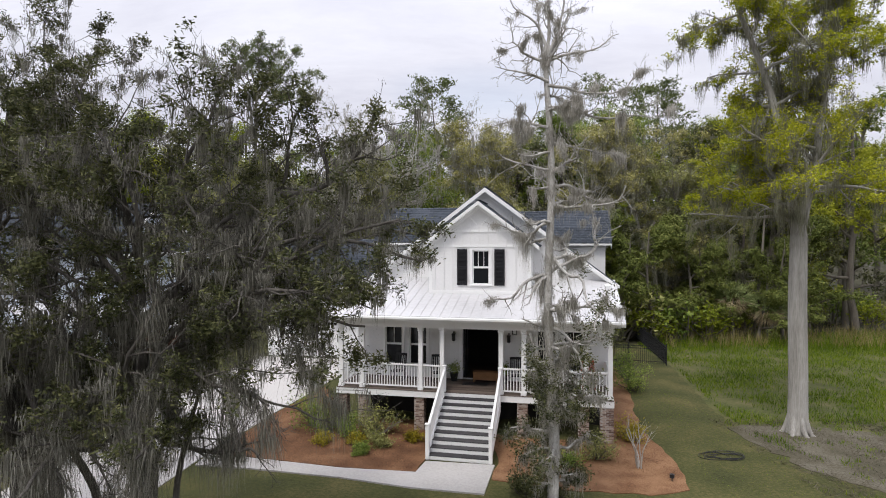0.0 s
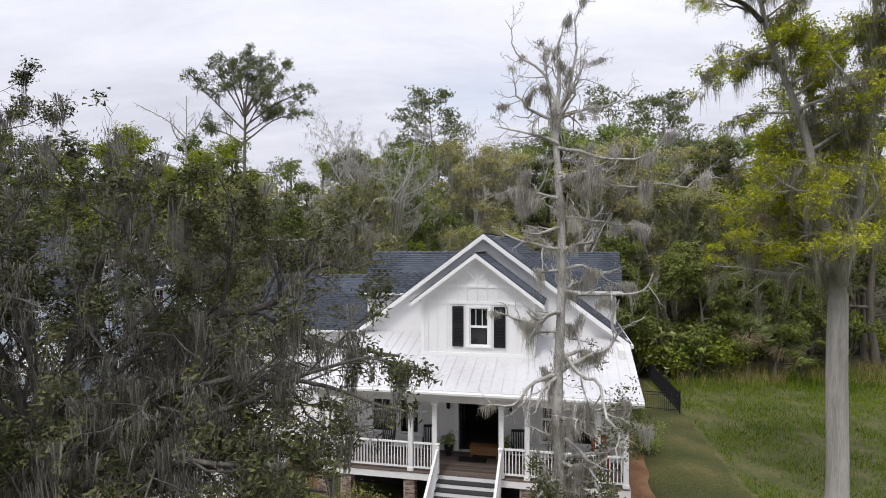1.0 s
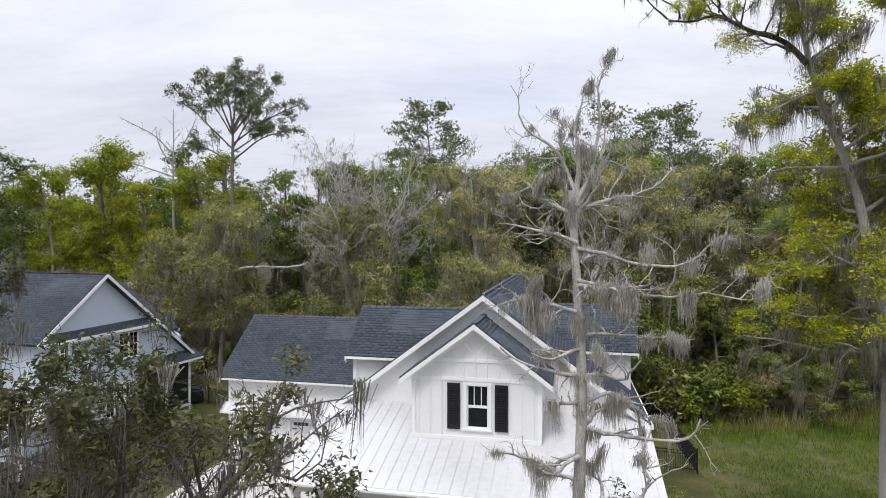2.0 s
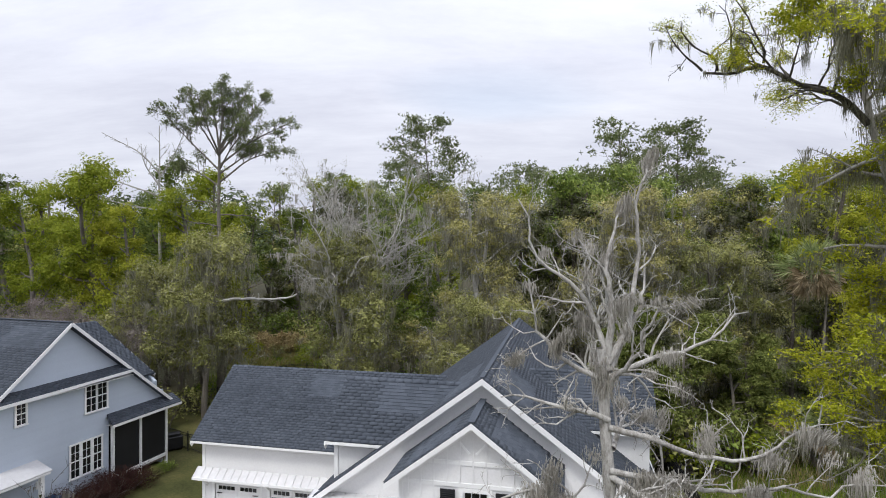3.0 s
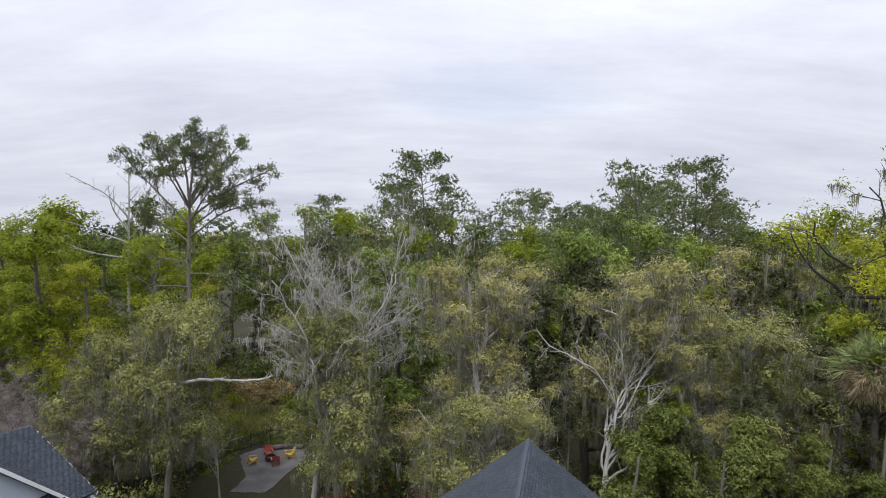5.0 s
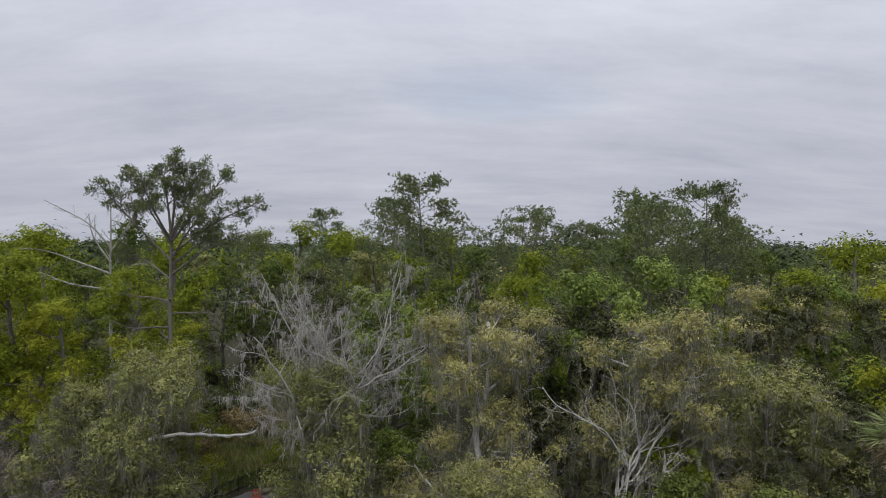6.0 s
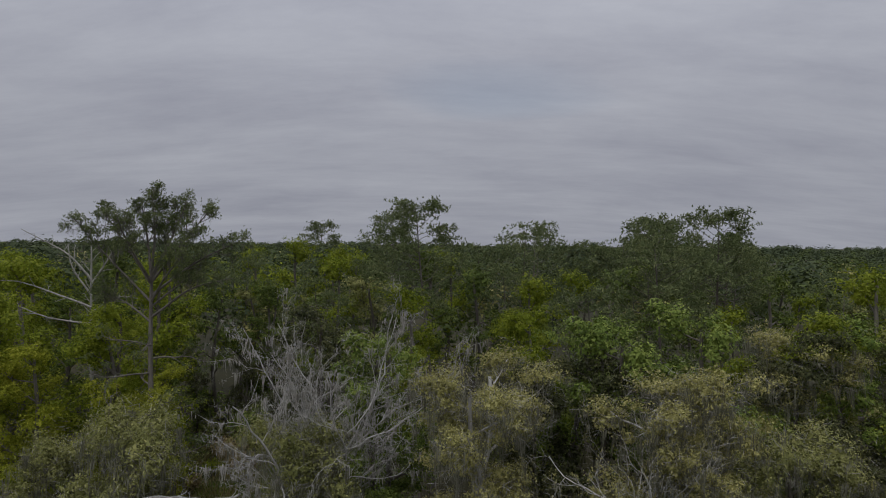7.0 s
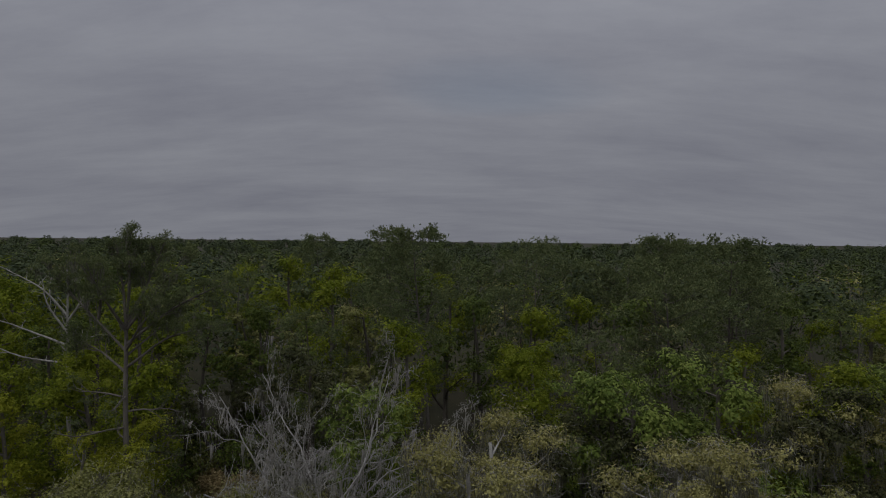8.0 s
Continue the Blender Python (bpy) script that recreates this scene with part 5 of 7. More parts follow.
roof_plane("roof_slope", nb, (-14.4, 0.75, NZ - 7.6 * NP), (0.4, 0.75, NZ - 7.6 * NP), (0.4, NAPEX, NZ), (-14.4, NAPEX, NZ), 0.14, None, 32, "dark shingle slope of the neighbour's roof")
for y, reach in ((-11.1, 4.25), (0.75, 7.6)):
    part("rake_board", beam((0.415, y, NZ - reach * NP - 0.10), (0.415, NAPEX, NZ - 0.10), 0.03, 0.17), TRIM, nb)
part("ridge_cap", beam((-14.4, NAPEX, NZ + 0.012), (0.4, NAPEX, NZ + 0.012), 0.22, 0.022), SHINGLE_CAP, nb)
# skirt roof across the gable, and the lower gable's rake
roof_plane("skirt_roof", nb, (0.5, -11.0, 7.0), (0.5, -2.9, 7.2), (-0.05, -3.2, 7.55), (-0.05, -11.0, 7.4), 0.08, None, 33, "narrow dark skirt roof across the gable")
part("fascia", beam((0.515, -11.0, 6.92), (0.515, -2.85, 7.12), 0.03, 0.16), TRIM, nb)
part("soffit", boxes((0.0, 0.5, -11.0, -2.9, 6.86, 6.88)), TRIM, nb)
# rear wing
roof_plane("roof_slope", nb, (-0.3, -3.2, 6.4), (-0.3, -0.4, 6.4), (-5.2, -0.4, 9.55), (-5.2, -6.0, 9.55), 0.12, None, 34, "dark shingle slope of the rear wing")
part("rake_board", beam((-0.3, -0.385, 6.26), (-5.2, -0.385, 9.41), 0.03, 0.2), TRIM, nb)
part("gable_wall", prism([(-10.5, 5.0), (0.0, 5.0), (0.0, 5.95), (-5.2, 9.35), (-10.5, 5.95)], 0.2, "y", -0.75), GREY_SIDING, nb)
# porch with screens under a shed roof
roof_plane("porch_roof", nb, (0.75, -4.6, 4.35), (0.75, 0.8, 4.35), (-0.02, 0.8, 4.85), (-0.02, -4.3, 4.85), 0.08, None, 35, "dark shingle roof of the screened porch")
part("fascia", boxes((0.72, 0.75, -4.6, 0.8, 4.18, 4.33)), TRIM, nb)
part("porch_ceiling", boxes((-2.6, 0.7, -4.4, 0.5, 4.2, 4.22)), TRIM, nb)
part("porch_floor", boxes((-2.6, 0.25, -4.2, 0.1, 0.9, 1.1)), DECK, nb)
for y in (-4.1, -2.1, 0.0):
    part("porch_post", block(0.12, 0.28, y - 0.08, y + 0.08, 0.3, 4.2, 0.01), TRIM, nb)
part("porch_rim", boxes((0.14, 0.26, -4.02, -0.08, 1.0, 1.2)), TRIM, nb)
for a, b in ((-4.02, -2.18), (-2.02, -0.08)):
    part("insect_screen", boxes((0.19, 0.20, a, b, 1.2, 4.18)), BLACK, nb, "dark insect screen")
turn = Matrix(((0, -1, 0, 0), (1, 0, 0, 0), (0, 0, 1, 0), (0, 0, 0, 1)))
# windows: built facing -y, then turned to the gable wall
for y0, y1, z0, z1 in ((-5.74, -5.08, 5.28, 6.88), (-5.0, -4.36, 5.28, 6.88), (-6.68, -6.12, 1.95, 3.75), (-5.98, -5.42, 1.95, 3.75), (-5.28, -4.72, 1.95, 3.75), (-9.6, -9.1, 5.72, 6.82)):
    window(nb, y0, y1, z0, z1, -0.05, -1, (1, 1), 0.075, turn, False, 0.0, 0.026)
part("utility_box", block(0.02, 0.12, -8.6, -8.3, 2.2, 2.6, 0.01), TRIM, nb)
# front porch wing with a pale metal roof
wing = part("entry_roof", prism([(-16.0, 3.15), (-8.6, 3.15), (-8.6, 3.25), (-16.0, 3.25)], 0.06, "x", 1.0), TRIM, nb, "white fascia of the entry roof")
part("entry_roof", prism([(1.06, 3.25), (1.06, 3.31), (-1.6, 4.3), (-1.6, 4.24)], 7.6, "y", -16.1), METAL_ROOF, nb, "pale standing-seam metal entry roof")
pr = math.hypot(2.66, 0.99)
es = mesh_of("seam", boxes((0, pr, -0.011, 0.011, 0, 0.03)))
shared("seam", es, nb, [Matrix.Translation((1.06, y, 3.31)) @ Matrix.Rotation(math.atan2(0.99, -2.66), 4, Vector((0, -1, 0))) for y in np.arange(-16.05, -8.5, 0.42)], METAL_ROOF)
for y in (-8.9, -12.4, -15.8):
    part("porch_post", block(0.72, 0.92, y - 0.1, y + 0.1, 0.1, 3.2, 0.01), TRIM, nb)
bins = tagged(part("refuse_bin", rounded(boxes((0.35, 0.95, -8.5, -7.9, 0.5, 1.65), (0.32, 0.98, -8.53, -7.87, 1.65, 1.74)), 0.03), BLUE_BIN, None, m=NB), "dark blue wheeled refuse bin by the grey wall", "bin")
grill = tagged(root("grill", pose(-17.9, 48.0, ground_z(-17.9, 48.0), 0, 0, 35)), "barbecue grill under a black fitted cover by the screened porch", "grill")
part("cover", rounded(boxes((-0.62, 0.62, -0.3, 0.3, 0.08, 0.96), (-0.46, 0.46, -0.27, 0.27, 0.94, 1.2)), 0.07), BLACK, grill)
for gx in (-0.5, 0.5):
    for gy in (-0.22, 0.22):
        part("caster", block(gx - 0.03, gx + 0.03, gy - 0.03, gy + 0.03, 0, 0.1, 0.01), BLACK, grill)
# clipped maroon hedge and low shrubs along the wall
for k, (y, s, mat, lab) in enumerate([(-10.2 + 0.8 * i, 1.5, MAROON_LEAF, "dark maroon clipped hedge shrub along the wall") for i in range(9)] + [(-3.2, 0.7, GREEN_LEAF, "low green shrub by the screened porch"), (-2.2, 0.7, OLIVE_LEAF, "low green shrub by the screened porch"), (-1.2, 0.7, GREEN_LEAF, "low green shrub by the screened porch")]):
    q = NB @ Vector((1.25, y, 0))
    b = bush(500 + k, s, mat, 150 if k < 9 else 66, 0.08, label=lab, group="hedge shrubs", n=20)
    b.matrix_world = at(q.x, q.y, k * 70)
    b["category"] = "hedge" if k < 9 else "shrub"

# ---- the tall trees round the lawn ----
# bare moss-hung tree before the porch
def moss_tree():
    w = Wood(77)
    r = w.rng
    z = np.linspace(-0.2, 13.3, 28)
    pts = np.stack((-0.06 + 0.08 * np.sin(z * 0.8) - 0.012 * z, 0.06 * np.sin(z * 0.6 + 1), z), -1)
    radii = 0.17 * (1 - 0.58 * np.linspace(0, 1, 28) ** 0.9)
    w.tube(pts, radii, 8)
    twigs = [(0.2, 0.36, 0.06, 3, 52, 0.55, 0.25), (0.16, 0.36, 0.06, 2, 52, 0.5, 0.3), (0.14, 0.3, 0.06, 0, 0, 0, 0)]
    droop = [(0.22, 0.27, 0.02, 5, 55, 0.45, 0.2), (0.2, 0.26, 0.03, 3, 52, 0.5, 0.2), (0.16, 0.24, 0.05, 0, 0, 0, 0)]
    # the crooked leaders of the crown
    for knots, r0 in (([(-0.22, 0, 13.0), (-0.35, 0.05, 13.8), (-0.9, 0.1, 14.9), (-1.1, 0.1, 15.6)], 0.05), ([(-0.2, 0, 13.2), (-0.05, -0.05, 14.2), (-0.12, 0, 15.2), (0.02, 0, 15.8)], 0.06),
                      ([(-0.2, 0, 13.1), (0.2, 0.1, 13.9), (0.3, 0.1, 14.9), (0.5, 0.1, 15.8)], 0.05), ([(-0.2, 0.02, 12.6), (-0.5, 0.4, 13.6), (-0.45, 0.8, 15.0)], 0.042), ([(-0.2, 0, 12.7), (0.1, -0.5, 13.7), (0.3, -0.7, 14.8)], 0.042)):
        w.bough(knots, r0, 0.008, 7, 0.95, twigs, 0.15, 50, 0.2, 0.12, 0.12)
    # long crooked side limbs: knots from the trunk outwards
    for knots in ([(-0.2, 0, 12.9), (0.5, 0.1, 13.3), (1.1, 0.1, 13.25), (1.55, 0, 13.75)], [(-0.2, 0, 13.0), (0.4, 0.3, 13.9), (0.6, 0.4, 14.9)], [(-0.2, 0, 12.2), (0.7, -0.1, 11.9), (1.6, 0, 12.0), (2.1, 0.1, 12.9)],
                  [(-0.2, 0, 11.6), (0.9, 0.2, 11.3), (2.0, 0.3, 11.35), (3.2, 0.2, 11.2)], [(-0.2, 0, 12.3), (-0.9, -0.1, 12.6), (-1.7, -0.2, 12.75)], [(-0.2, 0, 12.8), (-0.8, 0.1, 13.1), (-1.2, 0.2, 13.4), (-1.5, 0.2, 14.2)],
                  [(-0.2, 0, 11.0), (-0.9, 0.2, 11.2), (-1.7, 0.3, 11.0)], [(-0.15, 0, 11.9), (0.3, 0.9, 12.2), (0.5, 1.7, 12.3)], [(-0.15, 0, 11.5), (0.1, -0.8, 11.6), (0.6, -1.5, 11.9)], [(-0.15, 0, 10.6), (0.8, 0.5, 10.6), (2.2, 0.8, 10.2)]):
        w.bough(knots, 0.05, 0.008, 11, 0.8, twigs, 0.15, 58, 0.2, 0.11, 0.1)
    # height, heading, length, climb
    lower = [(10.2, 200, 1.7, 0.1), (9.6, 8, 2.6, 0.05), (8.8, 345, 2.4, 0.0), (7.7, 354, 3.2, -0.02), (6.9, 6, 3.0, -0.04), (5.9, 30, 2.6, 0.0), (5.4, 345, 2.2, -0.1), (7.2, 190, 2.2, -0.05), (8.5, 176, 2.0, 0.0), (4.5, 8, 2.0, 0.1)]
    lower += [(5.2 + 0.46 * k, k * 137.5 + 20, r.uniform(1.0, 1.7) - 0.5 * math.cos(radians(k * 137.5 + 200)), r.uniform(-0.15, 0.25)) for k in range(13)]
    stubs = [(0.9 + 0.19 * k, k * 100 + 10, r.uniform(0.8, 1.6), r.uniform(-0.2, 0.3)) for k in range(22)]
    for zz, a, ln, up in lower + stubs:
        i = min(len(pts) - 1, int((zz + 0.2) / 13.5 * (len(pts) - 1)))
        w.limb(pts[i], (math.cos(radians(a)), math.sin(radians(a)), up), ln, max(0.036, min(0.055, radii[i] * 0.5)), 0, droop)
    # moss: thick sleeves on the limbs, longer beards below
    long = [q for q in w.lines if np.linalg.norm(np.asarray(q[-1]) - q[0]) > 0.4]
    high = [q for q in long if 12.0 < q[0][2] < 14.3]
    mid = [q for q in long if 10.0 < q[0][2] <= 12.0]
    low = [q for q in long if 4.6 < q[0][2] <= 10.0]
    foot = [q for q in w.lines if q[0][2] <= 4.6]
    moss = joined(drape(r, high, 1100, 0.34, 0.007, 0.17, 0.05, 1.6), drape(r, mid, 1500, 0.62, 0.0075, 0.22, 0.07, 1.6), drape(r, low, 780, 0.95, 0.0065, 0.2, 0.06, 1.6), drape(r, foot, 300, 0.8, 0.009, 0.5, 0.06), drape(r, [pts[3:14]], 450, 0.8, 0.009, 0.6, 0.14), drape(r, [pts[8:]], 1500, 0.5, 0.0075, 0.36, 0.08))
    leafy = [p for p in w.tips if p[2] < 4.8 or (p[2] < 7.8 and p[0] > 0.6)]
    return tree("moss_hung_tree", "nearly bare grey tree hung with moss before the porch", w, LICHEN_BARK,
                [("foliage", leaves(r, leafy, 16, 0.11, 0.10, 0.048, 1, 0.8), OAK_LEAF)], (moss, MOSS), at(3.2, 16.4))


moss_tree()


# tall cypress with lime spring leaves beside the meadow
def tall_tree():
    w = Wood(91)
    r = w.rng
    # the bole, broken at eight metres, where two leaning stems take over
    z = np.linspace(-0.2, 8.6, 16)
    w.tube(np.stack((0.03 * np.sin(z * 0.9), 0.02 * np.sin(z * 0.7 + 1), z), -1), np.interp(z, (-0.2, 0.3, 1.2, 6.0, 8.0, 8.6), (0.47, 0.41, 0.365, 0.34, 0.31, 0.2)), 14)
    for k in range(7):
        a = k * 0.9 + r.uniform(-0.2, 0.2)
        w.tube([(0.26 * math.cos(a), 0.26 * math.sin(a), 0.8), (0.38 * math.cos(a), 0.38 * math.sin(a), 0.3), (0.52 * math.cos(a + 0.1), 0.52 * math.sin(a + 0.1), 0.03), (0.85 * math.cos(a + 0.2), 0.85 * math.sin(a + 0.2), -0.12)], (0.1, 0.12, 0.1, 0.05), 6)
    w.tube([(0.1, 0, 8.0), (0.22, -0.05, 8.6), (0.36, -0.1, 9.2)], (0.16, 0.12, 0.03), 7)
    plan = [(0.5, 0.13, -0.01, 6, 50, 0.42, 0.2), (0.4, 0.18, 0.0, 4, 48, 0.5, 0.2), (0.3, 0.2, 0.0, 0, 0, 0, 0)]
    # the stems, with limbs all along them
    stems = []
    for knots, r0, r1, kids, long in (([(-0.05, 0, 7.8), (-0.5, 0, 11), (-1.2, 0.05, 14), (-2.5, 0.2, 17.6), (-2.9, 0.3, 20), (-2.9, 0.3, 23)], 0.2, 0.05, 30, 3.5), ([(0.05, 0.1, 7.6), (0.8, 0.1, 11.5), (1.5, 0.2, 16), (1.7, 0.2, 22)], 0.2, 0.05, 28, 3.6), ([(0, 0.1, 7.8), (0.1, 0.9, 12), (-0.2, 1.4, 16.5)], 0.16, 0.04, 18, 3.2)):
        stems.append(w.bough(knots, r0, r1, kids, long, plan, 0.1, 75, 0.5, 0.03)[0])
    # the long bough that reaches out over the lawn
    wb = Wood(92)
    wb.twig = 0.008
    curly = [(0.3, 0.24, 0.06, 5, 50, 0.5, 0.25), (0.22, 0.26, 0.05, 4, 48, 0.5, 0.2), (0.2, 0.25, 0.03, 0, 0, 0, 0)]
    wb.bough([(-2.6, 0.2, 17.9), (-3.2, 0.2, 18.6), (-4.5, 0.2, 18.95), (-5.3, 0.3, 19.5), (-6.0, 0.3, 19.25), (-6.9, 0.3, 19.3)], 0.1, 0.03, 9, 1.5, curly, 0.15, 60, 0.3, 0.03, 0.55)
    for x, zz, way, ln in ((-6.9, 19.3, (-0.8, 0.1, 0.75), 1.6), (-6.5, 19.3, (-0.3, -0.3, 1), 1.8), (-5.9, 19.3, (-0.5, 0.3, 1), 1.9), (-5.3, 19.5, (0.1, -0.2, 1), 2.2), (-4.6, 19.1, (-0.3, 0.3, 1), 2.0), (-3.9, 18.8, (0.2, -0.2, 1), 2.0), (-3.4, 18.7, (-0.4, 0.2, 1), 2.2), (-5.0, 19.3, (-0.9, -0.4, 0.6), 1.6)):
        wb.limb((x, 0.28, zz), way, ln, 0.034, 0, curly)
    tips = [p for p in w.tips if p[2] > 9.2]
    moss = joined(moss_strands(r, [p for p in w.sides if p[2] < 21], 40, 0.13, 1.0, 0.009, 0.2), drape(r, stems, 420, 0.7, 0.010, 0.6, 0.2), drape(r, w.lines, 40, 0.6, 0.012, 0.5, 0.08, 1.2), drape(r, wb.lines[:1], 420, 0.6, 0.009, 0.45, 0.05, 1.0), moss_strands(r, wb.sides, 20, 0.05, 0.35, 0.008, 0.09))
    cypress = tree("tall_cypress", "tall silver-trunked tree with lime leaves and grey moss", w, TRUNK_BARK,
                   [("crown", leaves(r, clumped(tips, 1.5, 0.72, 3.3), 40, 0.2, 0.13, 0.06, 0.45, 0.8), LIME_LEAF), ("bough_foliage", leaves(r, clumped(wb.tips, 0.7, 0.6, 1.7), 36, 0.11, 0.056, 0.027, 0.7, 0.8), LIME_LEAF)], (moss, WOOD_MOSS), at(14.35, 23.2))
    hang("bough", wb.mesh("bough"), DARK_BARK, cypress, "long dark bough over the lawn")
    return cypress


tall_tree()


# spreading live oaks whose boughs hang before the driveway
def live_oak(seed, x, y, height, boughs, trunk_r, label, leaf_n=17, moss_keep=0.05, moss_long=0.75, drapes=44, stems=0, tall=1.0, limbs=(), share=0.68, beard=1.5):
    w = Wood(seed)
    r = w.rng
    pts, ways, radii = w.limb((0, 0, -0.3), (0.06, 0.0, 1), height, trunk_r, 0, [(0.6, 0.06, 0.02, 0, 0, 0, 0)])
    w.tips, w.sides, w.lines = [], [], []
    plan = [(0.45, 0.3, 0.02, 7, 58, 0.48, 0.15), (0.4, 0.3, 0.02, 5, 55, 0.5, 0.15), (0.3, 0.28, 0.0, 4, 52, 0.5, 0.2), (0.25, 0.28, 0.0, 0, 0, 0, 0)]
    for knots in limbs:
        w.bough([(a - x, b - y, c) for a, b, c in knots], 0.085, 0.025, 11, 2.1, plan[1:], 0.2, 52, 0.35, 0.07, 0.2)
    for z, a, ln, up in boughs:
        i = min(len(pts) - 1, int(z / height * (len(pts) - 1)))
        w.limb(pts[i], (math.cos(radians(a)), math.sin(radians(a)), up), ln, min(0.1, radii[i] * 0.4), 0, plan)
    for k in range(stems):
        a = k * 2.4
        w.limb((1.1 * math.cos(a) - 0.6, 0.9 * math.sin(a), -0.3), (r.normal(0, 0.1) - 0.1, r.normal(0, 0.1), 1), r.uniform(5.0, 7.5), trunk_r * r.uniform(0.3, 0.5), 0, [(0.5, 0.1, 0.02, 2, 55, 0.4, 0.55), *plan[1:]])
    w.lines = [q for q in w.lines if q[0][2] > 1.2]
    # the boughs are lopped clear of the drive and the beds
    clear = lambda p: p[2] > 4.7 + 0.2 * max(0, p[0] + x + 4.4) - 0.9 * (p[0] + x < -4.9)
    low = [q for q in w.lines if 3.4 < q[0][2] < 5.4 and np.linalg.norm(np.asarray(q[-1]) - q[0]) > 0.6]
    bearded = [q for q in w.lines if 5.4 < q[0][2] < 8.2 and np.linalg.norm(np.asarray(q[-1]) - q[0]) > 1.0]
    w.lines, w.tips, w.sides = [q for q in w.lines if clear(q[-1]) and clear(q[0])], [q for q in w.tips if clear(q)], [q for q in w.sides if clear(q)]
    return tree("live_oak", label, w, DARK_BARK, [("crown", leaves(r, clumped(w.tips, 1.1, share, seed * 1.37), leaf_n, 0.085, 0.1, 0.046, 0.9, 0.9), OAK_LEAF)],
                (joined(moss_strands(r, w.sides, 26, 0.08, moss_long * 0.8, 0.011, moss_keep * 0.7), drape(r, w.lines, drapes * 2.2, moss_long * 0.6, 0.0095, 0.22, 0.07, 1.6), drape(r, bearded, 340, beard * 0.85, 0.0062, 0.13, 0.08, 1.4), drape(r, low, 260, beard * 1.5, 0.0075, 0.36, 0.1, 1.4)), DARK_MOSS), at(x, y, 0, 1.0, tall))


low_boughs = ((4.0, 150, 3.6, 0.2), (4.2, 215, 3.6, 0.2), (4.6, 280, 3.2, 0.2), (4.7, 330, 3.4, 0.2), (4.9, 60, 3.4, 0.2), (5.0, 30, 5.0, 0.3), (5.2, 240, 4.4, 0.2), (5.3, 300, 3.8, 0.2), (5.6, 350, 4.6, 0.3), (5.9, 8, 6.4, 0.3))
high_boughs = ((6.5, 352, 6.0, 0.2), (6.8, 335, 5.6, 0.16), (7.2, 205, 5.0, 0.3), (7.6, 168, 5.0, 0.35), (8.2, 138, 4.6, 0.4), (8.5, 232, 4.2, 0.35), (6.4, 318, 5.6, 0.3), (6.9, 45, 6.6, 0.26), (7.4, 348, 6.6, 0.22), (7.8, 190, 3.8, 0.7), (8.2, 165, 4.2, 0.6), (8.0, 215, 4.2, 0.7), (8.0, 60, 6.0, 0.25), (8.2, 0, 6.2, 0.2))
live_oak(5, -6.6, 12.6, 8.9, low_boughs + high_boughs, 0.36,
         "spreading dark live oak hung with moss beside the drive", stems=5, tall=0.97, share=0.42,
         limbs=([(-6.2, 12.6, 6.2), (-5.2, 12.5, 8.2), (-4.2, 12.4, 8.8), (-3.5, 12.4, 9.0), (-3.2, 12.3, 9.8), (-3.2, 12.2, 10.6), (-2.6, 12.0, 11.4)], [(-6.4, 12.6, 7.0), (-5.8, 12.2, 9.0), (-5.0, 11.9, 10.4), (-4.6, 11.8, 11.6)], [(-6.6, 12.6, 7.2), (-7.0, 12.4, 9.4), (-7.8, 12.2, 11.4)], [(-3.5, 12.4, 9.0), (-2.6, 12.5, 9.1), (-1.8, 12.6, 9.9), (-1.4, 12.6, 10.8)],
                [(-6.6, 12.6, 6.5), (-7.8, 12.3, 8.2), (-9.2, 12.0, 9.6)], [(-6.6, 12.6, 6.8), (-8.2, 12.8, 9.0), (-8.8, 13.0, 10.8)], [(-6.6, 12.6, 5.5), (-8.6, 12.0, 7.0), (-10.0, 11.5, 8.0)], [(-6.6, 12.6, 6.5), (-6.2, 11.6, 8.6), (-6.8, 11.0, 10.2)],
                [(-6.2, 12.6, 6.0), (-4.4, 12.2, 7.6), (-2.8, 12.0, 8.0), (-1.4, 11.8, 7.7), (-0.4, 11.7, 7.3)],
                [(-6.2, 12.6, 5.6), (-4.6, 12.0, 6.9), (-3.0, 11.6, 7.2), (-1.6, 11.4, 6.9)], [(-6.2, 12.6, 6.4), (-4.6, 13.0, 7.8), (-2.6, 13.2, 8.4), (-0.6, 13.2, 8.0)],
                [(-6.2, 12.6, 5.4), (-4.4, 12.6, 6.3), (-2.9, 12.4, 6.5), (-1.6, 12.2, 6.2)], [(-5.0, 12.4, 6.8), (-3.5, 11.6, 7.3), (-2.0, 11.4, 7.9), (-0.8, 11.4, 8.2)], [(-5.6, 12.6, 6.0), (-4.4, 11.2, 6.6), (-3.0, 10.9, 7.0), (-2.0, 10.8, 6.8)]))
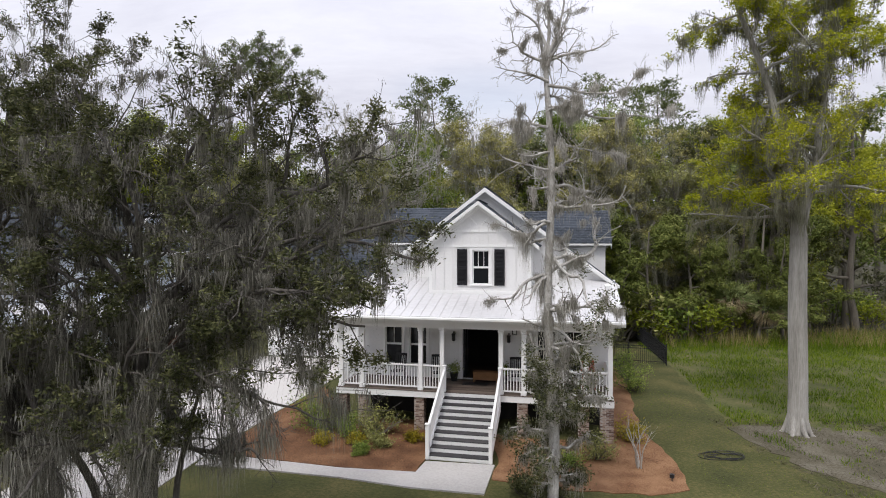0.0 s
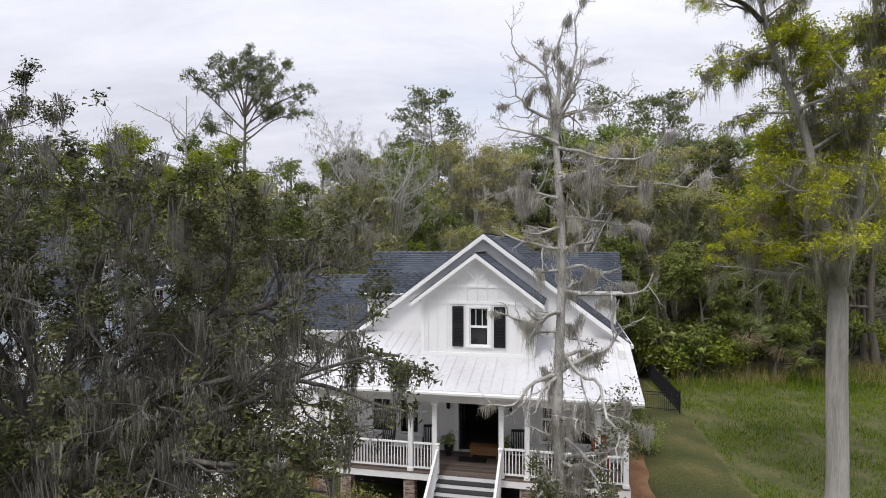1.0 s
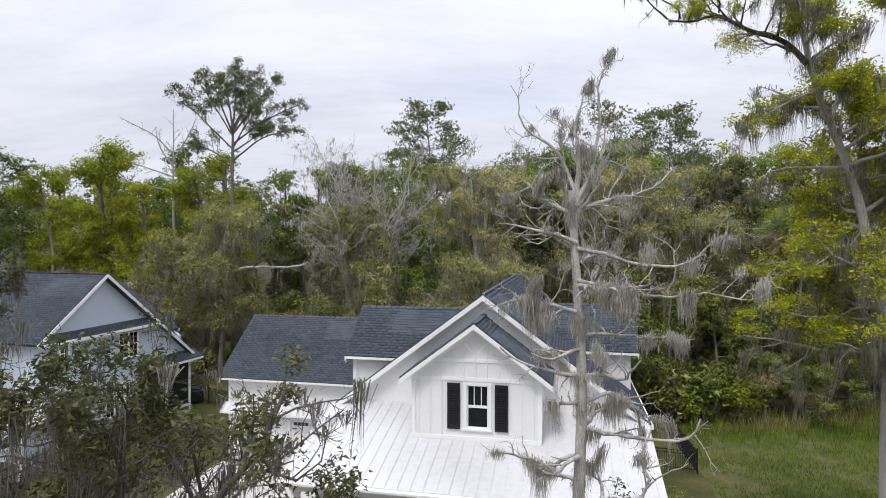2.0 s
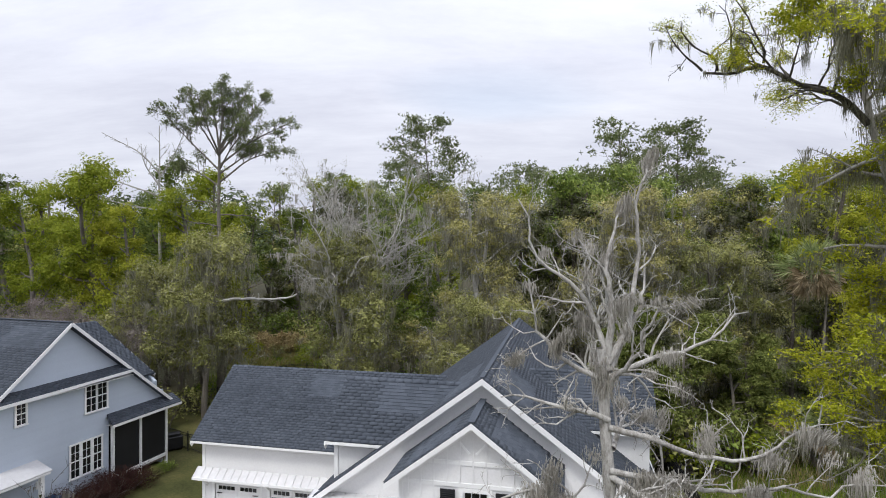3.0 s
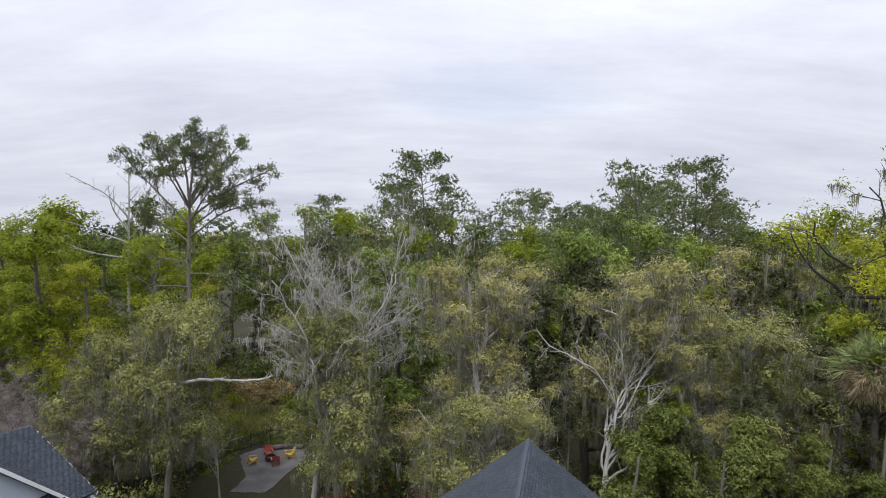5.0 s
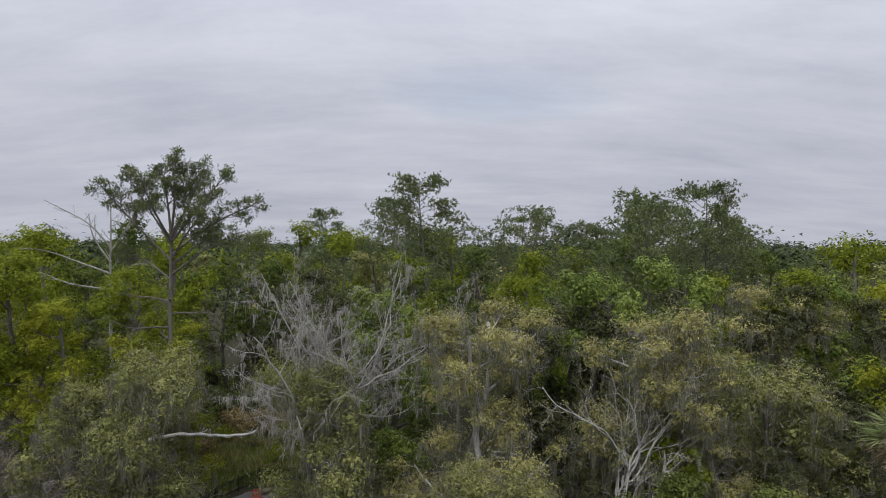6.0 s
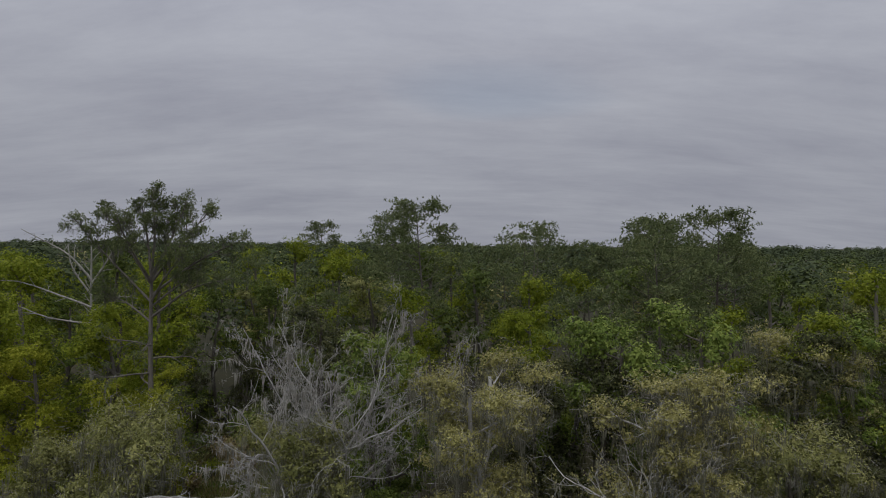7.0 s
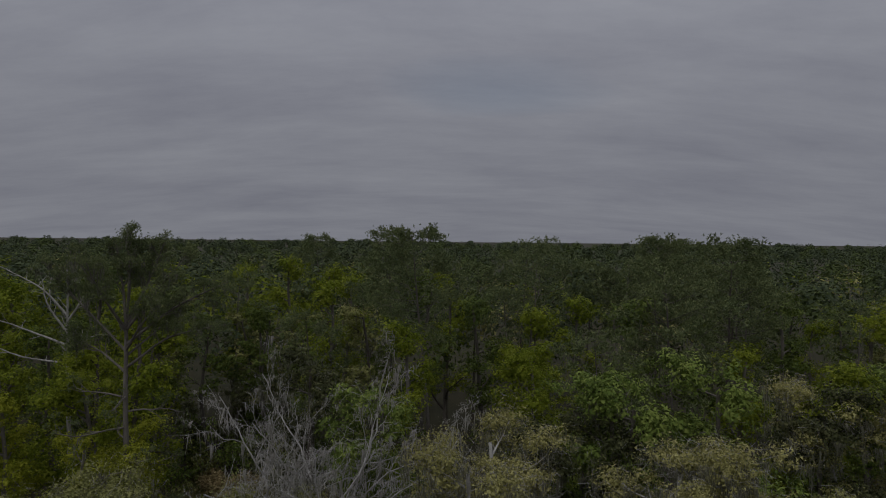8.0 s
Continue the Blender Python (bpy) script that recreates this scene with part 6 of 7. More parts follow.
live_oak(6, -13.2, 13.4, 12.8, ((10.0, 300, 4.5, 0.4), (10.8, 325, 4.8, 0.5), (11.4, 15, 4.6, 0.4), (11.8, 60, 4.0, 0.6), (12.2, 280, 4.0, 0.6), (9.0, 0, 5.0, 0.3), (12.5, 350, 4.4, 0.5), (2.6, 330, 4.6, 0.0), (3.2, 300, 4.4, 0.0), (4.4, 30, 4.0, 0.2), (5.2, 270, 3.6, 0.3), (6.0, 350, 4.6, 0.3), (6.8, 120, 4.0, 0.4), (7.6, 10, 4.4, 0.3), (8.4, 220, 4.2, 0.4), (9.2, 330, 4.2, 0.4), (9.8, 20, 4.8, 0.4), (10.4, 350, 5.2, 0.45), (10.9, 150, 3.0, 0.6), (11.3, 10, 4.8, 0.6), (11.7, 300, 3.6, 0.8), (12.0, 40, 3.6, 1.0)), 0.4,
         "tall dark live oak hung with moss beside the drive", 16, 0.05, 0.8, share=0.46, beard=0.7)

live_oak(7, -8.9, 12.0, 7.4, ((4.2, 300, 3.0, 0.2), (4.4, 200, 3.0, 0.2), (4.6, 20, 3.2, 0.2), (4.8, 120, 3.0, 0.2), (5.2, 260, 3.2, 0.2), (5.4, 0, 3.6, 0.2), (5.8, 60, 3.2, 0.3), (6.1, 180, 3.2, 0.3), (6.9, 330, 3.2, 0.4)), 0.36,
         "dark oak thickly hung with long beards of moss", 18, 0.1, 1.2, 60, 9, share=0.46, beard=2.0)

# ---- garden shrubs ----
for k, (x, y, size, mat, lab) in enumerate(((-5.4, 24.3, 1.4, GREEN_LEAF, "rounded dark green shrub in the straw bed"), (-4.75, 23.4, 1.1, GREEN_LEAF, "rounded dark green shrub in the straw bed"), (-3.8, 22.8, 1.0, GREEN_LEAF, "low green shrub in the straw bed"),
                                            (-2.7, 22.9, 1.3, OLIVE_LEAF, "loose olive-green shrub before the porch"), (-4.6, 21.9, 0.5, YELLOW_LEAF, "small yellow-leaved shrub in the straw bed"), (-3.35, 21.9, 0.5, YELLOW_LEAF, "small yellow-leaved shrub in the straw bed"), (-2.35, 21.6, 0.6, OLIVE_LEAF, "small green shrub in the straw bed"),
                                            (-1.15, 22.2, 0.5, YELLOW_LEAF, "small yellow-leaved shrub in the straw bed"), (-2.95, 20.8, 0.5, GREEN_LEAF, "small green shrub in the straw bed"), (5.5, 20.4, 0.95, OLIVE_LEAF, "olive-green shrub by the brick pier"), (4.2, 19.6, 0.7, GREEN_LEAF, "low green shrub under the porch"),
                                            (7.3, 22.3, 0.9, YELLOW_LEAF, "yellow-green shrub beside the house"), (10.6, 33.5, 1.5, GREEN_LEAF, "upright green shrub beside the house"), (10.0, 30.0, 1.3, GREEN_LEAF, "upright green shrub beside the house"), (3.2, 17.0, 0.8, OAK_LEAF, "dark shrub at the foot of the bare tree"), (2.4, 17.6, 0.7, OAK_LEAF, "dark shrub at the foot of the bare tree"))):
    b = bush(300 + k, size, mat, 45, 0.085 if size < 1.2 else 0.11, label=lab, group="garden shrubs", n=22)
    b.matrix_world = at(x, y, k * 50)


def crepe():
    w = Wood(41)
    for k in range(5):
        a = k * 1.3
        w.limb((0.05 * math.cos(a), 0.05 * math.sin(a), -0.05), (0.13 * math.cos(a), 0.13 * math.sin(a), 1), 1.55 + 0.2 * (k % 3), 0.028, 0, [(0.16, 0.11, 0.02, 4, 36, 0.5, 0.5), (0.12, 0.14, 0.08, 0, 0, 0, 0)])
    return tree("crepe_myrtle", "small pruned bare pale-stemmed tree", w, TRUNK_BARK, m=at(6.7, 19.5))


crepe()

# ---- the wood behind the houses ----
# prototypes, which stand among the trees themselves
P = {}
P["oak_a"] = oak(101, 14, 6.8, OLIVE_LEAF, WOOD_MOSS, per=266, long=0.15, lobe=(0.85, 1.5), moss_keep=0.85, moss_long=1.45, twigs=26, label="olive-leaved oak hung with grey moss at the wood's edge", lift=-0.02)
P["oak_b"] = oak(102, 17, 5.2, TAN_LEAF, WOOD_MOSS, PALE_BARK, per=245, long=0.135, lobe=(0.55, 1.0), moss_keep=0.75, moss_long=1.3, jitter=0.5, twigs=40, label="budding tan-green oak hung with grey moss")
P["oak_c"] = oak(103, 20, 5.5, GREEN_LEAF, None, per=126, long=0.24, lobe=(0.8, 1.5), label="full mid-green woodland tree in leaf")
P["edge"] = oak(117, 10, 3.4, EDGE_LEAF, None, per=154, long=0.17, lobe=(0.5, 0.95), kids=10, subs=5, low=0.1, label="leafy olive-green young tree at the wood's edge")
P["lime_a"] = oak(104, 21, 5.2, BRIGHT_LEAF, None, per=140, long=0.22, lobe=(0.8, 1.4), label="bright spring-green woodland tree")
P["lime_b"] = oak(105, 19, 4.6, YOUNG_LEAF, None, per=133, long=0.2, lobe=(0.7, 1.2), label="lime-green woodland tree in new leaf")
P["dark_a"] = oak(106, 20, 5.2, OAK_LEAF, WOOD_MOSS, per=126, long=0.24, lobe=(0.8, 1.4), moss_keep=0.3, twigs=12, label="dark green woodland oak with some moss")
P["far_green"] = oak(113, 22, 5.6, DEEP_LEAF, None, per=77, long=0.31, lobe=(1.0, 1.7), kids=9, subs=5, label="full mid-green woodland tree deep in the wood")
P["far_bright"] = oak(114, 22, 5.4, BRIGHT_LEAF, None, per=77, long=0.31, lobe=(1.0, 1.7), kids=9, subs=5, label="bright spring-green tree deep in the wood")
P["far_lime"] = oak(115, 21, 4.8, YOUNG_LEAF, None, per=77, long=0.31, lobe=(0.9, 1.5), kids=9, subs=5, label="lime-green tree deep in the wood")
P["far_tan"] = oak(116, 21, 5.0, OLIVE_LEAF, WOOD_MOSS, per=77, long=0.31, lobe=(0.9, 1.5), kids=9, subs=5, moss_keep=0.15, label="olive-grey tree deep in the wood")
P["grey_a"] = bare_tree(107, 22, PALE_BARK, MOSS, 0.05, 0.8, trunk=0.48, reach=0.62, spread=36, kids=15, lift=0.05, first=0.45, drapes=16, bud=PALE_TWIG, bud_keep=0.3, bud_size=(0.34, 0.022), crook=0.2, thick=0.0088, label="bare grey tree hung with moss")
P["grey_b"] = bare_tree(108, 21, PALE_BARK, WOOD_MOSS, 0.04, 0.6, trunk=0.45, reach=0.5, bud=TAN_LEAF, bud_keep=0.28, spread=30, kids=15, lift=0.05, first=0.4, thick=0.009, crook=0.17, label="pale budding tree with bare limbs", drapes=12, bud_size=(0.12, 0.055))
P["brush"] = bare_tree(120, 12.5, BARK, None, trunk=0.3, reach=0.6, spread=55, kids=12, lift=0.07, bud=TWIG, bud_keep=0.8, thick=0.007, bud_size=(0.6, 0.03), label="bare grey-brown young tree beside the neighbour's house")
P["pine_a"] = pine(119, 28.2, PINE_LEAF, 0.64, 5.4, whorls=42, kids=4, tufts=14, needles=8, clump=0.78, long=0.27, wide=0.08, label="tall dark green pine above the wood")
P["pine_b"] = pine(110, 25, PINE_LEAF, 0.6, 4.6, whorls=22, kids=4, tufts=9, needles=7, clump=0.86, long=0.33, wide=0.095, peak=0.4, label="tall dark green pine above the wood")
# the first of each lot is the prototype itself
SITES = {}
SITES["oak_a"] = [(-18.8, 55.4, 0, 1.08), (-6.3, 54.0, 200, 1.06), (-23.5, 57, 120, 0.9), (2.5, 46.8, 40, 0.8), (22.6, 54, 250, 1.08)]
SITES["oak_b"] = [(3.8, 49.5, 0, 1.18), (17.8, 50.6, 20, 1.0), (14.6, 55.5, 140, 1.15), (1.6, 55.0, 250, 1.2), (19.5, 53, 60, 1.2), (26.5, 58, 330, 1.25)]
SITES["oak_c"] = [(-2.0, 60, 0, 0.9), (-3.5, 64, 100, 1.0), (14, 60, 60, 1.1), (30, 58, 280, 1.1), (9, 62, 170, 1.1), (21, 62, 45, 1.15)]
SITES["edge"] = [(16.8, 45.6, 90, 1.0), (13.6, 45.8, 200, 0.95), (20.2, 46.6, 310, 0.95), (22.0, 46.4, 20, 0.85), (18.6, 48.0, 70, 1.1), (23.6, 49.5, 170, 0.9), (28.8, 47.6, 230, 0.9), (11.4, 46.6, 140, 1.0), (31.0, 48.5, 80, 1.1), (14.2, 48.6, 30, 1.15), (24.9, 45.4, 240, 0.8), (27.0, 45.6, 100, 0.85)]
SITES["lime_a"] = [(7.7, 66.5, 0, 1.05), (-22, 63, 80, 1.0), (15.6, 50, 30, 0.6), (-27, 66, 10, 1.05), (-33, 66, 190, 1.12), (31, 64, 140, 1.1), (-40, 66, 80, 1.0)]
SITES["far_bright"] = [(-20, 112, 10, 1.25), (-14, 108, 70, 1.2), (-30, 108, 190, 1.2), (-27, 72, 200, 1.1), (-1, 72, 300, 1.05), (-36, 74, 20, 1.15)]
SITES["lime_b"] = [(-20.5, 63, 0, 0.9), (-23.5, 61.5, 100, 0.85), (-29, 63, 240, 1.0), (30.6, 52.6, 60, 1.16), (36, 50, 160, 1.1), (-34, 65, 30, 0.95), (36, 42, 300, 0.9)]
SITES["dark_a"] = [(12, 58, 0, 1.05), (7.5, 59.0, 150, 0.95), (17.8, 57.8, 330, 0.9), (26, 60, 240, 1.05), (9.6, 53.0, 60, 0.5), (-9, 68, 60, 1.05), (27.0, 51.5, 30, 0.7), (20.6, 50.4, 120, 0.6), (15.0, 48.0, 200, 0.5), (35, 60, 60, 1.0), (31.5, 54, 140, 0.8), (36.5, 52, 20, 0.85)]
SITES["grey_a"] = [(-8.5, 56.6, 0, 1.24), (-4.0, 61, 200, 0.8)]
SITES["grey_b"] = [(11.2, 51.4, 0, 1.12), (17.2, 54.6, 100, 0.9), (-15.8, 57.5, 150, 0.4)]
SITES["brush"] = [(-28, 56, 0, 1.0), (-32, 57.5, 100, 1.05), (-36, 59, 200, 1.1), (-24.5, 56, 300, 0.9), (-30, 53, 60, 0.9), (-35, 54, 150, 1.0), (-40, 60, 20, 1.1), (-26.5, 51.5, 250, 0.75)]
SITES["pine_a"] = [(0.4, 79, 0, 1.06), (30.2, 79.7, 70, 1.04), (29.4, 99, 250, 1.05), (-7, 121, 90, 1.07), (34, 110, 140, 1.04), (20, 100, 200, 0.92), (-20.4, 131, 20, 1.03), (26, 86, 310, 0.86)]
SITES["pine_b"] = [(16.8, 118, 0, 1.16), (13, 108, 80, 1.14), (22, 112, 160, 1.03), (10, 95, 240, 0.91), (27, 98, 320, 0.99), (33, 84, 30, 0.99), (-4, 104, 70, 0.98), (-8, 96, 200, 0.91), (37, 92, 120, 1.03), (40, 100, 20, 1.07), (44, 104, 250, 1.03), (30, 102, 10, 1.09), (6, 106, 100, 1.01), (24, 96, 50, 1.05)]
# random fill further back, thinned where named trees stand
taken = [(x, y) for lot in SITES.values() for x, y, *_ in lot]
fill = random.Random(8)
kinds = ["far_green", "far_bright", "far_bright", "far_green", "pine_b", "far_lime", "far_bright", "far_tan", "far_green", "pine_b"]
for kind in kinds:
    SITES.setdefault(kind, [])
tries = 0
while tries < 1200:
    tries += 1
    y = fill.uniform(60, 104)
    x = fill.uniform(-0.86, 0.86) * y
    if any((x - a) ** 2 + (y - b) ** 2 < 36 for a, b in taken) or (-25 < x < -9 and y < 72) or (-31 < x < -13 and 70 < y < 98):
        continue
    taken.append((x, y))
    kind = fill.choice(kinds)
    s = fill.uniform(0.85, 1.12) * (0.98 if kind[:4] == "pine" else 1.1)
    SITES[kind].append((x, y, fill.uniform(0, 360), s))
# trees and saplings round the clearing
SITES["far_green"] += [(-15.5, 93, 40, 0.9), (-21, 97, 130, 0.95), (-27.5, 94, 220, 0.95), (-31.5, 86, 310, 0.9), (-12.5, 85, 90, 0.8)]
SITES["far_tan"] += [(-24, 100.5, 30, 0.95), (-18.2, 100, 200, 0.95), (-29, 79, 120, 0.75)]
SITES["dark_a"] += [(-24.2, 94.5, 20, 0.55), (-18.4, 94.6, 160, 0.5), (-28.6, 89.5, 260, 0.5), (-14.6, 88.2, 80, 0.45)]
for kind, lot in SITES.items():
    proto = P[kind]
    for k, (x, y, turn, s) in enumerate(lot):
        m = at(x, y, turn, s)
        if k == 0:
            proto.matrix_world = m
        else:
            copy_thing(proto, m).matrix_basis = m


# flat-topped tall pine with open boughs
def old_pine():
    w = Wood(131)
    r = w.rng
    pts, radii = w.bough([(0.1, 0, -0.2), (0.15, 0.05, 9), (-0.1, 0, 17), (0, 0, 24.5)], 0.36, 0.1, 0, 0, [], step=1.0, wobble=0.005, sides=9)
    w.ends, w.sides, w.lines = [], [], []
    fine = [(0.45, 0.16, 0.1, 4, 48, 0.5, 0.35), (0.4, 0.2, 0.1, 0, 0, 0, 0)]
    # the great limbs that spread into the flat top: knots from the trunk outwards
    for knots, r0 in (([(0, 0, 21.5), (-2.2, 0.3, 23.6), (-4.4, 0.4, 25.8), (-6.0, 0.4, 27.7)], 0.1), ([(0, 0, 22.8), (-1.6, -0.3, 25.6), (-3.4, -0.5, 28.3)], 0.095), ([(0, 0, 23.4), (-0.6, 0.6, 26.2), (-1.2, 0.9, 29.2)], 0.12), ([(0, 0, 23.8), (0.5, -0.4, 26.5), (0.3, -0.8, 29.5)], 0.12),
                      ([(0, 0, 23.6), (1.4, 0.4, 26.3), (2.2, 0.7, 29.0)], 0.12), ([(0, 0, 23.0), (2.4, -0.2, 26.0), (4.6, -0.4, 28.4)], 0.12), ([(0, 0, 22.0), (2.8, 0.6, 24.4), (5.2, 0.9, 25.6), (6.6, 0.8, 26.3)], 0.12), ([(0, 0, 20.4), (3.0, -0.3, 22.6), (6.4, -0.4, 23.4)], 0.11),
                      ([(0, 0, 23.0), (0.4, 2.2, 26.0), (0.6, 3.6, 28.2)], 0.11), ([(0, 0, 23.0), (-0.4, -2.2, 25.6), (-0.6, -3.6, 27.8)], 0.11), ([(0, 0, 20.0), (-2.4, 0.8, 21.6), (-4.6, 1.2, 22.4)], 0.1), ([(0, 0, 21.2), (1.4, 1.6, 22.8), (2.6, 2.8, 24.6)], 0.1), ([(0, 0, 21.6), (1.8, -1.4, 23.6), (3.4, -2.2, 25.2)], 0.1)):
        w.bough(knots, r0, 0.035, 12, 1.7, fine, 0.42, 52, 0.6, 0.04, 0.22)
    # weeping lower limbs, thinner in needles
    for k in range(11):
        a = k * 2.4
        i = int((0.44 + 0.035 * k) * (len(pts) - 1))
        w.limb(pts[i], (math.cos(a), math.sin(a), 0.02), r.uniform(3.0, 5.2), 0.08, 0, [(0.6, 0.12, -0.01, 6, 50, 0.4, 0.3), *fine[1:]])
    return tree("old_pine", "old flat-topped pine with open grey boughs", w, BARK, [("crown", needle_clumps(r, w.ends, 15, 8, 0.42, 0.6, 0.15, 0.036), PINE_LEAF)], (joined(moss_strands(r, w.sides, 12, 0.1, 0.7, 0.016, 0.2), drape(r, w.lines[:30], 60, 0.6, 0.014, 0.4, 0.06)), DARK_MOSS), at(-20.0, 61.6, 0, 0.98))


old_pine()


# dead grey tree beside the old pine
def snag():
    w = Wood(141)
    w.twig = 0.014
    bare = [(0.6, 0.16, 0.06, 3, 46, 0.5, 0.3), (0.5, 0.2, 0.05, 0, 0, 0, 0)]
    trunk = [(0, 0, -0.2), (0.2, 0, 9), (-0.1, 0.1, 18), (0.1, 0, 23), (0.2, 0, 27.2)]
    w.bough(trunk, 0.3, 0.04, 14, 2.4, bare, 0.66, 50, 0.9, 0.03, 0.3)
    for knots in ([(0, 0, 22.0), (-2.2, 0.2, 24.4), (-4.0, 0.3, 25.4), (-6.2, 0.2, 26.6)], [(0, 0, 19.5), (-3.0, 0.2, 20.6), (-6.4, 0.3, 21.8), (-9.0, 0.3, 22.0)], [(0, 0, 18.0), (-3.5, -0.2, 18.4), (-7.0, 0, 19.8)], [(0, 0, 21.6), (1.6, 0.1, 24.0), (2.6, 0, 26.2)], [(0, 0, 19.0), (2.4, 0.2, 20.6), (4.6, 0.2, 20.2)], [(0, 0, 20.6), (-1.6, -0.4, 23.0), (-1.8, -0.5, 25.2)]):
        w.bough(knots, 0.11, 0.03, 7, 1.5, bare, 0.3, 48, 0.6, 0.05, 0.2)
    return tree("dead_tree", "bare dead grey tree with long crooked limbs", w, MOSSY_BARK, m=at(-30.4, 71.5))


snag()


def limb_part():
    """The long bleached limb that reaches out of the oak at the clearing."""
    w = Wood(17)
    w.bough([(0.2, 0.0, 8.6), (1.4, -0.3, 8.9), (2.9, -0.4, 9.15), (4.3, -0.5, 9.2), (5.6, -0.5, 9.3), (6.9, -0.5, 9.5), (7.2, -0.5, 9.75)], 0.12, 0.065, 6, 0.9, [(0.3, 0.2, 0.05, 2, 50, 0.5, 0.3), (0.2, 0.2, 0.0, 0, 0, 0, 0)], 0.3, 60, 0.3, 0.06, sides=8)
    return hang("bare_limb", w.mesh("bare_limb"), LICHEN_BARK, P["oak_a"], "long bleached bare limb")


limb_part()


def palmetto(x, y, h, seed, size=1.0):
    """A cabbage palm: fans of stiff blades on stalks above, a thick skirt of dead ones hanging below."""
    r = np.random.default_rng(seed)
    w = Wood(seed)
    w.limb((0, 0, -0.2), (0.02, 0, 1), h, 0.2, 0, [(1.0, 0.015, 0.0, 0, 0, 0, 0)])
    top = np.array((0, 0, h))
    green, dry = [], []
    def fan(rows, d, stalk, blades, spread, long):
        side = np.cross(d, r.normal(0, 1, 3))
        side /= np.linalg.norm(side)
        hub = top + d * stalk
        for t in np.linspace(-spread, spread, blades):
            q = d * math.cos(t) + side * math.sin(t) + r.normal(0, 0.06, 3) + np.array((0, 0, -0.12))
            q /= np.linalg.norm(q)
            ln = long * (1 - 0.25 * abs(t) / spread) * r.uniform(0.85, 1.1)
            rows.append((hub + q * ln * 0.5, q, ln))
    for k in range(46):
        a, e = k * 2.4 + r.uniform(-0.3, 0.3), math.asin(r.uniform(-0.15, 0.97))
        fan(green, np.array((math.cos(a) * math.cos(e), math.sin(a) * math.cos(e), math.sin(e))), r.uniform(0.8, 1.35) * size, 18, 1.15, 1.05 * size)
    for k in range(104):
        a, e = k * 2.4, r.uniform(-1.25, -0.05)
        fan(dry, np.array((math.cos(a) * math.cos(e), math.sin(a) * math.cos(e), math.sin(e))), r.uniform(0.7, 1.3) * size, 12, 0.8, 0.95 * size)
    def lot(rows):
        c, d, ln = np.array([a for a, _, _ in rows]), np.array([b for _, b, _ in rows]), np.array([l for _, _, l in rows])
        return rhombs(c, d, r.normal(0, 1, c.shape), ln, np.full(len(c), 0.085 * size))
    return tree("palmetto", "cabbage palm with a skirt of dry fronds", w, BARK, [("fronds", lot(green), PALM_LEAF), ("dry_fronds", lot(dry), DRY_PALM)], m=at(x, y), group="palms")


palmetto(25.4, 46.6, 13.2, 61, 1.2)
palmetto(23.4, 46.4, 3.4, 62, 0.8)
palmetto(25.6, 45.4, 2.6, 63, 0.8)

# undergrowth at the wood's edge
U = [bush(401, 2.6, GREEN_LEAF, 27, 0.3, "undergrowth_shrub", "tall green undergrowth shrub at the wood's edge", "undergrowth", n=11, tall=1.2),
     bush(402, 2.4, OLIVE_LEAF, 27, 0.28, "undergrowth_shrub", "olive undergrowth shrub at the wood's edge", "undergrowth", n=11, tall=1.3),
     bush(403, 2.2, BRIGHT_LEAF, 27, 0.28, "undergrowth_shrub", "bright green undergrowth shrub at the wood's edge", "undergrowth", n=11, tall=1.0),
     bush(404, 2.4, TAN_LEAF, 14, 0.12, "undergrowth_shrub", "bare grey-brown brush beside the neighbour's house", "undergrowth", n=30, tall=1.1),
     bush(405, 2.0, RUSSET, 40, 0.34, "broom_shrub", "dry russet-tan brush in the clearing", "undergrowth", n=16, tall=1.5)]
edge = random.Random(12)
lots = [[] for _ in U]
for x, y, k, s in ((12.5, 45.5, 2, 1.6), (14.5, 46.3, 1, 1.8), (16.5, 45.2, 2, 1.3), (10.5, 46.8, 0, 1.8), (18.5, 45.4, 0, 1.5), (8.5, 47.5, 1, 1.2), (-24, 47, 3, 1.7), (-27, 48.5, 3, 1.9), (-30, 50, 3, 1.8), (-22.5, 50.5, 3, 1.5), (-21, 53, 1, 1.2), (21, 45.5, 2, 1.4), (6, 58, 0, 1.1), (-4.5, 57.5, 0, 1.3), (-2.5, 58.5, 0, 1.8), (-8.5, 60, 1, 1.0), (-19.5, 57, 1, 0.9), (-24, 55, 0, 1.2), (-22.6, 86, 4, 1.1), (-20.6, 87, 4, 1.2), (-18.6, 86.4, 4, 1.1), (-21.6, 84.2, 4, 0.9), (-19.4, 84.0, 4, 0.8), (-25.0, 87.6, 4, 1.1), (-24.6, 78, 4, 0.9), (-25.8, 75.5, 4, 0.9), (-23.6, 82, 2, 0.9), (-17.0, 82, 2, 0.8), (-20.2, 80.5, 1, 0.7), (-26.6, 82.5, 1, 1.1), (-14.6, 79.5, 0, 1.0), (-15.8, 76.0, 2, 0.8), (-22.0, 72.5, 2, 0.8), (-20.8, 68.0, 1, 0.8), (-11.6, 74.5, 0, 1.1), (-30, 92, 0, 1.7), (-27, 91.5, 1, 1.6), (-24.2, 91.8, 0, 1.6), (-21.4, 92.4, 0, 1.8), (-18.8, 91.6, 1, 1.6), (-16.2, 90.6, 0, 1.6), (-13.2, 89, 0, 1.7), (-28.6, 85.6, 0, 1.4), (-23, 97, 0, 1.9), (-17.4, 97.4, 0, 1.9), (-29.5, 98, 0, 1.9)):
    lots[k].append((x, y, s))
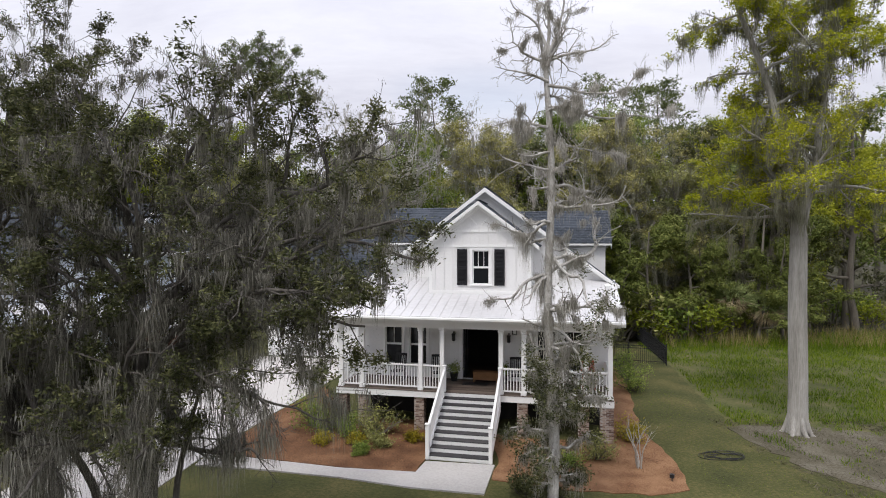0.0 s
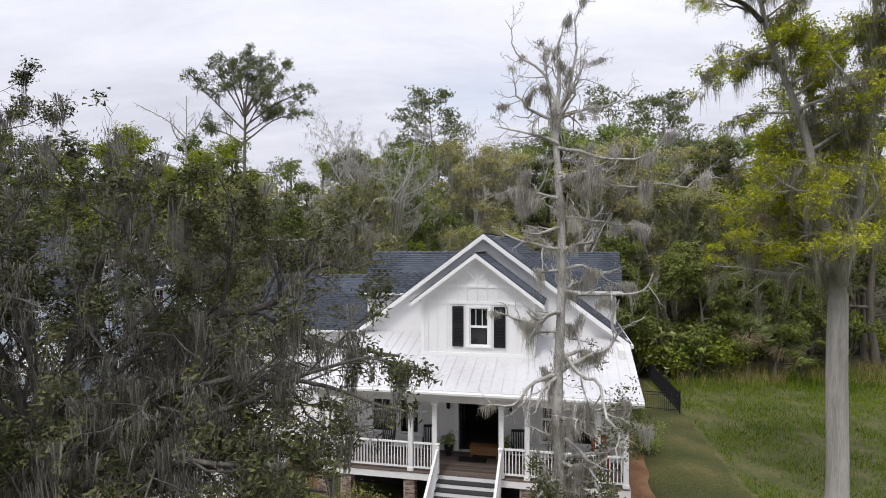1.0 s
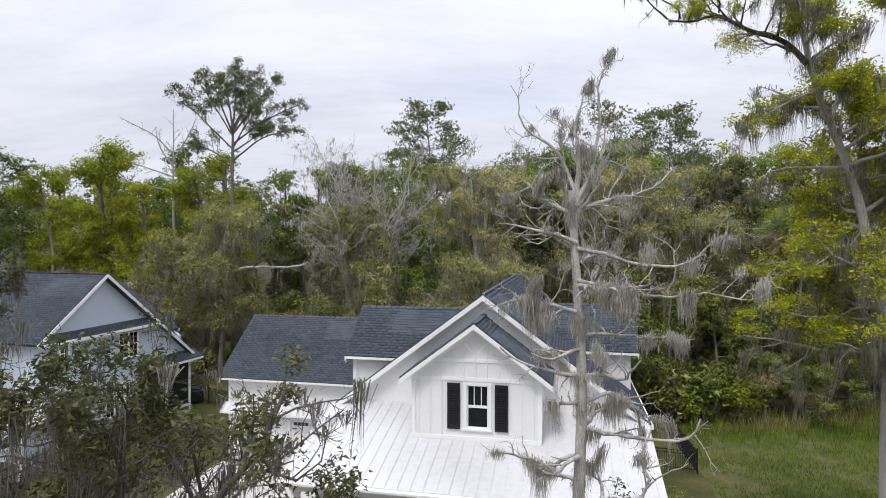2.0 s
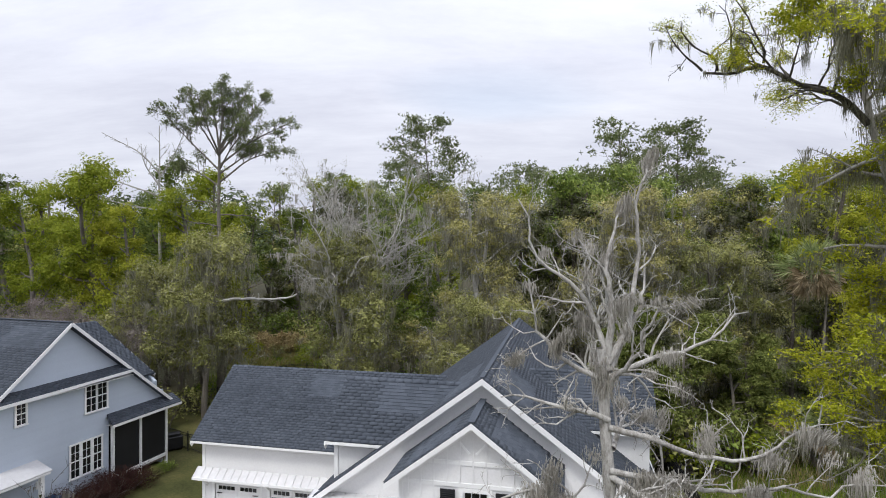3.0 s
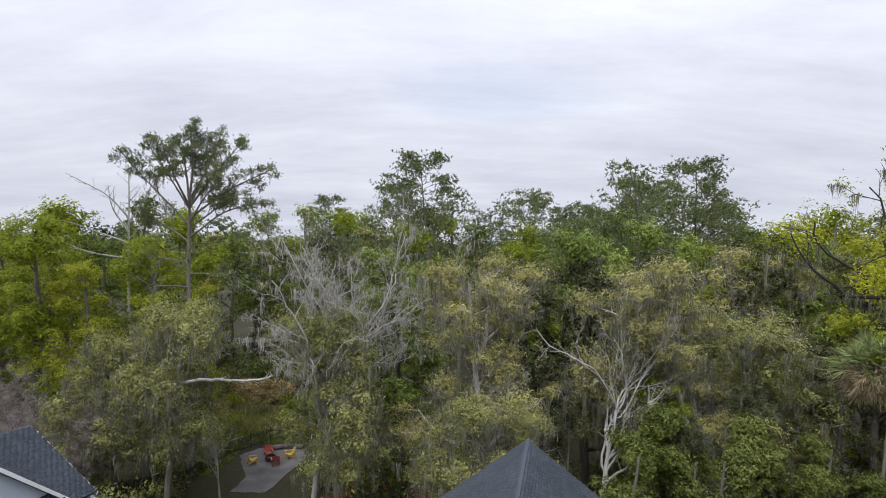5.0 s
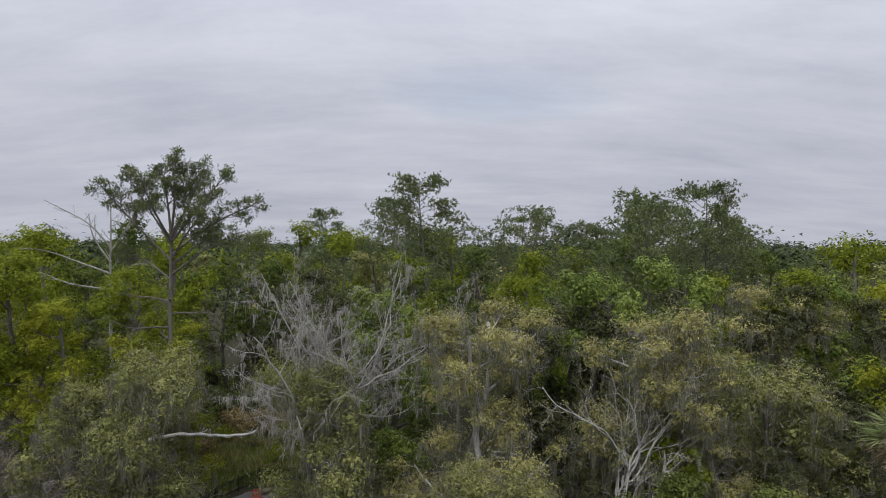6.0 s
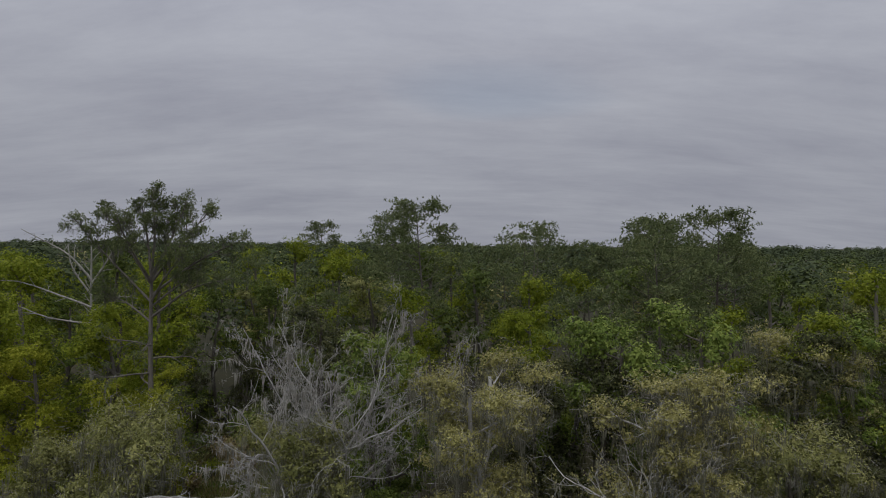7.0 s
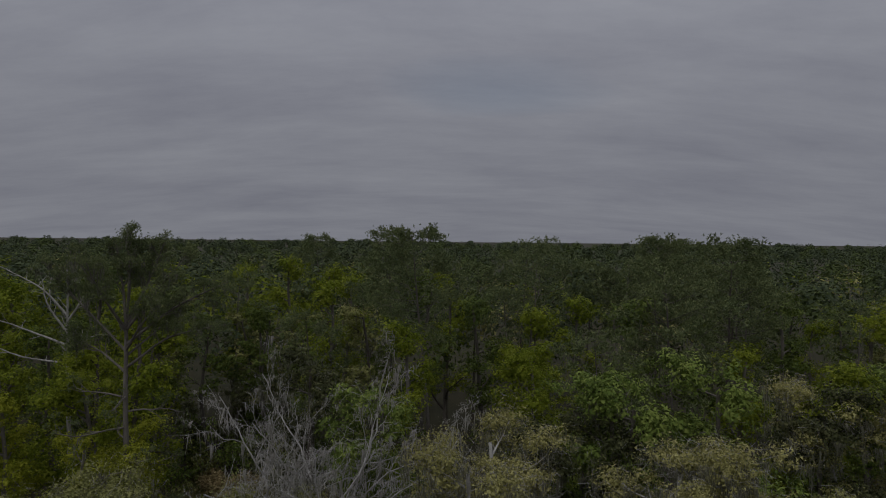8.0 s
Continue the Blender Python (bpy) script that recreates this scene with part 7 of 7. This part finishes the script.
for _ in range(46):
    y = edge.uniform(48, 64)
    x = edge.uniform(8, 46) if edge.random() < 0.7 else edge.uniform(-50, -26)
    lots[edge.randrange(3)].append((x, y, edge.uniform(0.8, 1.7)))
for proto, lot in zip(U, lots):
    for k, (x, y, s) in enumerate(lot):
        m = at(x, y, edge.uniform(0, 360), s)
        if k == 0:
            proto.matrix_world = m
        else:
            copy_thing(proto, m).matrix_basis = m


# ---- the far forest: too many trees to count ----
def far_woods(name, mat, n, y0, y1, per, size, seed, label, tall=(14, 21)):
    r = np.random.default_rng(seed)
    y = np.exp(r.uniform(math.log(y0), math.log(y1), n))
    x = r.uniform(-0.95, 0.95, n) * y
    h = r.uniform(*tall, n)
    rad = r.uniform(2.6, 4.8, n) * (1 + y / 700)
    d = r.normal(0, 1, (n, per, 3))
    d /= np.linalg.norm(d, axis=2)[..., None]
    d[..., 2] = np.where(d[..., 2] < -0.3, -d[..., 2], d[..., 2])
    lump = 1 + 0.25 * np.sin(6 * d[..., 0] + r.uniform(0, 6, (n, 1))) * np.cos(5 * d[..., 1])
    c = np.stack((x, y, h - rad), -1)[:, None] + d * (lump * r.uniform(0.75, 1.05, (n, per)))[..., None] * np.stack((rad, rad, rad * 1.1), -1)[:, None]
    c, d = c.reshape(-1, 3), d.reshape(-1, 3)
    k = len(c)
    s = size * (1 + np.repeat(y, per) / 160) * r.uniform(0.6, 1.3, k)
    face = d + r.normal(0, 0.25, (k, 3)) + np.array((0, 0, 0.3))
    v, f = rhombs(c, np.cross(face, r.normal(0, 1, (k, 3))), face, s * 1.3, s * 0.85)
    ob = hang(name, quick_mesh(name, v, f, 3), mat)
    return tagged(ob, label, "forest", kind="stuff")


far_woods("far_woods", FAR_PINE, 640, 100, 1800, 170, 0.36, 71, "distant dark green pine forest canopy", (16, 26))
far_woods("far_woods", FAR_LEAF, 680, 100, 1800, 170, 0.36, 72, "distant green forest canopy", (15, 23))
far_woods("far_woods", BRIGHT_LEAF, 80, 100, 240, 170, 0.36, 73, "distant spring-green forest canopy", (16, 23))
far_woods("far_woods", TAN_LEAF, 70, 100, 400, 150, 0.36, 74, "distant grey-brown forest canopy", (14, 20))

# ---- fences ----
PICKET = mesh_of("picket", boxes((-0.012, 0.012, -0.012, 0.012, 0.06, 1.22)))
FPOST = mesh_of("post", rounded(boxes((-0.03, 0.03, -0.03, 0.03, -0.2, 1.32), (-0.038, 0.038, -0.038, 0.038, 1.32, 1.36)), 0.004))


def fence(a, b, label="black metal picket fence round the back yard"):
    a, b = Vector((*a, 0)), Vector((*b, 0))
    way, long = (b - a).normalized(), (b - a).length
    ang = math.atan2(way.y, way.x)
    def spot(d):
        p = a + way * d
        return Matrix.Translation((p.x, p.y, ground_z(p.x, p.y))) @ Matrix.Rotation(ang, 4, "Z")
    f = tagged(root("fence", spot(0)), label, "fence", "yard fences")
    inv = f.matrix_world.inverted()
    n = max(1, round(long / 2.2))
    shared("post", FPOST, f, [inv @ spot(long * k / n) for k in range(n + 1)], BLACK)
    shared("picket", PICKET, f, [inv @ spot(d) for d in np.arange(0.11, long, 0.115)][:300], BLACK)
    for z in (0.2, 1.0, 1.16):
        p, q = inv @ spot(0).translation, inv @ spot(long).translation
        part("rail", beam((p.x, p.y, p.z + z), (q.x, q.y, q.z + z), 0.025, 0.035), BLACK, f)
    return f


fence((-25.5, 57.0), (-19.6, 60.2))
fence((-19.6, 60.2), (-18.6, 67.0))
fence((-18.6, 67.0), (-16.0, 70.8))
fence((-16.0, 70.8), (-10.5, 71.6))
fence((-19.0, 49.3), (-14.6, 46.4), "black metal fence between the two houses")
fence((9.8, 37.6), (14.1, 36.2), "black metal fence across the side yard")
fence((14.1, 36.2), (15.9, 48.0), "black metal fence running back along the side yard")
fence((-9.6, 63.0), (-7.6, 59.2), "black metal fence round the back yard")


# ---- fire pit patio ----
def lawn_chair(mat, label):
    ch = tagged(root("garden_chair"), label, "chair", "chairs round the fire pit")
    for k in range(5):
        part("back_slat", beam((-0.24 + k * 0.12, 0.22, 0.34), (-0.27 + k * 0.135, 0.52, 0.95 - abs(k - 2) * 0.04), 0.1, 0.022), mat, ch)
    for k in range(4):
        part("seat_slat", beam((-0.28, -0.3 + k * 0.14, 0.40 - k * 0.025), (0.28, -0.3 + k * 0.14, 0.40 - k * 0.025), 0.12, 0.022), mat, ch)
    for s in (-1, 1):
        part("arm", block(s * 0.36 - 0.07, s * 0.36 + 0.07, -0.4, 0.36, 0.56, 0.585, 0.01), mat, ch)
        part("leg", block(s * 0.31 - 0.04, s * 0.31 + 0.04, -0.36, -0.27, 0.0, 0.56, 0.006), mat, ch)
        part("leg", beam((s * 0.31, 0.5, 0.04), (s * 0.31, -0.3, 0.38), 0.04, 0.11), mat, ch)
        part("leg", block(s * 0.33 - 0.03, s * 0.33 + 0.03, 0.28, 0.36, 0.0, 0.56, 0.006), mat, ch)
    return ch


gz = ground_z(-14, 66)
red = lawn_chair(RED_PAINT, "red slatted wooden garden chair on the gravel")
red.matrix_world = pose(-14.95, 66.7, gz, 0, 0, 25)
copy_thing(red, pose(-13.7, 64.7, gz, 0, 0, 200))
yellow = lawn_chair(YELLOW_PAINT, "yellow slatted wooden garden chair on the gravel")
yellow.matrix_world = pose(-15.8, 64.9, gz, 0, 0, 115)
copy_thing(yellow, pose(-12.9, 66.3, gz, 0, 0, -60))


def ring(r0, r1, z0, z1, n=20):
    bm = bmesh.new()
    rows = [[bm.verts.new((r * math.cos(2 * math.pi * k / n), r * math.sin(2 * math.pi * k / n), z)) for k in range(n)] for r, z in ((r1, z0), (r1, z1), (r0, z1), (r0, z0))]
    for i in range(4):
        for k in range(n):
            bm.faces.new((rows[i][k], rows[i][(k + 1) % n], rows[(i + 1) % 4][(k + 1) % n], rows[(i + 1) % 4][k]))
    bmesh.ops.recalc_face_normals(bm, faces=bm.faces[:])
    return bm


pit = tagged(root("fire_pit", pose(-14.4, 65.6, gz)), "round rusty steel fire pit between the chairs", "fire pit")
part("bowl", ring(0.42, 0.5, 0.12, 0.45), RUST, pit)
part("ash_bed", ring(0.02, 0.43, 0.14, 0.22), SHADE_ASH, pit)
for k in range(3):
    part("leg", block(0.4 * math.cos(k * 2.1) - 0.03, 0.4 * math.cos(k * 2.1) + 0.03, 0.4 * math.sin(k * 2.1) - 0.03, 0.4 * math.sin(k * 2.1) + 0.03, 0.0, 0.14, 0.004), RUST, pit)


# fallen log behind the chairs and the long bare limb over the yard
def log(name, pts, radii, mat, label):
    w = Wood(9)
    w.tube(pts, radii, 9)
    ob = hang(name, w.mesh(name), mat)
    return tagged(ob, label, "log")


log("log", [(-15.2, 68.2, gz + 0.2), (-13.8, 68.8, gz + 0.22), (-12.2, 68.6, gz + 0.2)], (0.24, 0.26, 0.2), BARK, "weathered brown log beside the fire pit")

# ---- porch things ----
def rocking_chair(label, mat):
    c = tagged(root("rocking_chair"), label, "chair", "porch chairs")
    part("seat", block(-0.26, 0.26, -0.24, 0.24, 0.40, 0.44, 0.012), mat, c)
    for s in (-1, 1):
        part("back_post", beam((s * 0.25, 0.22, 0.42), (s * 0.25, 0.40, 1.10), 0.04, 0.04), mat, c)
        part("front_leg", beam((s * 0.25, -0.22, 0.06), (s * 0.25, -0.22, 0.66), 0.04, 0.04), mat, c)
        part("back_leg", beam((s * 0.25, 0.22, 0.05), (s * 0.25, 0.22, 0.44), 0.04, 0.04), mat, c)
        part("arm", block(s * 0.27 - 0.04, s * 0.27 + 0.04, -0.28, 0.28, 0.66, 0.69, 0.008), mat, c)
        w = Wood(2)
        w.tube([(s * 0.25, -0.48, 0.10), (s * 0.25, -0.2, 0.03), (s * 0.25, 0.15, 0.02), (s * 0.25, 0.5, 0.10)], (0.022,) * 4, 6)
        hang("rocker", w.mesh("rocker"), mat, c)
    for k in range(5):
        part("back_slat", beam((-0.18 + k * 0.09, 0.24, 0.46), (-0.18 + k * 0.09, 0.39, 1.06), 0.05, 0.015), mat, c)
    part("top_rail", beam((-0.26, 0.40, 1.08), (0.26, 0.40, 1.08), 0.03, 0.1), mat, c)
    return c


PORCH = HOUSE @ Matrix.Translation((0, 0, DECK_Z))
black_chair = rocking_chair("black wooden rocking chair on the porch", BLACK)
black_chair.matrix_world = PORCH @ pose(-7.1, 1.5, 0, 0, 0, 12)
for x, y, a in ((-8.9, 1.5, -10), (-3.7, 1.6, 8), (-2.3, 1.6, -12)):
    m = PORCH @ pose(x, y, 0, 0, 0, a)
    copy_thing(black_chair, m).matrix_basis = m
redc = rocking_chair("red painted rocking chair on the porch", RED_PAINT)
redc.matrix_world = PORCH @ pose(-0.75, 1.5, 0, 0, 0, 5)

bench = tagged(root("bench", PORCH @ pose(-5.05, 1.9, 0)), "low oiled wooden bench beside the front door", "bench")
part("seat", block(-0.55, 0.55, -0.2, 0.2, 0.42, 0.47, 0.01), WOOD, bench)
part("front_board", block(-0.5, 0.5, -0.17, -0.14, 0.12, 0.42, 0.006), WOOD, bench)
for s in (-1, 1):
    part("side_board", block(s * 0.5 - 0.03, s * 0.5 + 0.03, -0.18, 0.18, 0.0, 0.42, 0.006), WOOD, bench)
mat_ = tagged(part("door_mat", block(-6.0, -4.9, 1.25, 1.75, DECK_Z + 0.001, DECK_Z + 0.018, 0.005), BLACK, None, m=HOUSE), "dark door mat on the porch boards", "mat")


def pot(x, y, label, leaf_mat, seed):
    p = tagged(root("potted_plant", PORCH @ pose(x, y, 0)), label, "plant", "porch plants")
    bm = bmesh.new()
    n = 14
    rows = [[bm.verts.new((r * math.cos(2 * math.pi * k / n), r * math.sin(2 * math.pi * k / n), z)) for k in range(n)] for r, z in ((0.12, 0), (0.18, 0.3), (0.2, 0.34), (0.17, 0.34), (0.15, 0.28))]
    for i in range(4):
        for k in range(n):
            bm.faces.new((rows[i][k], rows[i][(k + 1) % n], rows[i + 1][(k + 1) % n], rows[i + 1][k]))
    bm.faces.new(rows[4])
    bm.faces.new(rows[0][::-1])
    part("pot", bm, BLACK, p)
    r = np.random.default_rng(seed)
    spots = r.normal(0, 0.12, (60, 3)) + np.array((0, 0, 0.55))
    v, f = leaves(r, spots, 6, 0.06, 0.1, 0.045)
    tagged(hang("foliage", quick_mesh("foliage", v, f, 3), leaf_mat, p), kind="stuff")


pot(-6.45, 1.9, "dark pot with a leafy green plant by the door", GREEN_LEAF, 3)
pot(-4.25, 1.9, "dark pot with a leafy green plant by the door", GREEN_LEAF, 4)

lantern = tagged(root("hanging_lantern", HOUSE @ pose(-3.75, 1.1, 3.9)), "small dark lantern hung from the porch ceiling", "lamp")
part("chain", boxes((-0.008, 0.008, -0.008, 0.008, 0.3, 0.56)), BLACK, lantern)
part("cage", boxes((-0.09, -0.07, -0.09, -0.07, 0, 0.28), (0.07, 0.09, -0.09, -0.07, 0, 0.28), (-0.09, -0.07, 0.07, 0.09, 0, 0.28), (0.07, 0.09, 0.07, 0.09, 0, 0.28), (-0.1, 0.1, -0.1, 0.1, -0.02, 0.0), (-0.11, 0.11, -0.11, 0.11, 0.28, 0.3)), BLACK, lantern)
part("bulb", block(-0.03, 0.03, -0.03, 0.03, 0.03, 0.18, 0.012), TRIM, lantern)


# ---- lawn oddments ----
def hose():
    r = random.Random(4)
    pts, a, rad = [], 0.0, 0.45
    for k in range(96):
        a += 0.36 + 0.12 * math.sin(k * 0.31)
        rad = 0.42 + 0.13 * math.sin(k * 0.47) + 0.08 * math.sin(k * 0.19 + 1)
        pts.append((rad * 1.35 * math.cos(a) + 0.12 * math.sin(k * 0.11), rad * 0.8 * math.sin(a), 0.02 + 0.025 * (0.5 + 0.5 * math.sin(k * 0.83)) + r.uniform(0, 0.005)))
    pts += [(pts[-1][0] + 0.10 * k, pts[-1][1] + 0.05 * k, 0.02) for k in range(1, 6)]
    w = Wood(3)
    w.tube(pts, [0.011] * len(pts), 5)
    ob = hang("garden_hose", w.mesh("garden_hose"), BLACK, m=pose(10.05, 20.6, -0.02))
    return tagged(ob, "coiled dark garden hose lying on the lawn", "hose")


hose()
spot_lamp = tagged(root("garden_light", pose(7.36, 18.4, 0)), "small black garden light in the straw bed", "lamp")
part("stake", boxes((-0.012, 0.012, -0.012, 0.012, -0.05, 0.14)), BLACK, spot_lamp)
part("head", ring(0.03, 0.075, 0.12, 0.24, 12), BLACK, spot_lamp)
